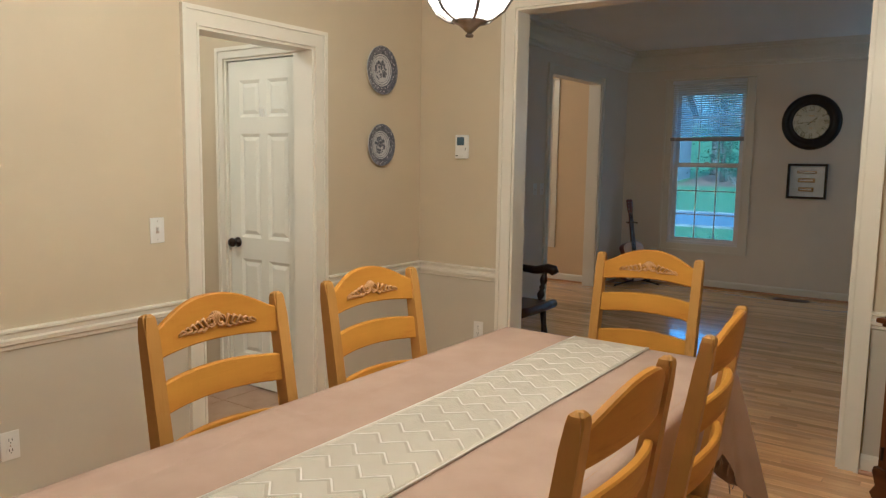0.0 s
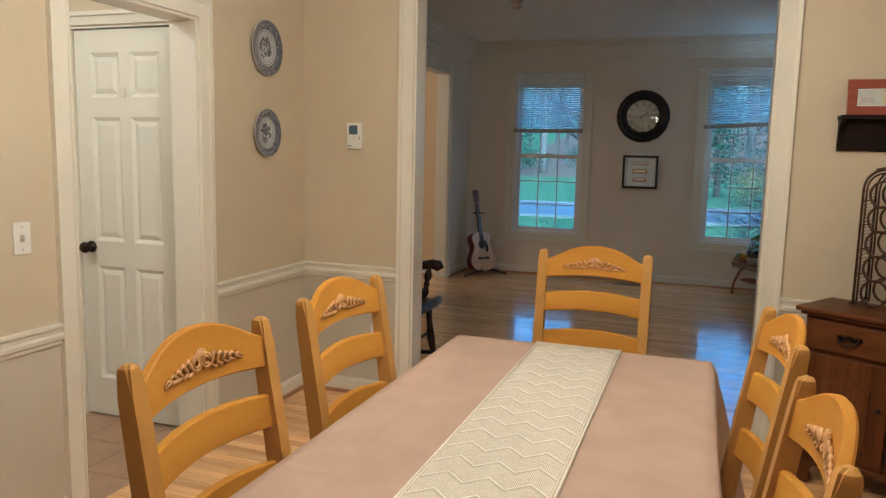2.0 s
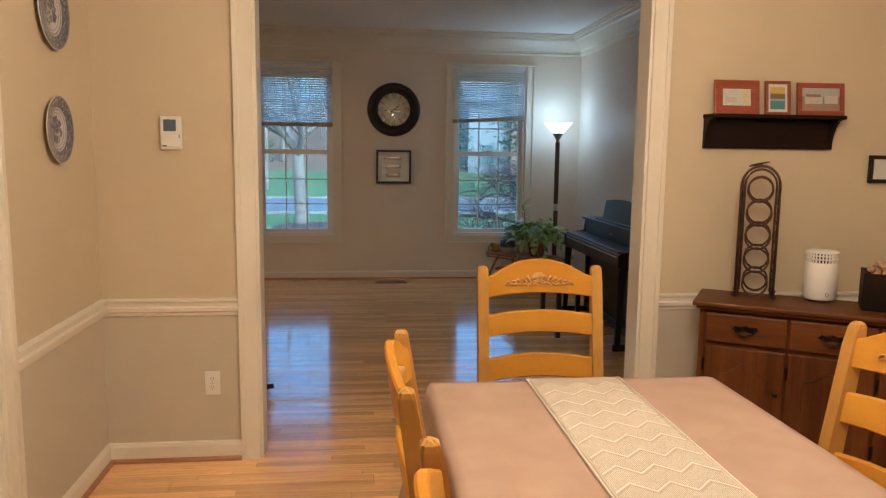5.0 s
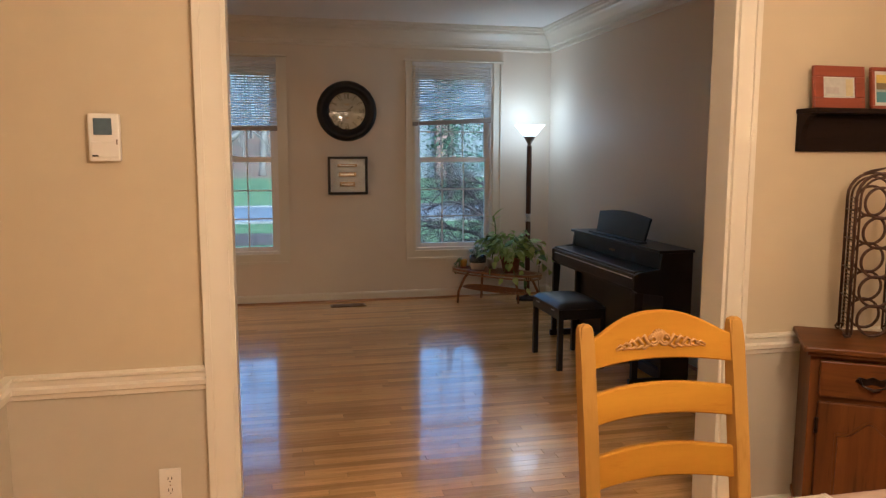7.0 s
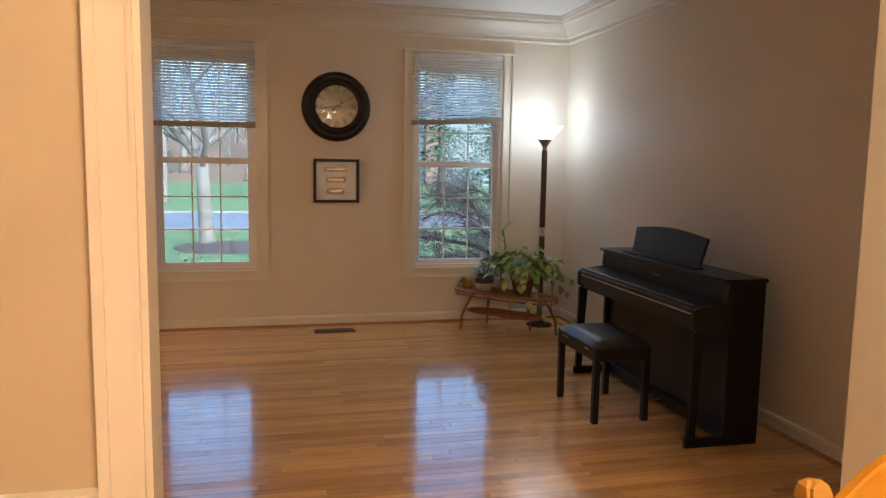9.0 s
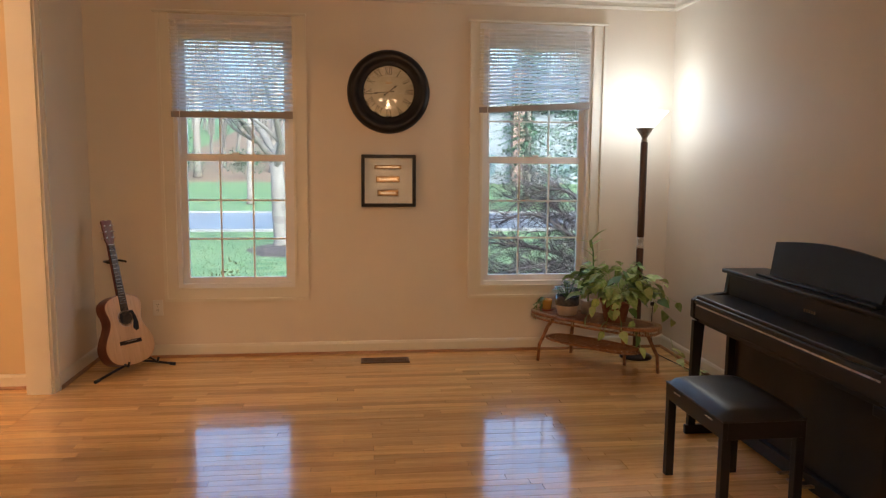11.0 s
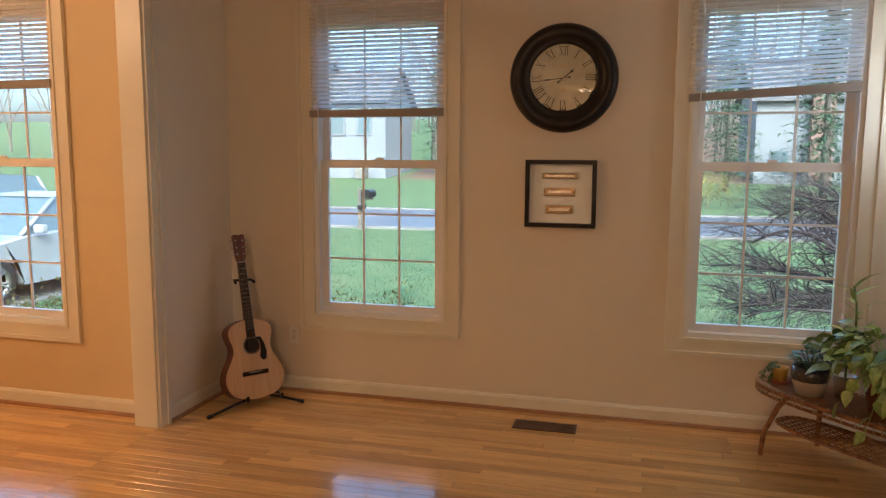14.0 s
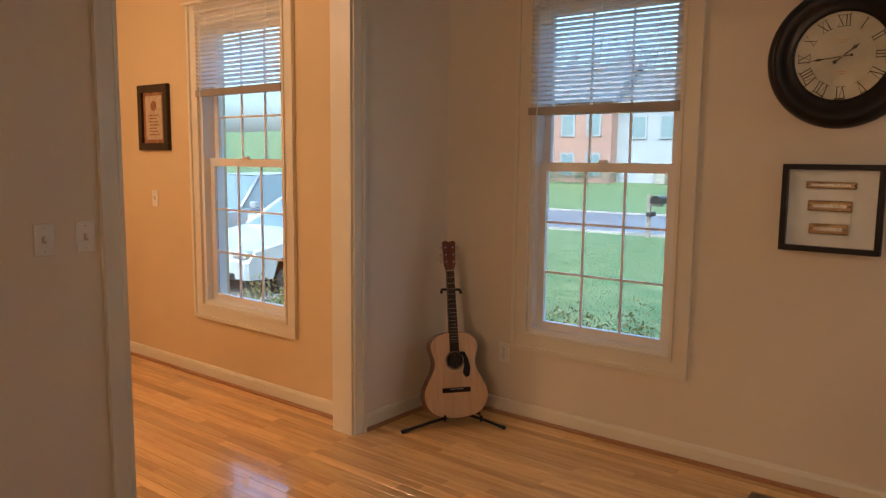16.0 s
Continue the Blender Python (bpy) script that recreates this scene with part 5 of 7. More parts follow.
# wall clock
def wall_clock():
    c = thing("wall_clock", pose(-1.23, WY, 1.945), "large round black wall clock with Roman numerals on an aged dial", "clock")
    part("case", ring_bm(0.245, [(-0.06, 0), (-0.06, -0.030), (-0.050, -0.040), (-0.040, -0.036), (-0.020, -0.050), (0.010, -0.062), (0.034, -0.055), (0.050, -0.030), (0.056, -0.010), (0.056, 0)], 72), BLACK, c, "wide stepped black rim")
    bm = bmesh.new()
    disc_plate(bm, 0, 0, 0.192, -0.016, 0, 64)
    part("dial", bm, DIAL, c, "aged cream dial")
    bm = bmesh.new()
    cap = [(0.188 * k / 10, 0.0345 - (0.188 * k / 10) ** 2 / 8.0) for k in range(11)]
    lathe(bm, cap + [(q, z - 0.002) for q, z in cap[::-1]], 64)
    bmesh.ops.rotate(bm, verts=bm.verts, matrix=Matrix.Rotation(radians(90), 3, "X"))
    bmesh.ops.recalc_face_normals(bm, faces=bm.faces)
    g = part("glass", bm, GLASS, c)
    g.visible_shadow = False
    numerals = ["XII", "I", "II", "III", "IV", "V", "VI", "VII", "VIII", "IX", "X", "XI"]
    for n, txt in enumerate(numerals):
        bm = bmesh.new()
        hgt, x = 0.046, 0.0
        pieces = []
        for ch in txt:
            wd = {"I": 0.010, "V": 0.024, "X": 0.026}[ch]
            if ch == "I":
                pieces.append((x + wd / 2, x + wd / 2, 0.0042))
            elif ch == "V":
                pieces += [(x + 0.002, x + wd / 2, 0.0042), (x + wd - 0.002, x + wd / 2, 0.002)]
            else:
                pieces += [(x + 0.002, x + wd - 0.002, 0.0042), (x + wd - 0.002, x + 0.002, 0.002)]
            x += wd + 0.003
        for a, b, t in pieces:
            a, b = a - x / 2, b - x / 2
            v = [(a - t / 2, hgt / 2), (a + t / 2, hgt / 2), (b + t / 2, -hgt / 2), (b - t / 2, -hgt / 2)]
            bm.faces.new([bm.verts.new((p[0], 0, p[1])) for p in v])
        for z in (-hgt / 2, hgt / 2):
            bm.faces.new([bm.verts.new((u, -0.0001, w)) for u, w in ((-x / 2, z - 0.001), (x / 2, z - 0.001), (x / 2, z + 0.001), (-x / 2, z + 0.001))])
        ang = radians(30 * n)
        part("numeral", bm, DIAL_INK, c, at=Matrix.Translation((0.148 * math.sin(ang), -0.0168, 0.148 * math.cos(ang))) @ Matrix.Rotation(ang, 4, "Y"))
    for nm, ang, ln, wd in (("hour_hand", 52, 0.085, 0.008), ("minute_hand", 264, 0.135, 0.006)):
        bm = bmesh.new()
        prism(bm, [(-wd / 3, -0.035), (wd / 3, -0.035), (wd / 3, ln * 0.55), (wd, ln * 0.68), (wd / 3, ln * 0.8), (0, ln), (-wd / 3, ln * 0.8), (-wd, ln * 0.68), (-wd / 3, ln * 0.55)], -0.0235 if nm[0] == "m" else -0.0215, -0.0225 if nm[0] == "m" else -0.0205, "y")
        disc_plate(bm, 0, -0.035, wd, -0.0232, -0.0208, 12)
        part(nm, bm, DIAL_INK, c, at=Matrix.Rotation(radians(ang), 4, "Y"))
    bm = bmesh.new()
    disc_plate(bm, 0, 0, 0.007, -0.026, -0.015, 16)
    part("hub", bm, BRASS, c)
    for z, w in ((0.070, 0.052), (0.060, 0.036), (-0.062, 0.044), (-0.072, 0.028)):
        part("dial_lettering", bm_box(-w / 2, w / 2, -0.0172, -0.0158, z - 0.003, z + 0.003), CORK, c)


wall_clock()


# floor register
def register():
    r = thing("floor_vent", pose(-1.265, 8.955, 0), "brown metal floor vent set in the oak floor", "vent")
    part("rim", bm_box(-0.175, 0.175, -0.068, 0.068, 0.0005, 0.003, 0.001, 1), BLACK, r)
    for k in range(24):
        x = -0.155 + 0.31 * k / 23
        part("louvre", bm_box(x - 0.004, x + 0.004, -0.05, 0.05, 0.002, 0.0065, 0.001, 1), VENT, r)
    for y, w in ((-0.060, 0.009), (0.0, 0.003), (0.060, 0.009)):
        part("bar", bm_box(-0.176, 0.176, y - w, y + w, 0.002, 0.007, 0.001, 1), VENT, r)
    for x in (-0.168, 0.168):
        part("end_bar", bm_box(x - 0.008, x + 0.008, -0.050, 0.050, 0.002, 0.0068, 0.001, 1), VENT, r)


register()


# guitar on its stand
def guitar_outline(n=72):
    """Half widths up the body, joined by a smooth curve."""
    zs = (0.0, 0.012, 0.05, 0.12, 0.22, 0.32, 0.43, 0.54, 0.63, 0.71, 0.80, 0.87, 0.93, 0.975, 1.0)
    ws = (0.03, 0.075, 0.128, 0.165, 0.186, 0.184, 0.162, 0.132, 0.119, 0.124, 0.138, 0.138, 0.120, 0.085, 0.04)
    right = []
    for k in range(n // 2 + 1):
        f = k / (n // 2)
        i = max(j for j in range(len(zs) - 1) if zs[j] <= f + 1e-9)
        u = (f - zs[i]) / (zs[i + 1] - zs[i])
        m0 = (ws[i + 1] - ws[i - 1]) / (zs[i + 1] - zs[i - 1]) if i else (ws[1] - ws[0]) / zs[1]
        m1 = (ws[i + 2] - ws[i]) / (zs[i + 2] - zs[i]) if i + 2 < len(zs) else (ws[-1] - ws[-2]) / (1 - zs[-2])
        h = zs[i + 1] - zs[i]
        w = (2 * u ** 3 - 3 * u * u + 1) * ws[i] + (u ** 3 - 2 * u * u + u) * h * m0 + (3 * u * u - 2 * u ** 3) * ws[i + 1] + (u ** 3 - u * u) * h * m1
        right.append((w, 0.485 * f))
    return right + [(-w, z) for w, z in right[::-1]]


def guitar():
    m = pose(-2.985, 8.845, 0.045, 0, 0, 52) @ pose(0, 0, 0, -14.3, 0, 0)
    g = thing("acoustic_guitar", m, "natural spruce acoustic guitar with mahogany sides on a stand", "guitar")
    o = guitar_outline()
    bm = bmesh.new()
    prism(bm, o, -0.002, 0.098, "y")
    part("body", bm, MAHOG, g, "reddish mahogany back and sides")
    bm = bmesh.new()
    prism(bm, [(x * 0.985, 0.245 + (z - 0.245) * 0.988) for x, z in o], -0.0055, -0.0015, "y")
    part("soundboard", bm, SPRUCE, g, "pale spruce soundboard")
    bm = bmesh.new()
    disc_plate(bm, 0, 0.325, 0.048, -0.0064, -0.005, 32)
    part("sound_hole", bm, BLACK, g)
    for R in (0.053, 0.060):
        part("rosette", ring_bm(R, [(-0.002, -0.0005), (0.002, -0.0005), (0.002, 0.001), (-0.002, 0.001)], 40), DARKWOOD if R < 0.055 else GLAZE_W, g, at=pose(0, -0.006, 0.325))
    bm = bmesh.new()
    prism(bm, [(0.018, 0.375), (0.06, 0.37), (0.078, 0.33), (0.088, 0.28), (0.082, 0.235), (0.062, 0.225), (0.042, 0.25), (0.054, 0.30), (0.05, 0.345)], -0.0082, -0.0052, "y")
    part("pickguard", bm, BLACK, g, "black teardrop pickguard")
    part("bridge", bm_box(-0.082, 0.082, -0.016, -0.005, 0.145, 0.172, 0.003), DARKWOOD, g)
    part("saddle", bm_box(-0.040, 0.040, -0.019, -0.015, 0.162, 0.165), GLAZE_W, g)
    bm = bmesh.new()
    prism(bm, [(-0.027, 0.375), (0.027, 0.375), (0.0215, 0.835), (-0.0215, 0.835)], -0.012, -0.005, "y")
    part("fingerboard", bm, DARKWOOD, g)
    bm = bmesh.new()
    prism(bm, [(-0.025, 0.46), (0.025, 0.46), (0.0205, 0.84), (-0.0205, 0.84)], -0.0055, 0.018, "y")
    part("neck", bm, MAHOG, g)
    for k in range(1, 18):
        z = 0.835 - 0.65 * (1 - 2 ** (-k / 12))
        part("fret", bm_box(-0.0235, 0.0235, -0.0132, -0.0115, z - 0.0009, z + 0.0009), SILVER, g)
    part("nut", bm_box(-0.0215, 0.0215, -0.0145, -0.004, 0.835, 0.840), GLAZE_W, g)
    bm = bmesh.new()
    prism(bm, [(-0.022, 0.84), (0.022, 0.84), (0.033, 0.87), (0.038, 1.005), (0.02, 1.012), (0, 1.004), (-0.02, 1.012), (-0.038, 1.005), (-0.033, 0.87)], -0.004, 0.012, "y")
    part("headstock", bm, MAHOG, g, "reddish headstock")
    for s in (-1, 1):
        for k in range(3):
            z = 0.888 + 0.042 * k
            bm = bmesh.new()
            disc_plate(bm, s * 0.022, z, 0.005, -0.012, -0.003, 12)
            lathe(bm, [(0, -0.007), (0.008, -0.004), (0.008, 0.004), (0, 0.007)], 10, (s * 0.048, 0.006, z))
            tube(bm, [(s * 0.034, 0.006, z), (s * 0.045, 0.006, z)], 0.0025, 6)
            part("tuning_peg", bm, SILVER, g)
    for k in range(6):
        u = (k - 2.5) / 2.5
        bm = bmesh.new()
        tube(bm, [(u * 0.028, -0.0185, 0.163), (u * 0.0175, -0.0145, 0.838), (math.copysign(0.022, u), -0.010, 0.888 + 0.042 * (abs(k - 2.5) // 1))], 0.0006, 4)
        part("string", bm, BRASS, g)


guitar()


def guitar_stand():
    s = thing("guitar_stand", pose(0, 0, 0), "black tubular folding guitar stand on the floor", "guitar stand")
    hub = Vector((-2.99, 8.90, 0.06))
    for q in ((-3.145, 8.565, 0.012), (-2.755, 8.965, 0.012), (-3.12, 9.06, 0.012)):
        bm = bmesh.new()
        tube(bm, [hub, hub.lerp(Vector(q), 0.5) + Vector((0, 0, 0.004)), q], 0.0085, 8)
        leg = part("leg", bm, BLACK, s)
        bm = bmesh.new()
        d = (Vector(q) - hub).normalized()
        tube(bm, [Vector(q) - d * 0.025, Vector(q) + d * 0.012], 0.0115, 8)
        part("rubber_foot", bm, RUBBER, leg)
    back = Vector((-3.15, 8.975, 0.745))
    bm = bmesh.new()
    tube(bm, [hub, hub.lerp(back, 0.5) + Vector((-0.03, 0.04, 0)), back + Vector((0, 0.0, -0.03)), back], 0.008, 8)
    part("upright", bm, BLACK, s)
    side = Vector((0.79, 0.61, 0))
    bm = bmesh.new()
    tube(bm, [back - side * 0.05 + Vector((0.06, -0.075, 0.0)), back - side * 0.048, back + side * 0.058, back + side * 0.06 + Vector((0.06, -0.075, 0.0))], 0.008, 8)
    part("neck_yoke", bm, BLACK, s)
    for k in (-1, 1):
        bm = bmesh.new()
        c0 = hub + side * 0.10 * k
        tube(bm, [hub, c0, c0 + Vector((0.075, -0.10, 0.0)), c0 + Vector((0.085, -0.112, 0.03))], 0.008, 8)
        part("cradle_arm", bm, BLACK, s)


guitar_stand()


# torchiere
def torchiere():
    t = thing("floor_lamp", pose(TORCH.x, TORCH.y, 0), "dark brown torchiere floor lamp with a lit white glass bowl", "floor lamp")
    bm = bmesh.new()
    lathe(bm, [(0, 0), (0.118, 0), (0.118, 0.012), (0.105, 0.022), (0.04, 0.035), (0.028, 0.05), (0, 0.05)], 32)
    part("base", bm, BRONZE, t)
    for z0, z1 in ((0.05, 0.825), (0.905, 1.60)):
        bm = bmesh.new()
        lathe(bm, [(0.024, z0), (0.026, z0 + 0.01), (0.026, z1 - 0.01), (0.024, z1)], 20)
        part("pole", bm, LAMPPOLE, t)
    bm = bmesh.new()
    lathe(bm, [(0.0, 0.825), (0.027, 0.825), (0.029, 0.835), (0.022, 0.850), (0.020, 0.865), (0.022, 0.88), (0.029, 0.895), (0.027, 0.905), (0, 0.905)], 24)
    part("collar", bm, SILVER, t, "brushed silver collar")
    bm = bmesh.new()
    lathe(bm, [(0.018, 1.60), (0.024, 1.61), (0.018, 1.62), (0.026, 1.64), (0.058, 1.69), (0.062, 1.70), (0.056, 1.70), (0, 1.69)], 28)
    part("cup", bm, PEWTER, t, "pewter cup under the bowl")
    bm = bmesh.new()
    lathe(bm, [(0.055, 1.695), (0.075, 1.715), (0.105, 1.755), (0.155, 1.812), (0.160, 1.815), (0.152, 1.817), (0.10, 1.762), (0.07, 1.722), (0.05, 1.703), (0, 1.703)], 40)
    g = part("glass_bowl", bm, SHADE, t, "lit white glass bowl")
    g.visible_shadow = False


torchiere()


# rattan plant table and the plants on it
PT = Matrix.Translation((0.22, 8.74, 0)) @ Matrix.Rotation(radians(-48), 4, "Z")
PTZ = 0.345


def plant_table():
    t = thing("plant_table", PT, "low rattan plant table with pale cane lacing and a woven shelf", "table")

    def outline(sx, sy, n=40):
        return [(sx * math.copysign(abs(math.cos(2 * math.pi * k / n)) ** 0.7, math.cos(2 * math.pi * k / n)), sy * math.copysign(abs(math.sin(2 * math.pi * k / n)) ** 0.7, math.sin(2 * math.pi * k / n))) for k in range(n)]
    o = outline(0.49, 0.17)
    for z, r in ((PTZ - 0.012, 0.012), (PTZ - 0.045, 0.008)):
        bm = bmesh.new()
        tube(bm, [(x, y, z) for x, y in o + o[:2]], r, 8, cap=False)
        part("rim_cane", bm, RATTAN, t)
    bm = bmesh.new()
    prism(bm, [(x * 0.985, y * 0.97) for x, y in o], PTZ - 0.012, PTZ - 0.002, "z")
    part("top_panel", bm, RATTAN, t)
    bm = bmesh.new()
    for i in range(80):
        f = i / 80 * 40
        k = int(f)
        a, b = Vector((*o[k % 40], 0)), Vector((*o[(k + 1) % 40], 0))
        p = a.lerp(b, f - k)
        q = p * 0.90
        tube(bm, [(q.x, q.y, PTZ), (p.x * 1.02, p.y * 1.03, PTZ + 0.002), (p.x * 1.025, p.y * 1.035, PTZ - 0.045)], 0.0032, 4)
    tagged(part("lacing", bm, CANE_W, t, "pale cane lacing"), kind="stuff")
    feet = [(-0.34, -0.19), (0.46, 0.10), (0.19, 0.13), (-0.28, 0.17)]
    tops = [(-0.25, -0.10), (0.33, 0.05), (0.14, 0.09), (-0.22, 0.10)]
    for (fx, fy), (tx, ty) in list(zip(feet, tops))[:4]:
        bm = bmesh.new()
        tube(bm, [(fx, fy, 0), (fx * 0.93 + tx * 0.07, fy * 0.93 + ty * 0.07, 0.12), (fx * 0.45 + tx * 0.55, fy * 0.45 + ty * 0.55, 0.26), (tx, ty, PTZ - 0.014)], [0.012, 0.013, 0.014, 0.013], 8)
        part("leg", bm, RATTAN, t)
    s = outline(0.37, 0.13, 32)
    bm = bmesh.new()
    tube(bm, [(x, y, 0.15) for x, y in s + s[:2]], 0.009, 8, cap=False)
    part("shelf_rim", bm, RATTAN, t)
    bm = bmesh.new()
    for i in range(-9, 10):
        x = i * 0.038
        hh = 0.13 * max(0, 1 - abs(x / 0.37) ** 2.8) ** 0.36
        tube(bm, [(x, -hh, 0.15), (x, hh, 0.15)], 0.0035, 5)
    for j in range(-4, 5):
        y = j * 0.028
        ww = 0.37 * max(0, 1 - abs(y / 0.13) ** 2.8) ** 0.36
        tube(bm, [(-ww, y, 0.154), (ww, y, 0.154)], 0.0035, 5)
    tagged(part("shelf_weave", bm, RATTAN, t, "open woven cane shelf"), kind="stuff")
    bm = bmesh.new()
    for i in range(32):
        x, y = s[i]
        tube(bm, [(x * 0.96, y * 0.93, 0.16), (x * 1.03, y * 1.06, 0.15), (x * 0.97, y * 0.95, 0.14)], 0.004, 4)
    tagged(part("shelf_lacing", bm, CANE_W, t), kind="stuff")


plant_table()


def leaf_mesh(length, width, mat, name="leaf"):
    bm = bmesh.new()
    rows = []
    n = 6
    for k in range(n + 1):
        f = k / n
        w = width * 0.5 * (math.sin(math.pi * f ** 0.62) ** 0.9 if 0 < f < 1 else (0.12 if f == 0 else 0.0))
        bend = -0.35 * length * f * f
        rows.append([bm.verts.new((s * w, length * f, bend + 0.18 * abs(s) * w)) for s in (-1, 0, 1)])
    for a, b in zip(rows, rows[1:]):
        for i in range(2):
            bm.faces.new((a[i], a[i + 1], b[i + 1], b[i])).smooth = True
    return to_mesh(name, bm, mat)


def pot(parent, prof, mat, label=""):
    bm = bmesh.new()
    lathe(bm, prof, 28)
    part("pot", bm, mat, parent, label)


def on_table(u, v, z=PTZ):
    return PT @ Matrix.Translation((u, v, z))


def pothos():
    p = thing("pothos_plant", on_table(0.17, 0.0), "bushy green pothos with trailing vines in a terracotta pot", "plant")
    pot(p, [(0, 0), (0.075, 0), (0.10, 0.13), (0.108, 0.13), (0.108, 0.155), (0.095, 0.155), (0.09, 0.13), (0, 0.125)], TERRA, "terracotta pot")
    bm = bmesh.new()
    lathe(bm, [(0.0, 0.142), (0.092, 0.138)], 20)
    part("soil", bm, SOIL, p)
    meshes = [leaf_mesh(0.092, 0.064, LEAF), leaf_mesh(0.076, 0.052, LEAF), leaf_mesh(0.09, 0.062, LEAF_D), leaf_mesh(0.085, 0.055, LEAF_P)]
    rng = random.Random(11)
    back = PT.inverted().to_3x3()
    for k in range(100):
        a = rng.uniform(0, 2 * math.pi)
        out = rng.uniform(0.08, 0.30)
        up = rng.uniform(0.02, 0.26) * (1.1 - out)
        tip = Vector((out * math.cos(a) * 1.2, out * math.sin(a) * 0.75, 0.17 + up - 0.55 * max(0, out - 0.17)))
        if k >= 94:      # long trailers over the edge and along the floor
            j = k - 94
            tip = (Vector((-0.10, -0.20, 0.06)), Vector((0.04, -0.22, -0.04)), Vector((0.16, -0.20, -0.02)), Vector((0.27, -0.14, -0.12)), Vector((0.34, 0.20, 0.02)), Vector((0.30, 0.34, 0.12)))[j]
        root = Vector((0.05 * math.cos(a), 0.05 * math.sin(a), 0.14))
        mid = root.lerp(tip, 0.5) + Vector((0, 0, 0.06 if k < 94 else 0.14))
        bm = bmesh.new()
        tube(bm, [root, root.lerp(mid, 0.6) + Vector((0, 0, 0.015)), mid, tip], [0.0025, 0.0022, 0.002, 0.0015], 5)
        part("stem", bm, LEAF, p)
        for f in ((1.0, 0.8, 0.62) if k < 94 else (1.0, 0.85, 0.7, 0.55)):
            pos = root.lerp(mid, f * 2) if f < 0.5 else mid.lerp(tip, f * 2 - 1)
            lf = new("leaf", meshes[rng.choice((0, 0, 1, 1, 2, 3, 3))])
            lf.parent = p
            d = (tip - root).normalized()
            yaw = math.degrees(math.atan2(-d.x, d.y)) + rng.uniform(-65, 65)
            lf.matrix_basis = Matrix.Translation(pos) @ pose(0, 0, 0, 0, 0, yaw) @ pose(0, 0, 0, rng.uniform(-45, 25) if k < 94 else rng.uniform(-80, -30), rng.uniform(-30, 30), 0) @ Matrix.Scale(rng.uniform(0.75, 1.2), 4)


pothos()


def floor_vine():
    p = thing("trailing_vine", pose(0.78, 8.55, 0), "pale yellow-green vine leaves trailing on the floor", "plant")
    me = leaf_mesh(0.085, 0.055, LEAF_P)
    rng = random.Random(3)
    bm = bmesh.new()
    tube(bm, [(-0.05, 0.02, 0.22), (-0.02, -0.02, 0.08), (0.02, -0.08, 0.02), (0.08, -0.16, 0.012), (0.13, -0.25, 0.012)], 0.0022, 5)
    part("stem", bm, LEAF_P, p)
    for k in range(9):
        lf = new("leaf", me)
        lf.parent = p
        lf.matrix_basis = pose(-0.04 + 0.018 * k + rng.uniform(-.02, .02), 0.0 - 0.026 * k, 0.03 + max(0, 0.12 - 0.03 * k), rng.uniform(-15, 15), rng.uniform(-25, 25), rng.uniform(0, 360))


floor_vine()


def succulent_pot():
    p = thing("succulent_plant", on_table(-0.19, -0.05) @ Matrix.Scale(1.22, 4), "jade succulent in a dark glazed pot with a cream band", "plant")
    pot(p, [(0, 0), (0.055, 0), (0.066, 0.045), (0.068, 0.06)], GLAZE_W, "cream lower glaze")
    bm = bmesh.new()
    lathe(bm, [(0.068, 0.06), (0.071, 0.075), (0.071, 0.115), (0.064, 0.115), (0.062, 0.10), (0, 0.098)], 28)
    part("pot_rim", bm, GLAZE_D, p, "dark patterned rim")
    rng = random.Random(4)
    me = leaf_mesh(0.042, 0.026, LEAF_D)
    for k in range(9):
        a = 2 * math.pi * k / 9
        top = Vector((0.06 * math.cos(a), 0.05 * math.sin(a), 0.15 + rng.uniform(0, 0.045)))
        bm = bmesh.new()
        tube(bm, [(0.01 * math.cos(a), 0.01 * math.sin(a), 0.10), top], 0.003, 5)
        part("stem", bm, LEAF_D, p)
        for q in range(5):
            lf = new("leaf", me)
            lf.parent = p
            lf.matrix_basis = Matrix.Translation(top - Vector((0, 0, 0.008 * q))) @ pose(0, 0, 0, rng.uniform(0, 50), 0, 72 * q + rng.uniform(-20, 20))


succulent_pot()


def small_pot():
    p = thing("trailing_succulent", on_table(-0.385, -0.02), "small trailing succulent in a yellow pot on a saucer", "plant")
    pot(p, [(0, 0.008), (0.032, 0.008), (0.040, 0.07), (0.042, 0.085), (0.036, 0.085), (0.034, 0.07), (0, 0.068)], GLAZE_Y, "mustard yellow glazed pot")
    bm = bmesh.new()
    lathe(bm, [(0, 0), (0.045, 0), (0.056, 0.009), (0.05, 0.011), (0, 0.008)], 24)
    part("saucer", bm, REDWOOD, p)
    rng = random.Random(8)
    me = leaf_mesh(0.03, 0.016, LEAF_D)
    for k in range(5):
        a = radians(150 + 30 * k)
        pts = [Vector((0.01 * math.cos(a), 0.01 * math.sin(a), 0.075)), Vector((0.05 * math.cos(a), 0.05 * math.sin(a), 0.095)), Vector((0.09 * math.cos(a), 0.075 * math.sin(a), 0.04)), Vector((0.11 * math.cos(a), 0.09 * math.sin(a), -0.05))]
        bm = bmesh.new()
        tube(bm, pts, 0.002, 5)
        part("stem", bm, LEAF_D, p)
        for q in range(10):
            f = q / 9 * 2.99
            j = int(f)
            lf = new("leaf", me)
            lf.parent = p
            lf.matrix_basis = Matrix.Translation(pts[j].lerp(pts[j + 1], f - j)) @ pose(0, 0, 0, rng.uniform(-60, 10), 0, rng.uniform(0, 360))


small_pot()


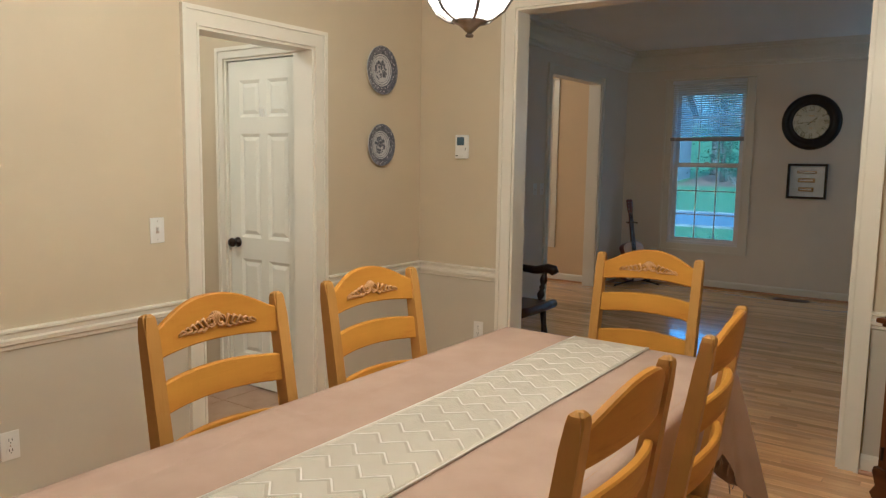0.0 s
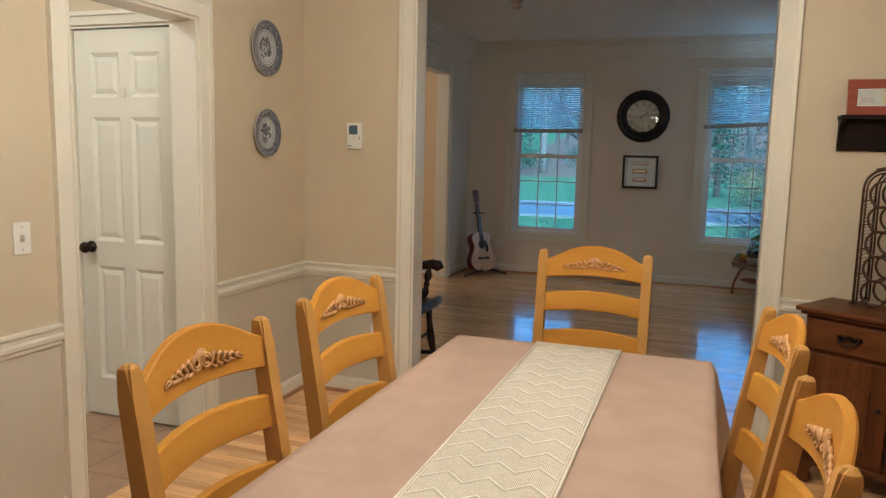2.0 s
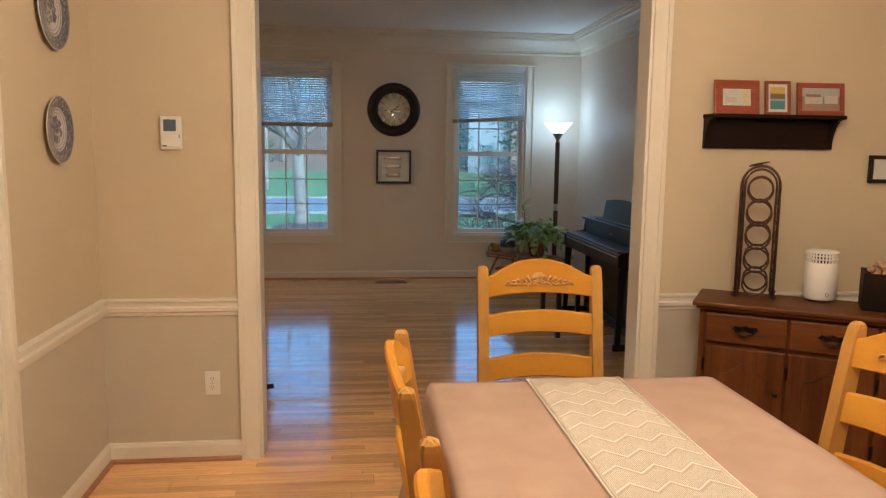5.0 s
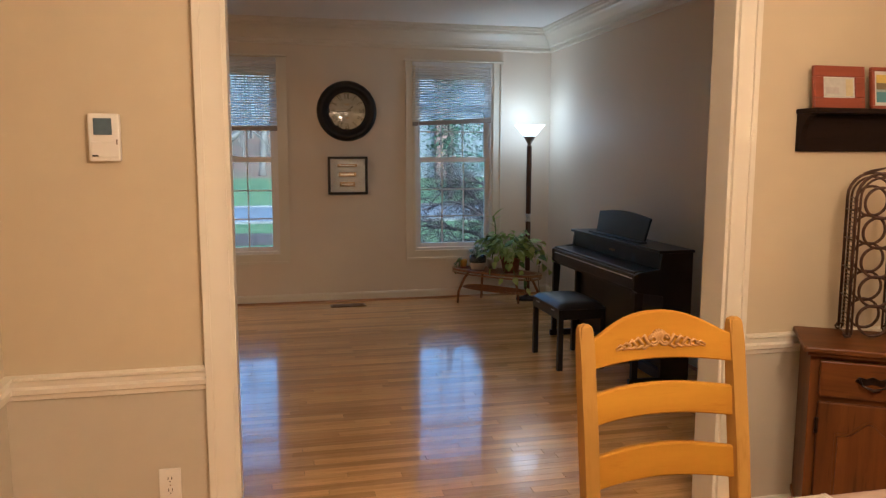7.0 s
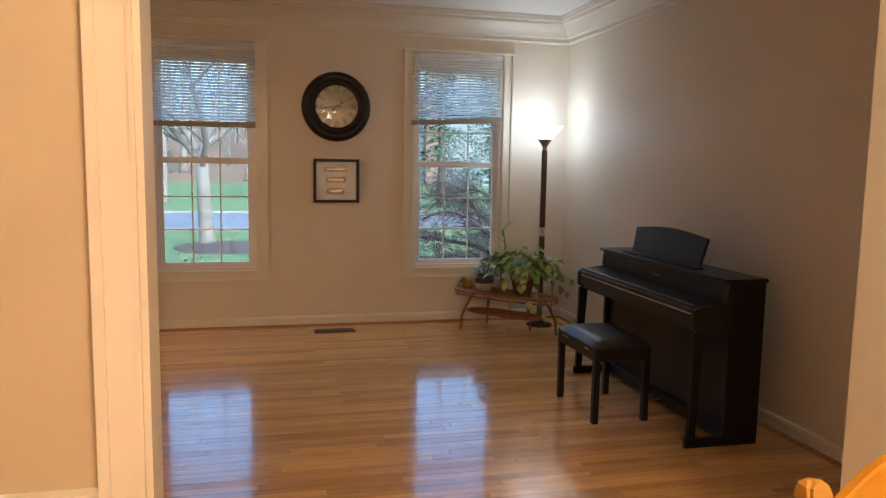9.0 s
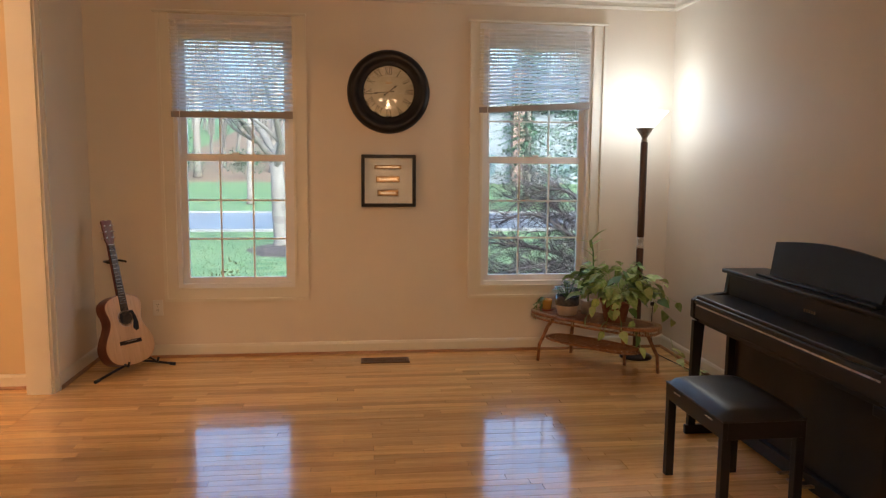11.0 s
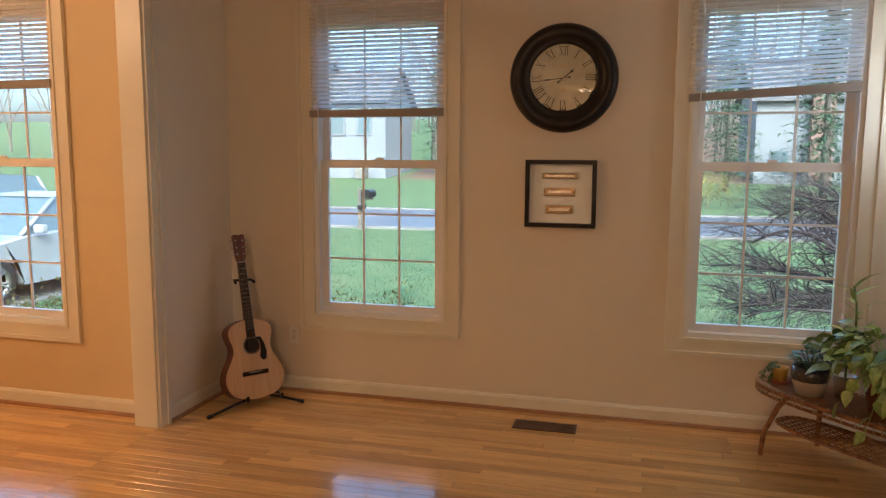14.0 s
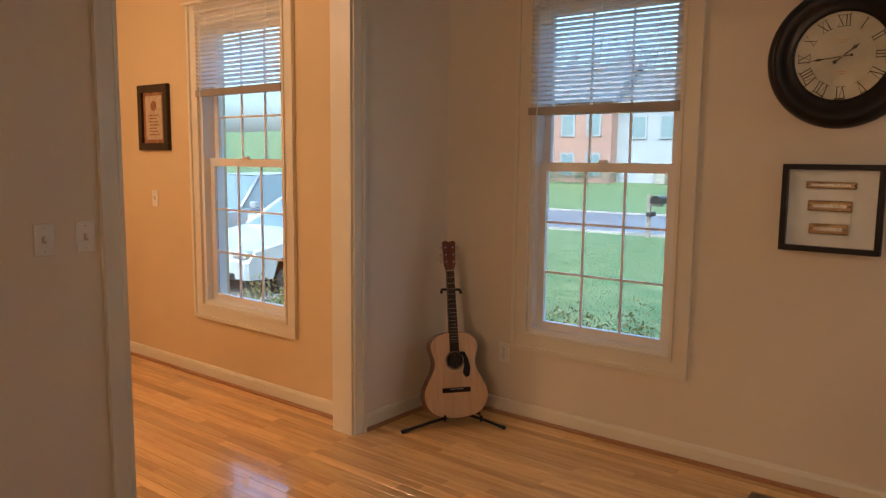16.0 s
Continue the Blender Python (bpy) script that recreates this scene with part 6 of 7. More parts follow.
def curly_bamboo():
    p = thing("lucky_bamboo", on_table(-0.10, 0.09), "tall curled lucky bamboo with narrow leaves in a small pot", "plant")
    pot(p, [(0, 0), (0.045, 0), (0.056, 0.10), (0.05, 0.10), (0.046, 0.085), (0, 0.083)], GLAZE_W, "pale patterned pot")
    bm = bmesh.new()
    pts = [(0, 0, 0.085), (0.0, 0.0, 0.14)] + [(0.028 * math.sin(a), 0.028 * (1 - math.cos(a)) - 0.02, 0.15 + 0.008 * a) for a in [k * 0.5 for k in range(1, 13)]] + [(0.03, 0, 0.26), (0.035, 0, 0.36), (0.03, 0, 0.46), (0.01, 0, 0.55)]
    tube(bm, pts, 0.0055, 7)
    part("cane", bm, LEAF_D, p)
    me = leaf_mesh(0.17, 0.024, LEAF)
    rng = random.Random(2)
    for k in range(16):
        lf = new("leaf", me)
        lf.parent = p
        lf.matrix_basis = pose(0.032 if k < 12 else 0.014, 0, 0.24 + 0.02 * k, 50 - 14 * (k % 3), 0, 137 * k) @ Matrix.Scale(rng.uniform(0.35, 0.6) + 0.035 * k, 4)


curly_bamboo()


def second_pot():
    p = thing("potted_plant", on_table(-0.275, 0.085) @ Matrix.Scale(1.15, 4), "small rosette plant in a dark patterned pot", "plant")
    pot(p, [(0, 0), (0.05, 0), (0.06, 0.10), (0.054, 0.10), (0.05, 0.085), (0, 0.083)], GLAZE_D, "dark patterned pot")
    me = leaf_mesh(0.055, 0.028, LEAF_P)
    for k in range(16):
        lf = new("leaf", me)
        lf.parent = p
        lf.matrix_basis = pose(0, 0, 0.10 + 0.004 * k, 20 + 3 * k, 0, 137.5 * k)


second_pot()


def power_cord():
    c = thing("power_cord", pose(0, 0, 0), "black lamp cord from the wall outlet to the floor", "cable")
    bm = bmesh.new()
    tube(bm, [(0.84, WY - 0.012, 0.355), (0.83, WY - 0.05, 0.33), (0.82, WY - 0.06, 0.15), (0.82, 9.08, 0.012), (0.80, 8.9, 0.007), (0.84, 8.6, 0.007), (0.88, 8.3, 0.007), (0.86, 8.0, 0.007), (0.8, 7.5, 0.007)], 0.0035, 6)
    part("cable", bm, BLACK, c)
    part("plug", bm_box(0.825, 0.855, WY - 0.04, WY - 0.009, 0.335, 0.365, 0.006), BLACK, c)


power_cord()


# piano and bench
def piano():
    """Against the east wall, its keys towards -x."""
    x0, xm, xb, y0, y1 = 0.290, 0.470, 0.705, 5.91, 7.375
    p = thing("digital_piano", pose(0, 0, 0), "closed black upright digital piano against the wall", "piano")
    t = 0.035
    for y in (y0, y1 - t):
        bm = bmesh.new()
        prism(bm, [(xb, 0.0), (xb, 0.876), (xm + 0.015, 0.876), (xm + 0.002, 0.772), (x0 + 0.03, 0.752), (x0, 0.735), (x0, 0.640), (x0 + 0.03, 0.622), (0.50, 0.595), (0.50, 0.0)], y, y + t, "y")
        bmesh.ops.bevel(bm, geom=bm.edges[:], offset=0.003, segments=1, affect="EDGES")
        part("end_panel", bm, PIANO, p)
        bm = bmesh.new()
        prism(bm, [(x0 + 0.005, 0.05), (x0 + 0.045, 0.05), (x0 + 0.055, 0.35), (x0 + 0.070, 0.623), (x0 + 0.01, 0.623)], y + 0.003, y + t - 0.003, "y")
        part("front_leg", bm, PIANO, p)
        part("foot", bm_box(x0 - 0.01, 0.51, y + 0.002, y + t - 0.002, 0, 0.05, 0.006), PIANO, p)
    part("key_lid", bm_box(x0 + 0.015, xm + 0.03, y0 + t, y1 - t, 0.738, 0.760, 0.006), PIANO, p)
    part("lid_lip", bm_box(x0 + 0.004, x0 + 0.022, y0 + t, y1 - t, 0.716, 0.742, 0.006), PIANO, p)
    part("key_slip", bm_box(x0 + 0.008, x0 + 0.030, y0 + t, y1 - t, 0.640, 0.708, 0.006), PIANO, p)
    part("lid_edge", bm_box(x0 + 0.012, x0 + 0.020, y0 + t, y1 - t, 0.706, 0.718, 0.002), SILVER, p, "thin pale line under the lid")
    part("key_bed", bm_box(x0 + 0.03, 0.52, y0 + t, y1 - t, 0.615, 0.641, 0.003), PIANO, p)
    part("fall_board", bm_box(xm + 0.012, xm + 0.035, y0 + t, y1 - t, 0.758, 0.872, 0.003), PIANO, p)
    part("top_board", bm_box(xm - 0.012, xb + 0.008, y0 - 0.008, y1 + 0.008, 0.876, 0.896, 0.005), PIANO, p)
    part("lower_panel", bm_box(0.535, 0.56, y0 + t, y1 - t, 0.03, 0.615, 0.003), PIANO, p)
    part("back_panel", bm_box(xb - 0.03, xb - 0.005, y0 + t, y1 - t, 0.03, 0.872, 0.003), PIANO, p)
    part("base_board", bm_box(0.505, 0.56, y0 + t, y1 - t, 0.02, 0.09, 0.004), PIANO, p)
    ym = (y0 + y1) / 2
    # plain bars in place of the maker's mark
    for k in range(5):
        part("badge_bar", bm_box(xm + 0.0102, xm + 0.0125, ym + 0.035 - 0.0175 * k - 0.005, ym + 0.035 - 0.0175 * k + 0.005, 0.806, 0.819), BRASS, p)
    yr, rb = 6.70, xm + 0.085
    bm = bmesh.new()
    n = 20
    rows = []
    for k in range(n + 1):
        f = k / n
        y = yr + 0.39 - 0.78 * f
        h = 0.170 + 0.028 * math.sin(math.pi * f)
        sl = 0.22
        s = 1 + 0.055 * abs(2 * f - 1)
        rows.append([bm.verts.new(q) for q in ((rb, y, 0.896), (rb + sl * h, yr + (y - yr) * s, 0.896 + h), (rb + 0.016 + sl * h, yr + (y - yr) * s, 0.896 + h), (rb + 0.016, y, 0.896))])
    for a, b in zip(rows, rows[1:]):
        for i in range(4):
            bm.faces.new((a[i], b[i], b[(i + 1) % 4], a[(i + 1) % 4]))
    bm.faces.new(rows[0])
    bm.faces.new(rows[-1][::-1])
    bmesh.ops.recalc_face_normals(bm, faces=bm.faces)
    part("music_rest", bm, PIANO, p, "arched black music rest")
    part("rest_ledge", bm_box(rb - 0.05, rb + 0.012, yr - 0.43, yr + 0.43, 0.896, 0.908, 0.004), PIANO, p)
    for k in (-1, 0, 1):
        part("pedal", bm_box(0.43, 0.54, ym + 0.075 * k - 0.012, ym + 0.075 * k + 0.012, 0.045, 0.055, 0.004), BRASS, p, "brass pedal")
    part("headphone_jack", bm_box(x0 + 0.03, x0 + 0.09, y0 + 0.04, y0 + 0.10, 0.575, 0.615, 0.005), BLACK, p)


piano()


def piano_bench():
    x0, x1, y0, y1 = -0.045, 0.305, 6.345, 6.885
    b = thing("piano_bench", pose(0, 0, 0), "black piano bench with a padded leatherette seat", "bench")
    bm = bmesh.new()
    nx, ny = 12, 16
    g = []
    for i in range(nx + 1):
        row = []
        for j in range(ny + 1):
            u, v = 2 * i / nx - 1, 2 * j / ny - 1
            z = 0.445 + 0.040 * (max(0, 1 - abs(u) ** 5) * max(0, 1 - abs(v) ** 6)) ** 0.5
            row.append(bm.verts.new(((x0 + x1) / 2 + u * (x1 - x0) / 2 * 1.01, (y0 + y1) / 2 + v * (y1 - y0) / 2 * 1.01, z)))
        g.append(row)
    for i in range(nx):
        for j in range(ny):
            bm.faces.new((g[i][j], g[i + 1][j], g[i + 1][j + 1], g[i][j + 1])).smooth = True
    part("cushion", bm, LEATHER, b, "padded black leatherette seat")
    part("piping", bm_box(x0 - 0.003, x1 + 0.003, y0 - 0.003, y1 + 0.003, 0.435, 0.446, 0.004), LEATHER, b)
    for q in ((x0, x0 + 0.022, y0, y1), (x1 - 0.022, x1, y0, y1), (x0 + 0.022, x1 - 0.022, y0, y0 + 0.022), (x0 + 0.022, x1 - 0.022, y1 - 0.022, y1)):
        part("apron", bm_box(*q, 0.365, 0.435, 0.002, 1), PIANO, b)
    for x in (x0 + 0.019, x1 - 0.019):
        for y in (y0 + 0.019, y1 - 0.019):
            part("leg", bm_box(x - 0.0185, x + 0.0185, y - 0.0185, y + 0.0185, 0, 0.435, 0.003), PIANO, b)
    for y in (y0 + 0.12, y1 - 0.12):
        part("hinge_plate", bm_box(x0 - 0.003, x0, y - 0.03, y + 0.03, 0.416, 0.421), SILVER, b)


piano_bench()


# rocking chair just inside the living room, facing +x
def rocking_chair():
    r = thing("rocking_chair", pose(-2.52, 4.87, 0), "dark-stained wooden rocking chair with turned spindles", "rocking chair")
    hw = 0.25
    for s in (-1, 1):
        y = s * hw
        bm = bmesh.new()
        tube(bm, [(-0.50 + 0.88 * k / 10, y * 0.92, 0.028 + 0.16 * ((k / 10 - 0.55) ** 2)) for k in range(11)], [0.016] * 11, 8)
        part("rocker", bm, DARKWOOD, r)
        for x0, x1 in ((0.20, 0.24), (-0.20, -0.26)):
            bm = bmesh.new()
            tube(bm, [(x1, y * 0.90, 0.045), (x0 * 1.1, y * 0.88, 0.15), (x0 * 1.05, y * 0.87, 0.26), (x0, y * 0.84, 0.40)], [0.019, 0.030, 0.021, 0.026], 10)
            part("leg", bm, DARKWOOD, r)
        bm = bmesh.new()
        tube(bm, [(-0.27, y * 1.0, 0.70), (-0.10, y * 1.06, 0.665), (0.10, y * 1.10, 0.655), (0.20, y * 1.12, 0.675), (0.245, y * 1.12, 0.665), (0.262, y * 1.12, 0.64)], [0.020, 0.026, 0.031, 0.036, 0.040, 0.030], 10)
        part("arm", bm, DARKWOOD, r)
        bm = bmesh.new()
        turned = (0.020, 0.013, 0.024, 0.029, 0.024, 0.015, 0.024, 0.015, 0.023, 0.029, 0.027, 0.021, 0.014, 0.020)
        tube(bm, [(0.15 + 0.0023 * k, y * (1.0 + 0.0077 * k), 0.42 + 0.0181 * k) for k in range(14)], list(turned), 12)
        part("arm_post", bm, DARKWOOD, r)
        bm = bmesh.new()
        tube(bm, [(-0.20, y * 0.92, 0.43), (-0.26, y * 0.98, 0.72), (-0.36, y, 1.06)], [0.018, 0.020, 0.015], 10)
        part("back_post", bm, DARKWOOD, r)
    bm = bmesh.new()
    prism(bm, [(-0.24, -0.22), (-0.10, -0.27), (0.18, -0.28), (0.245, -0.24), (0.265, -0.1), (0.265, 0.1), (0.245, 0.24), (0.18, 0.28), (-0.10, 0.27), (-0.24, 0.22)], 0.39, 0.435, "z")
    bmesh.ops.bevel(bm, geom=bm.edges[:], offset=0.012, segments=2, affect="EDGES")
    part("seat", bm, DARKWOOD, r)
    bm = bmesh.new()
    tube(bm, [(0.252, -0.275, 0.418), (0.262, -0.15, 0.418), (0.262, 0.15, 0.418), (0.252, 0.275, 0.418)], 0.034, 12)
    part("seat_roll", bm, DARKWOOD, r, "rolled front edge of the seat")
    for k in range(7):
        y = (k - 3) * 0.062
        bm = bmesh.new()
        tube(bm, [(-0.21, y, 0.43), (-0.27, y * 1.03, 0.72), (-0.345, y * 1.06, 0.98)], [0.008, 0.011, 0.008], 8)
        part("spindle", bm, DARKWOOD, r)
    part("crest_rail", bm_box(-0.375, -0.335, -0.27, 0.27, 0.96, 1.09, 0.012), DARKWOOD, r)
    for x, z in ((0.22, 0.20), (-0.23, 0.20)):
        bm = bmesh.new()
        tube(bm, [(x, -0.22, z), (x, 0, z), (x, 0.22, z)], [0.009, 0.014, 0.009], 8)
        part("stretcher", bm, DARKWOOD, r)


rocking_chair()


# ---------------------------------------------------------------- outdoors
def gz(x, y):
    """Height of the ground: falls gently to the road and rises behind it."""
    if y < 9:
        return -0.50
    if y < 26:
        return -0.50 - 0.22 * (y - 9) / 17
    if y < 35:
        return -0.72
    f = y - 35
    return -0.72 + 0.00135 * min(f, 45) ** 2 + 0.11 * max(0, f - 45) * (1 if y < 140 else 0) + (0.11 * 60 if y >= 140 else 0)


bm = bmesh.new()
gxs = [-900, -400, -200, -120] + [-90 + 6 * k for k in range(31)] + [120, 200, 400, 900]
gys = [-600, -200, -60, -20, 0, 5, 9, 12, 15, 18, 21, 24, 26, 35, 38, 41, 44, 47, 50, 53, 56, 59, 62, 66, 70, 75, 80, 88, 96, 105, 115, 125, 139, 200, 400, 900]
gv = [[bm.verts.new((x, y, gz(x, y) + (0.05 * noise.noise((x * 0.2, y * 0.2, 0)) if 36 < y < 140 else 0))) for y in gys] for x in gxs]
for i in range(len(gxs) - 1):
    for j in range(len(gys) - 1):
        f = bm.faces.new((gv[i][j], gv[i + 1][j], gv[i + 1][j + 1], gv[i][j + 1]))
        xm, ym = (gxs[i] + gxs[i + 1]) / 2, (gys[j] + gys[j + 1]) / 2
        f.material_index = 1 if ym > 56 + 7 * noise.noise((xm * 0.08, 2.2, 0)) and xm > -17 else 0
struct("ground", bm, [GRASS, LITTER], "green winter lawn rising to leaf-strewn woodland", "ground")

bm = bmesh.new()
box(bm, -300, 300, 26.6, 34.2, -0.80, -0.700)
struct("road", bm, ROADM, "wet grey asphalt road beyond the lawn", "road")
for y0, y1 in ((26.35, 26.6), (34.2, 34.45)):
    bm = bmesh.new()
    box(bm, -300, 300, y0, y1, -0.80, -0.64)
    struct("kerb", bm, CONCRETE, "low concrete kerb along the road", "kerb")
bm = bmesh.new()
prism(bm, [(4.5, -0.488), (9, -0.488), (17.0, -0.588), (17.0, -0.80), (4.5, -0.80)], -15.2, -8.95, "x")
struct("driveway", bm, CONCRETE, "pale concrete driveway beside the house", "driveway")


def tufts(name, label, mat, n, x0, x1, y0, y1, h0, h1, rng, w=0.006):
    verts, faces = [], []
    for _ in range(n):
        x, y = rng.uniform(x0, x1), rng.uniform(y0, y1)
        z, h, a = gz(x, y), rng.uniform(h0, h1), rng.uniform(0, 6.28)
        dx, dy = math.cos(a) * w, math.sin(a) * w
        k = len(verts)
        lx, ly = rng.uniform(-h, h) * 0.5, rng.uniform(-h, h) * 0.5
        verts += [(x - dx, y - dy, z - 0.01), (x + dx, y + dy, z - 0.01), (x + lx, y + ly, z + h)]
        faces.append((k, k + 1, k + 2))
    me = bpy.data.meshes.new(name)
    me.from_pydata(verts, [], faces)
    me.materials.append(mat)
    tagged(new(name, me), label, "grass", kind="stuff")


rg = random.Random(21)
tufts("grass", "uneven green lawn grass", GRASS, 30000, -9, 6, 9.6, 26, 0.012, 0.035, rg, 0.010)
tufts("grass", "sparse straw-coloured grass blades", SHRUB, 3000, -9, 6, 9.6, 26, 0.012, 0.03, rg, 0.008)


def grow(V, F, p, d, ln, r, depth, rng, droop=0.0, spread=0.7, kids=3, seg=4, sides=5, wiggle=0.18):
    """One limb with its side limbs, as tapered bars."""
    ring = []
    d = d.normalized()
    ref = d.orthogonal().normalized()
    pts = []
    for k in range(seg + 1):
        rr = r * (1 - 0.55 * k / seg) if depth else r * (1 - 0.85 * k / seg)
        ref = (ref - d * ref.dot(d)).normalized()
        w = d.cross(ref)
        n0 = len(V)
        for q in range(sides):
            a = 2 * math.pi * q / sides
            V.append(tuple(p + rr * (math.cos(a) * ref + math.sin(a) * w)))
        if ring:
            for q in range(sides):
                F.append((ring[q], ring[(q + 1) % sides], n0 + (q + 1) % sides, n0 + q))
        ring = list(range(n0, n0 + sides))
        pts.append((p.copy(), d.copy(), rr))
        p = p + d * (ln / seg)
        d = (d + Vector((rng.gauss(0, wiggle), rng.gauss(0, wiggle), rng.gauss(0, wiggle) - droop))).normalized()
    if depth:
        for k in range(kids):
            i = min(seg, 1 + int(seg * (k + rng.random()) / kids)) if k < kids - 1 else seg
            q, dd, rr = pts[i]
            side = dd.orthogonal().normalized()
            side.rotate(Matrix.Rotation(rng.uniform(0, 6.28), 3, dd))
            grow(V, F, q, dd + side * spread * rng.uniform(0.7, 1.3), ln * rng.uniform(0.55, 0.8), max(rr * 0.62, 0.0025), depth - 1, rng, droop, spread, kids, seg, max(3, sides - 1), wiggle)


def limbs(name, V, F, mat, parent, label=""):
    me = bpy.data.meshes.new(name)
    me.from_pydata(V, [], F)
    me.materials.append(mat)
    for f in me.polygons:
        f.use_smooth = True
    ob = new(name, me)
    ob.parent = parent
    return tagged(ob, label)


def bare_tree(x, y, h, r, mat, seed, label, spread=0.75, kids=4, depth=4, lean=(0, 0), first=0.45, droop=-0.01):
    rng = random.Random(seed)
    t = thing("tree", pose(x, y, gz(x, y)), label, "tree")
    V, F = [], []
    d = Vector((lean[0], lean[1], 1))
    grow(V, F, Vector((0, 0, -0.1)), d, h * first, r, 0, rng, 0, 0, 0, 6, 10, 0.03)
    top = Vector((sum(v[0] for v in V[-10:]) / 10, sum(v[1] for v in V[-10:]) / 10, sum(v[2] for v in V[-10:]) / 10))
    V2, F2 = [], []
    # trunk keeps its girth up to the first fork
    bm = bmesh.new()
    tube(bm, [(0, 0, -0.1), (0.02, 0, h * first * 0.08), Vector((0, 0, 0)).lerp(top, 0.5), top], [r * 1.35, r, r * 0.9, r * 0.72], 12)
    part("trunk", bm, mat, t, smooth=True)
    for k in range(kids):
        a = 2 * math.pi * (k + rng.uniform(-0.2, 0.2)) / kids
        grow(V2, F2, top - Vector((0, 0, h * 0.06 * k / kids)), Vector((math.cos(a) * spread, math.sin(a) * spread, rng.uniform(0.7, 1.2))), h * rng.uniform(0.24, 0.34), r * 0.5, depth, rng, droop, 0.65, 3, 4, 6, 0.14)
    tagged(limbs("branches", V2, F2, mat, t, "bare spreading branches"), kind="stuff")
    return t


bare_tree(-3.25, 21.6, 9.5, 0.19, BARK_L, 5, "pale-barked bare tree standing in a mulch bed", 0.9, 5, 4, (0.04, 0), 0.26)
bm = bmesh.new()
mb = [(1.35 * (1 + 0.1 * math.sin(3 * a)) * math.cos(a), 1.7 * (1 + 0.1 * math.cos(2 * a)) * math.sin(a)) for a in [2 * math.pi * k / 36 for k in range(36)]]
cv = bm.verts.new((0, 0, 0.10))
rv = [bm.verts.new((x * 0.7, y * 0.7, 0.07)) for x, y in mb]
ro = [bm.verts.new((x, y, -0.03)) for x, y in mb]
for k in range(36):
    bm.faces.new((cv, rv[k], rv[(k + 1) % 36]))
    bm.faces.new((rv[k], ro[k], ro[(k + 1) % 36], rv[(k + 1) % 36]))
tagged(part("mulch_bed", bm, MULCH, None, at=pose(-2.75, 21.0, gz(0, 21.0))), "dark bark mulch bed round the tree", "mulch bed", kind="structure")

for x, y, h, r, sd in ((-13, 60, 17, 0.28, 1), (-8, 64, 19, 0.30, 2), (-3, 58, 16, 0.24, 3), (3, 66, 18, 0.28, 4), (-17.5, 66, 18, 0.26, 6), (14, 52, 15, 0.25, 7), (-40, 62, 18, 0.3, 8), (-6.5, 40, 11, 0.16, 9)):
    bare_tree(x, y, h, r, BARK, sd, "tall grey bare tree at the wood's edge", 0.55, 4, 3, (0, 0), 0.42)


def far_woods():
    rng = random.Random(77)
    V, F = [], []
    for k in range(340):
        x, y = rng.uniform(-75, 60), rng.uniform(64, 120)
        if -36 < x < -14 and y < 72:
            continue
        p = Vector((x, y, gz(x, y) - 0.3))
        grow(V, F, p, Vector((rng.gauss(0, 0.04), rng.gauss(0, 0.04), 1)), rng.uniform(7, 12), rng.uniform(0.08, 0.22), 1 if k % 2 else 2, rng, -0.01, 0.5, 5, 5, 5, 0.04)
    me = bpy.data.meshes.new("woodland")
    me.from_pydata(V, [], F)
    me.materials.append(BARK)
    tagged(new("woodland", me), "dense bare winter woodland", "woods", kind="stuff")


far_woods()


def leaf_cloud(n, size, shape, rng):
    """Many small leaf cards scattered in a lumpy volume."""
    V, F = [], []
    for _ in range(n):
        c = Vector(shape(rng))
        a, b = Vector((rng.gauss(0, 1), rng.gauss(0, 1), rng.gauss(0, 1))).normalized(), Vector((rng.gauss(0, 1), rng.gauss(0, 1), rng.gauss(0, 1))).normalized()
        s = size * rng.uniform(0.6, 1.3)
        k = len(V)
        V += [tuple(c - a * s), tuple(c + b * s * 0.5), tuple(c + a * s), tuple(c - b * s * 0.5)]
        F.append((k, k + 1, k + 2, k + 3))
    return V, F


def bush(name, x, y, w, h, mat, seed, label, n=900, size=0.03):
    rng = random.Random(seed)
    t = thing(name, pose(x, y, gz(x, y)), label, "bush")
    lumps = [(rng.uniform(-w, w) * 0.35, rng.uniform(-w, w) * 0.3, h * rng.uniform(0.4, 0.62), rng.uniform(0.32, 0.5)) for _ in range(7)]

    def shape(r):
        lx, ly, lz, lr = r.choice(lumps)
        v = Vector((r.gauss(0, 1), r.gauss(0, 1), r.gauss(0, 1))).normalized() * (r.random() ** 0.4)
        return (lx + v.x * lr * w * 0.62, ly + v.y * lr * w * 0.6, max(0.02, lz + v.z * lr * h * 0.9))
    V, F = leaf_cloud(n, size, shape, rng)
    tagged(limbs("foliage", V, F, mat, t), kind="stuff")
    V, F = [], []
    for k in range(7):
        a = 2 * math.pi * k / 7
        grow(V, F, Vector((0, 0, 0)), Vector((math.cos(a) * 0.6, math.sin(a) * 0.6, 1)), h * 0.6, 0.012, 1, rng, 0, 0.6, 3, 3, 4)
    tagged(limbs("twigs", V, F, BARK, t), kind="stuff")


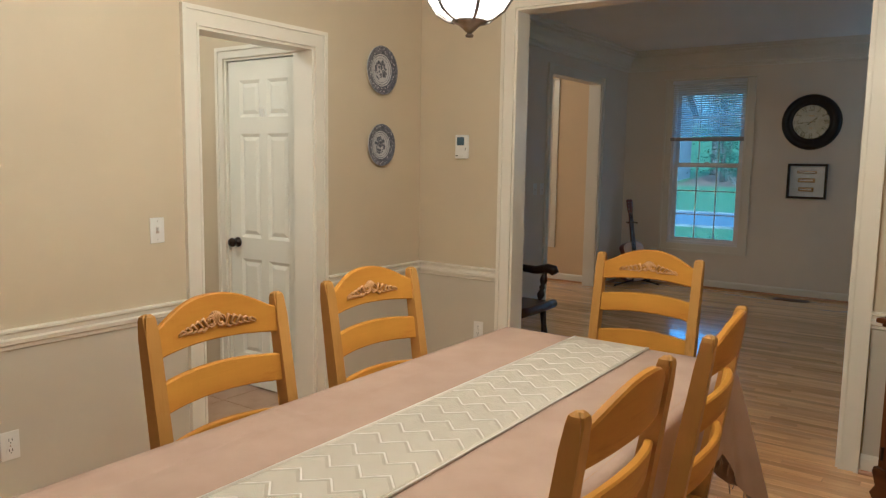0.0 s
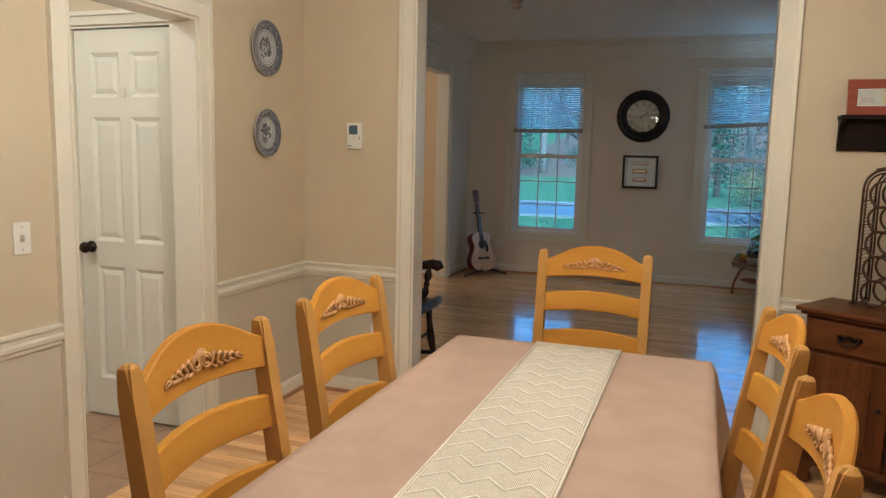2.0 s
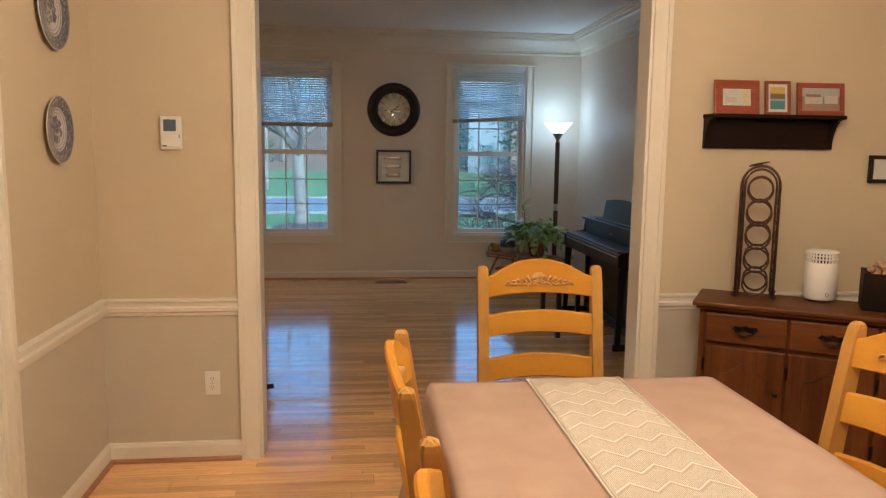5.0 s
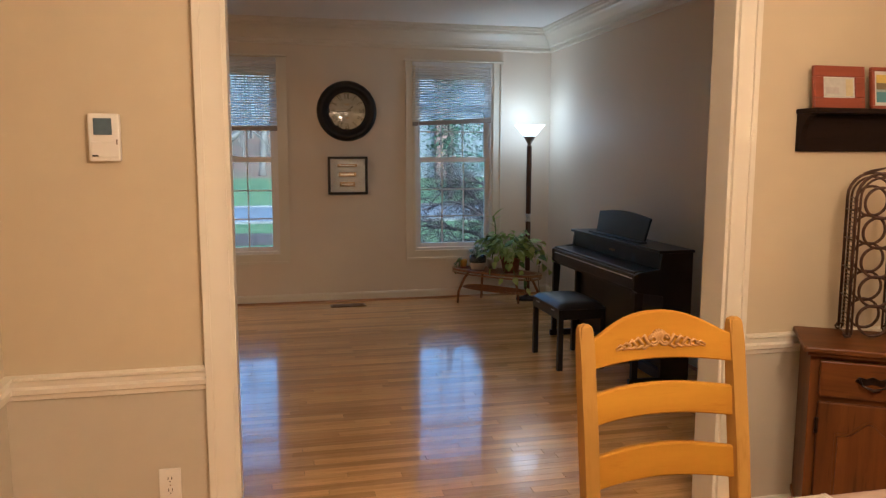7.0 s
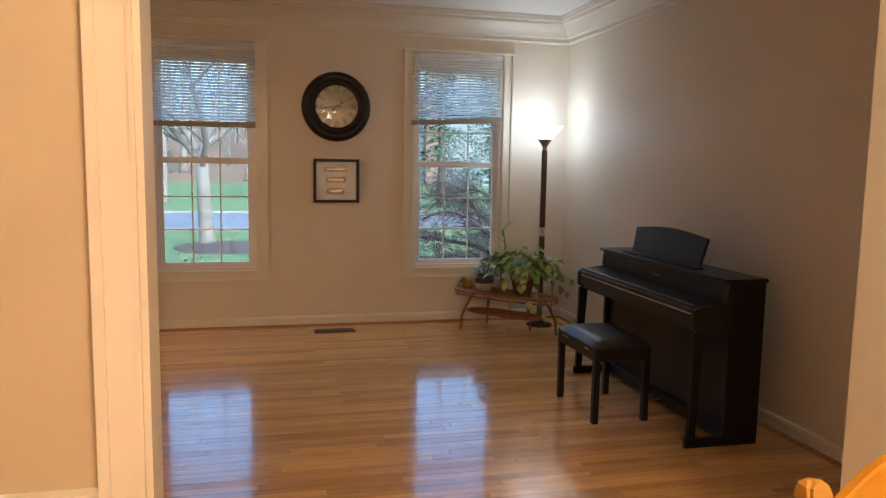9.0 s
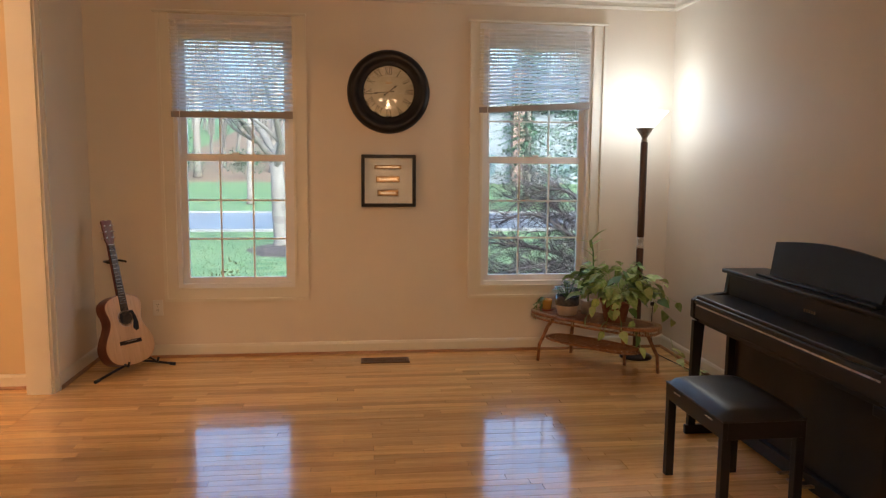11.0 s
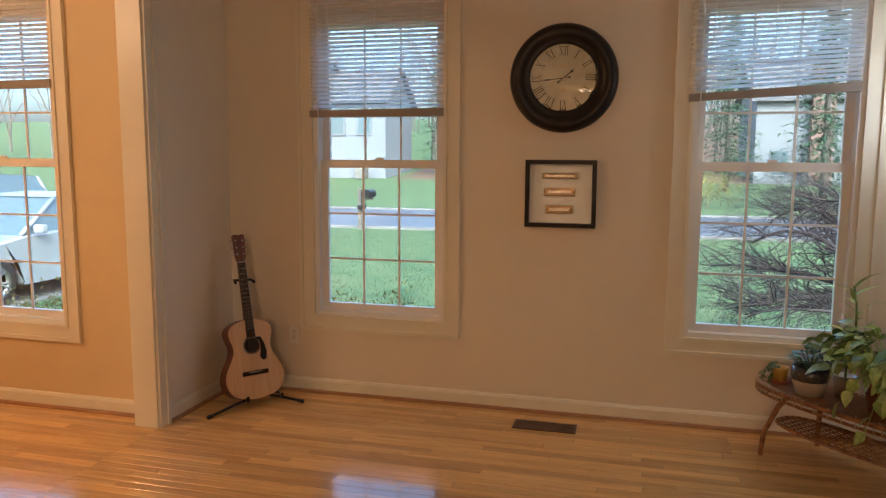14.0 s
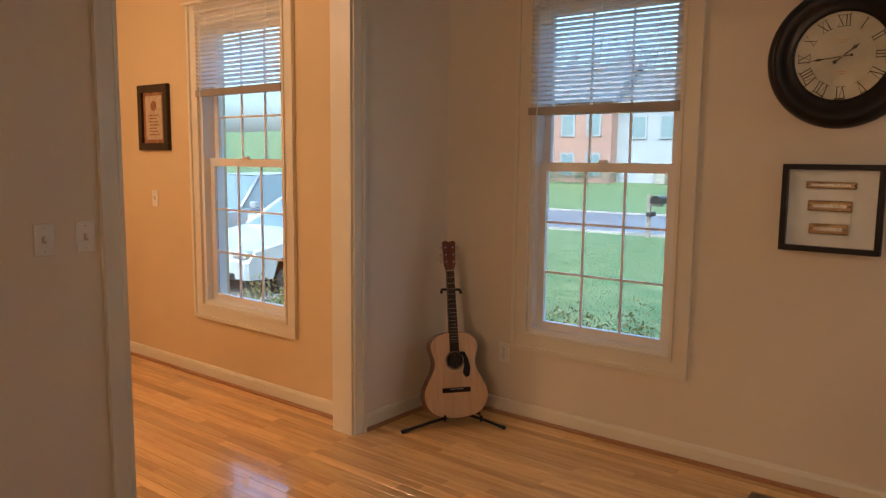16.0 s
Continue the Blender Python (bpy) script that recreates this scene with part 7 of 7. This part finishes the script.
for i, (x, y, w, h) in enumerate(((-2.85, 10.5, 0.95, 1.08), (-2.1, 10.45, 0.75, 0.98), (-3.6, 10.7, 0.8, 0.95), (-5.3, 9.75, 0.85, 1.12), (-4.55, 9.65, 0.75, 1.0), (-6.1, 9.9, 0.8, 1.05))):
    bush("foundation_shrub", x, y, w, h, SHRUB, 40 + i, "low yellow-green foundation shrub under the windows", 3200, 0.02)
bush("forsythia_bush", 2.2, 38.5, 3.2, 2.0, FORSY, 60, "yellow flowering bush across the road", 1300, 0.07)
bush("evergreen_bush", -13.5, 57, 3.4, 2.4, NEEDLE, 61, "rounded dark green bush at the wood's edge", 1300, 0.08)
bush("evergreen_bush", -9.3, 58.5, 3.0, 2.6, NEEDLE, 62, "rounded dark green bush at the wood's edge", 1300, 0.08)
for i, x in enumerate((-28.2, -26.6, -25.2, -23.4)):
    bush("house_shrub", x, 53.9, 1.7, 1.2, NEEDLE, 70 + i, "clipped dark shrub before the neighbouring house", 500, 0.06)


def weeping_maple():
    """A low trunk with long sinuous limbs that reach out sideways and carry fine drooping twigs."""
    rng = random.Random(14)
    t = thing("weeping_maple", pose(2.0, 13.1, gz(2, 13.1)), "bare weeping maple with dark tangled branches near the window", "tree")
    bm = bmesh.new()
    tube(bm, [(0.12, 0.1, -0.1), (0.08, 0.05, 0.15), (0.02, 0.01, 0.32), (-0.05, 0, 0.46)], [0.10, 0.085, 0.075, 0.07], 10)
    part("trunk", bm, BARK_D, t, smooth=True)
    for k, (rise, fall, reach, side, girth) in enumerate(((0.30, 0.05, 1.75, -0.3, 0.050), (0.62, 0.10, 1.95, 0.25, 0.044), (0.98, 0.12, 1.6, -0.1, 0.042), (0.12, 0.08, 1.55, 0.35, 0.036), (1.55, 0.30, 1.25, -0.35, 0.034), (1.45, 0.30, 0.8, 0.4, 0.032),
                                                          (1.30, 0.25, 1.5, 0.15, 0.036), (0.9, 0.2, -0.9, 0.2, 0.03), (0.6, 0.1, -1.1, -0.4, 0.03), (0.32, 0.16, 1.7, -0.75, 0.028))):
        pts, n = [], 12
        for q in range(n + 1):
            f = q / n
            wob = 0.07 * math.sin(5.5 * f + 1.7 * k) * f
            pts.append(Vector((-0.05 - reach * f, side * f + 0.10 * math.sin(4 * f + k), 0.42 + rise * math.sin(1.9 * f) - fall * f * f * 1.5 + wob)))
        bm = bmesh.new()
        tube(bm, pts, [girth * (1 - 0.75 * q / n) for q in range(n + 1)], 8)
        limb = part("limb", bm, BARK_D, t, "long dark twisting limb", smooth=True)
        V, F = [], []
        for q in range(34):
            f = rng.uniform(0.12, 1.0)
            u = f * (n - 0.001)
            p = pts[int(u)].lerp(pts[int(u) + 1], u % 1)
            d = Vector((-math.copysign(rng.uniform(0.2, 1.2), reach), rng.uniform(-0.7, 0.7), rng.uniform(-0.25, 0.75)))
            grow(V, F, p, d, rng.uniform(0.34, 0.62), girth * 0.34 * (1.1 - 0.5 * f), 2, rng, 0.035, 0.75, 3, 4, 4, 0.20)
        tagged(limbs("twigs", V, F, BARK_D, limb), kind="stuff")


weeping_maple()


def conifer(x, y, h, w, seed):
    rng = random.Random(seed)
    t = thing("conifer", pose(x, y, gz(x, y)), "tall dark green conifer with drooping boughs", "tree")
    bm = bmesh.new()
    tube(bm, [(0, 0, -0.1), (0, 0, h * 0.5), (0, 0, h)], [w * 0.07, w * 0.045, 0.02], 8)
    part("trunk", bm, BARK, t)
    V, F = [], []
    for k in range(800):
        f = rng.random() ** 0.8
        z = h * (0.08 + 0.92 * f)
        a = rng.uniform(0, 6.28)
        reach = w * (1.02 - f) * rng.uniform(0.55, 1.05)
        for q in range(12):
            g = (q + rng.random()) / 12
            c = Vector((math.cos(a) * reach * g, math.sin(a) * reach * g, z - 0.22 * reach * g * g))
            s = 0.06 + 0.07 * w / 3 * (1 - f)
            e = Vector((rng.gauss(0, 1), rng.gauss(0, 1), rng.gauss(0, 0.4))).normalized() * s
            o = Vector((rng.gauss(0, 1), rng.gauss(0, 1), rng.gauss(-0.3, 0.4))).normalized() * s * 0.45
            n = len(V)
            V += [tuple(c - e), tuple(c + o), tuple(c + e), tuple(c - o)]
            F.append((n, n + 1, n + 2, n + 3))
    tagged(limbs("boughs", V, F, NEEDLE, t, "drooping needle boughs"), kind="stuff")


conifer(6.6, 38, 10.5, 2.6, 1)
conifer(0.2, 44, 10, 2.8, 2)
conifer(10.5, 42, 11, 2.8, 3)
conifer(4.2, 50, 12, 2.6, 5)
conifer(-15.2, 60, 12, 2.8, 4)


def clapboards(parent, x0, x1, y, z0, z1, mat, face=-1):
    bm = bmesh.new()
    z = z0
    while z < z1 - 0.01:
        t = min(0.19, z1 - z)
        v = [bm.verts.new(p) for p in ((x0, y + face * 0.030, z), (x1, y + face * 0.030, z), (x1, y + face * 0.008, z + t), (x0, y + face * 0.008, z + t), (x0, y, z), (x1, y, z))]
        bm.faces.new((v[0], v[1], v[2], v[3]))
        bm.faces.new((v[4], v[5], v[1], v[0]))
        z += t
    bmesh.ops.recalc_face_normals(bm, faces=bm.faces)
    tagged(part("clapboards", bm, mat, parent, "white horizontal siding"), kind="stuff")


def sash_window(parent, x, y, z, w=0.95, h=1.5):
    wd = part("window", bm_box(x - w / 2 - 0.1, x + w / 2 + 0.1, y - 0.10, y + 0.02, z - 0.1, z + h + 0.12, 0.01, 1), SIDING_HAZY, parent, "white framed sash window")
    for i in range(2):
        for j in range(2):
            part("pane", bm_box(x - w / 2 + 0.02 + i * w / 2, x - 0.02 + i * w / 2, y - 0.115, y - 0.09, z + 0.02 + j * h / 2, z + h / 2 - 0.02 + j * h / 2), CARGLASS_SKY, wd)


def gable_roof(parent, x0, x1, y0, y1, z, rise):
    ym = (y0 + y1) / 2
    bm = bmesh.new()
    prism(bm, [(y0 - 0.5, z - 0.1), (ym, z + rise), (y1 + 0.5, z - 0.1), (y1 + 0.5, z + 0.08), (ym, z + rise + 0.2), (y0 - 0.5, z + 0.08)], x0 - 0.4, x1 + 0.4, "x")
    part("roof", bm, ROOF, parent, "grey shingle roof")
    bm = bmesh.new()
    prism(bm, [(y0, z), (y1, z), (ym, z + rise)], x0 + 0.01, x1 - 0.01, "x")
    part("gable", bm, SIDING_HAZY, parent)


def neighbour_house():
    h = thing("neighbour_house", pose(0, 0, 0), "two-storey brick and white-sided house across the road", "house")
    zb = gz(-24, 55) - 0.4
    part("brick_wall", bm_box(-31, -24, 55.5, 63, zb, zb + 6.4), BRICK_HAZY, h, "red brick front")
    part("sided_wall", bm_box(-24, -18.6, 56.5, 63, zb, zb + 6.0), SIDING_HAZY, h)
    clapboards(h, -24, -18.6, 56.5, zb + 0.4, zb + 6.0, SIDING_HAZY)
    # brick courses on the front
    bm = bmesh.new()
    for k in range(78):
        z = zb + 0.3 + 0.078 * k
        box(bm, -31, -24, 55.488, 55.5, z, z + 0.066)
    tagged(part("brick_courses", bm, BRICK_HAZY, h), kind="stuff")
    for x in (-29.6, -27.5, -25.4):
        for z in (1.0, 3.9):
            sash_window(h, x, 55.49, zb + z)
    for x in (-22.3, -20.2):
        sash_window(h, x, 56.46, zb + 3.7)
    gable_roof(h, -31, -24, 55.5, 63, zb + 6.4, 2.8)
    gable_roof(h, -24, -18.6, 56.5, 63, zb + 6.0, 2.5)
    ac = thing("air_conditioner", pose(-20.2, 55.7, gz(-20, 55.7)), "grey outdoor air conditioner beside the house", "air conditioner")
    part("cabinet", bm_box(-0.4, 0.4, -0.4, 0.4, 0, 0.8, 0.03), PEWTER, ac)
    for k in range(8):
        part("louvre", bm_box(-0.36, 0.36, -0.41, -0.395, 0.08 + 0.085 * k, 0.12 + 0.085 * k), SILVER, ac)
    bm = bmesh.new()
    lathe(bm, [(0.33, 0.80), (0.33, 0.84), (0.05, 0.86), (0, 0.86)], 20)
    part("fan_guard", bm, BLACK, ac)


neighbour_house()


def grey_house():
    h = thing("grey_house", pose(0, 0, 0), "grey-sided house with a brick chimney behind the conifers", "house")
    zb = gz(9, 56) - 0.3
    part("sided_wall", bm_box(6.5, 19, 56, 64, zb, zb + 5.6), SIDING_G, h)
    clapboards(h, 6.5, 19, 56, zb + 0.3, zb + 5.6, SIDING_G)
    part("chimney", bm_box(9.6, 10.9, 55.2, 56, zb, zb + 8.4), BRICK_HAZY, h, "red brick chimney")
    for x in (8.0, 13.5):
        for z in (0.9,):
            sash_window(h, x, 55.96, zb + z)
    gable_roof(h, 6.5, 19, 56, 64, zb + 5.6, 2.8)


grey_house()


def mailbox():
    x, y = -8.95, 26.1
    m = thing("mailbox", pose(x, y, gz(x, y)), "black mailbox on a weathered grey post by the road", "mailbox")
    part("post", bm_box(-0.05, 0.05, -0.05, 0.05, -0.1, 1.25, 0.006), BARK, m)
    part("arm", bm_box(-0.05, 0.42, -0.045, 0.045, 0.92, 1.0, 0.005), BARK, m)
    bm = bmesh.new()
    prism(bm, [(0.12, 1.0), (0.44, 1.0), (0.44, 1.12)] + [(0.28 + 0.16 * math.cos(radians(18 * k)), 1.12 + 0.11 * math.sin(radians(18 * k))) for k in range(1, 10)] + [(0.12, 1.12)], -0.25, 0.25, "y")
    part("box", bm, BLACK, m, "black metal mailbox")
    part("paper_tube", bm_box(-0.02, 0.14, -0.2, 0.2, 0.62, 0.76, 0.02), BLACK, m)


mailbox()


def car(name, x, y, paint, label, suv=False):
    """Heads towards -y; x, y: the middle between its wheels."""
    c = thing(name, pose(x, y, -0.50 - 0.22 * max(0, y - 9) / 17 + 0.012), label, "car")
    L, W = (4.7, 0.92) if suv else (4.6, 0.90)
    top = 1.72 if suv else 1.45
    prof = [(-2.28, 0.30), (-2.30, 0.55), (-2.18, 0.72), (-1.3, 0.88 if not suv else 1.02), (-0.95, 0.93 if not suv else 1.06), (1.45, 1.0 if not suv else 1.12), (2.2, 0.98 if not suv else 1.1), (2.30, 0.75), (2.28, 0.32)]
    under = [(1.85, 0.28), (1.75, 0.55), (1.42, 0.66), (1.08, 0.55), (0.98, 0.24), (-0.98, 0.24), (-1.08, 0.55), (-1.42, 0.66), (-1.76, 0.55), (-1.86, 0.28)]
    bm = bmesh.new()
    side = prof + under
    n = len(side)
    rings = []
    for xo, ins in ((-W, 0.05), (-W + 0.05, 0.0), (W - 0.05, 0.0), (W, 0.05)):
        rings.append([bm.verts.new((xo, py * (1 - ins * 0.4), pz - (ins * 0.6 if pz > 0.6 else 0))) for py, pz in side])
    for a, b in zip(rings, rings[1:]):
        for k in range(n):
            bm.faces.new((a[k], a[(k + 1) % n], b[(k + 1) % n], b[k]))
    bm.faces.new(rings[0])
    bm.faces.new(rings[-1][::-1])
    bmesh.ops.triangulate(bm, faces=[f for f in bm.faces if len(f.verts) > 4])
    bmesh.ops.recalc_face_normals(bm, faces=bm.faces)
    part("body", bm, paint, c)
    belt = 0.95 if not suv else 1.08
    cab = [(-0.95, belt - 0.02), (-0.15 if not suv else -0.35, top - 0.03), (0.85, top), (1.35 if not suv else 2.0, top - 0.08), (2.0 if not suv else 2.22, belt + 0.02)]
    bm = bmesh.new()
    a = [bm.verts.new((-W + 0.06 + (pz - belt) * 0.28, py, pz)) for py, pz in cab]
    b = [bm.verts.new((W - 0.06 - (pz - belt) * 0.28, py, pz)) for py, pz in cab]
    bm.faces.new(a)
    bm.faces.new(b[::-1])
    for k in range(5):
        bm.faces.new((a[k], a[(k + 1) % 5], b[(k + 1) % 5], b[k]))
    bmesh.ops.recalc_face_normals(bm, faces=bm.faces)
    part("windows", bm, CARGLASS_SKY, c, "car windows with reflected sky in their colour")
    bm = bmesh.new()
    rp = cab[1:4]
    a = [bm.verts.new((-W + 0.05 + (pz - belt) * 0.28, py - 0.02, pz + 0.012)) for py, pz in rp]
    b = [bm.verts.new((W - 0.05 - (pz - belt) * 0.28, py - 0.02, pz + 0.012)) for py, pz in rp]
    for k in range(2):
        bm.faces.new((a[k], a[k + 1], b[k + 1], b[k]))
    part("roof", bm, paint, c)
    for s in (-1, 1):
        for k, (p, q) in enumerate(((cab[0], cab[1]), ((0.62, belt), (0.55, top - 0.01)), (cab[4], cab[3]))):
            bm = bmesh.new()
            tube(bm, [(s * (W - 0.055 - (p[1] - belt) * 0.28), p[0], p[1]), (s * (W - 0.055 - (q[1] - belt) * 0.28), q[0], q[1])], 0.035, 6)
            part("pillar", bm, paint, c)
        part("mirror", bm_box(*sorted((s * W, s * (W + 0.17))), -0.78, -0.66, belt, belt + 0.13, 0.03), paint, c)
        part("headlight", bm_box(*sorted((s * 0.55, s * (W - 0.02))), -2.29, -2.0, 0.60, 0.72, 0.03), SILVER, c, "clear headlight")
        part("door_handle", bm_box(*sorted((s * (W - 0.01), s * (W + 0.015))), 0.25, 0.45, 0.80, 0.83, 0.005), paint, c)
        for y0 in (-1.42, 1.42):
            bm = bmesh.new()
            lathe(bm, [(0.20, -0.10), (0.30, -0.11), (0.335, -0.08), (0.335, 0.08), (0.30, 0.11), (0.20, 0.10)], 28)
            wh = part("wheel", bm, RUBBER, c, "black tyre", at=Matrix.Translation((s * (W - 0.11), y0, 0.335)) @ Matrix.Rotation(radians(90 * s), 4, "Y"))
            bm = bmesh.new()
            lathe(bm, [(0, 0.07), (0.05, 0.085), (0.06, 0.07), (0.05, 0.05), (0, 0.05)], 16)
            lathe(bm, [(0.185, 0.05), (0.215, 0.105), (0.225, 0.10), (0.20, 0.04)], 28)
            for k in range(5):
                a0 = 2 * math.pi * k / 5
                for d in (-0.16, 0.16):
                    tube(bm, [(0.04 * math.cos(a0), 0.04 * math.sin(a0), 0.07), (0.205 * math.cos(a0 + d), 0.205 * math.sin(a0 + d), 0.085)], 0.016, 5)
            part("rim", bm, SILVER, wh, "silver alloy rim")
    part("grille", bm_box(-0.45, 0.45, -2.315, -2.27, 0.42, 0.62, 0.01), BLACK, c)
    part("bumper_intake", bm_box(-0.6, 0.6, -2.30, -2.25, 0.28, 0.38, 0.01), BLACK, c)


car("parked_car", -10.0, 14.35, CARPAINT, "white sedan parked on the driveway")
car("parked_car", -13.3, 15.4, CARPAINT_S, "silver sport utility vehicle parked on the driveway", True)


# ---------------------------------------------------------------- floors, plank by plank
PW, GAP = 0.0572, 0.0010
plank_meshes = {}


def plank_mesh(length):
    if length not in plank_meshes:
        bm = bmesh.new()
        e = 0.0006
        a = [bm.verts.new(p) for p in ((0, 0, -0.008), (length, 0, -0.008), (length, PW - GAP, -0.008), (0, PW - GAP, -0.008))]
        b = [bm.verts.new(p) for p in ((0, 0, -e), (length, 0, -e), (length, PW - GAP, -e), (0, PW - GAP, -e))]
        c = [bm.verts.new(p) for p in ((e, e, 0), (length - e, e, 0), (length - e, PW - GAP - e, 0), (e, PW - GAP - e, 0))]
        for p, q in ((a, b), (b, c)):
            for k in range(4):
                bm.faces.new((p[k], p[(k + 1) % 4], q[(k + 1) % 4], q[k]))
        bm.faces.new(c)
        plank_meshes[length] = to_mesh("plank", bm, OAK)
    return plank_meshes[length]


def lay(rng, x0, x1):
    """Board ends along one row: random lengths in steps of 5 cm."""
    x, out = x0, []
    first = True
    while x < x1 - 0.01:
        ln = rng.choice((0.45, 0.6, 0.75, 0.9, 1.05, 1.2, 1.5))
        if first:
            ln *= rng.choice((0.4, 0.6, 0.8, 1.0))
            first = False
        ln = round(ln / 0.05) * 0.05
        if x + ln > x1 - 0.25:
            ln = x1 - x
        out.append((x, round(ln, 3)))
        x += ln
    return out


def floor_area(name, x0, x1, y0, y1, label, single):
    rng = random.Random(name)
    bm = bmesh.new()
    box(bm, x0, x1, y0, y1, -0.06, -0.006)
    base = struct(name, bm, SUBFLOOR, label, "floor")
    verts, faces = [], []
    row, k = y0, 0
    while row < y1 - 0.01:
        wide = min(PW, y1 - row)
        for bx, ln in lay(rng, x0, x1):
            if single and wide > PW - 1e-6:
                ob = new("plank", plank_mesh(ln - GAP if ln - GAP > 0 else ln))
                ob.parent = base
                ob.location = (bx, row, rng.uniform(-0.00015, 0.00015))
                ob.rotation_euler = (rng.gauss(0, 0.0022), rng.gauss(0, 0.0003), 0)
            else:
                n, e = len(verts), 0.0006
                dz, tip = rng.uniform(-0.00015, 0.00015), rng.gauss(0, 0.00006)
                for z, i in ((-0.008, 0), (-e, 0), (0, e)):
                    verts += [(bx + i, row + i, z + dz), (bx + ln - GAP - i, row + i, z + dz), (bx + ln - GAP - i, row + wide - GAP - i, z + dz + tip), (bx + i, row + wide - GAP - i, z + dz + tip)]
                for lv in (0, 4):
                    faces += [(n + lv + q, n + lv + (q + 1) % 4, n + lv + 4 + (q + 1) % 4, n + lv + 4 + q) for q in range(4)]
                faces.append((n + 8, n + 9, n + 10, n + 11))
        row += PW
    if faces:
        me = bpy.data.meshes.new("plank_field")
        me.from_pydata(verts, [], faces)
        me.materials.append(OAK_S)
        ob = new("plank_field", me)
        ob.parent = base
        tagged(ob, "glossy oak strip flooring", kind="stuff")
    return base


floor_area("floor_dining", LX - 0.001, RX, BY, DY + 0.0, "glossy honey oak strip floor in the dining room", False)
floor_area("floor_threshold", OPEN[0], OPEN[1], DY, LY, "oak strip floor under the cased opening", False)
floor_area("floor_living_near", WX, EX, LY, 6.195, "glossy honey oak strip floor in the living room", False)
floor_area("floor_living", WX, EX, 6.195, WY, "glossy honey oak strip floor before the living room windows", True)
floor_area("floor_foyer", FW, WX, 4.46, FY, "glossy honey oak strip floor in the foyer", True)

bm = bmesh.new()
box(bm, HX, LX - 0.001, 0.4, 3.95, -0.06, -0.004)
hall_floor = struct("floor_hall", bm, GROUT, "beige ceramic tile floor in the hall", "floor")
tile = bmesh.new()
box(tile, 0, 0.297, 0, 0.297, -0.01, 0.0)
tile_mesh = to_mesh("tile", tile, TILE)
for i in range(5):
    for j in range(12):
        o = new("tile", tile_mesh)
        o.parent = hall_floor
        o.location = (HX + i * 0.301, 0.4 + j * 0.301 - 0.1, 0)
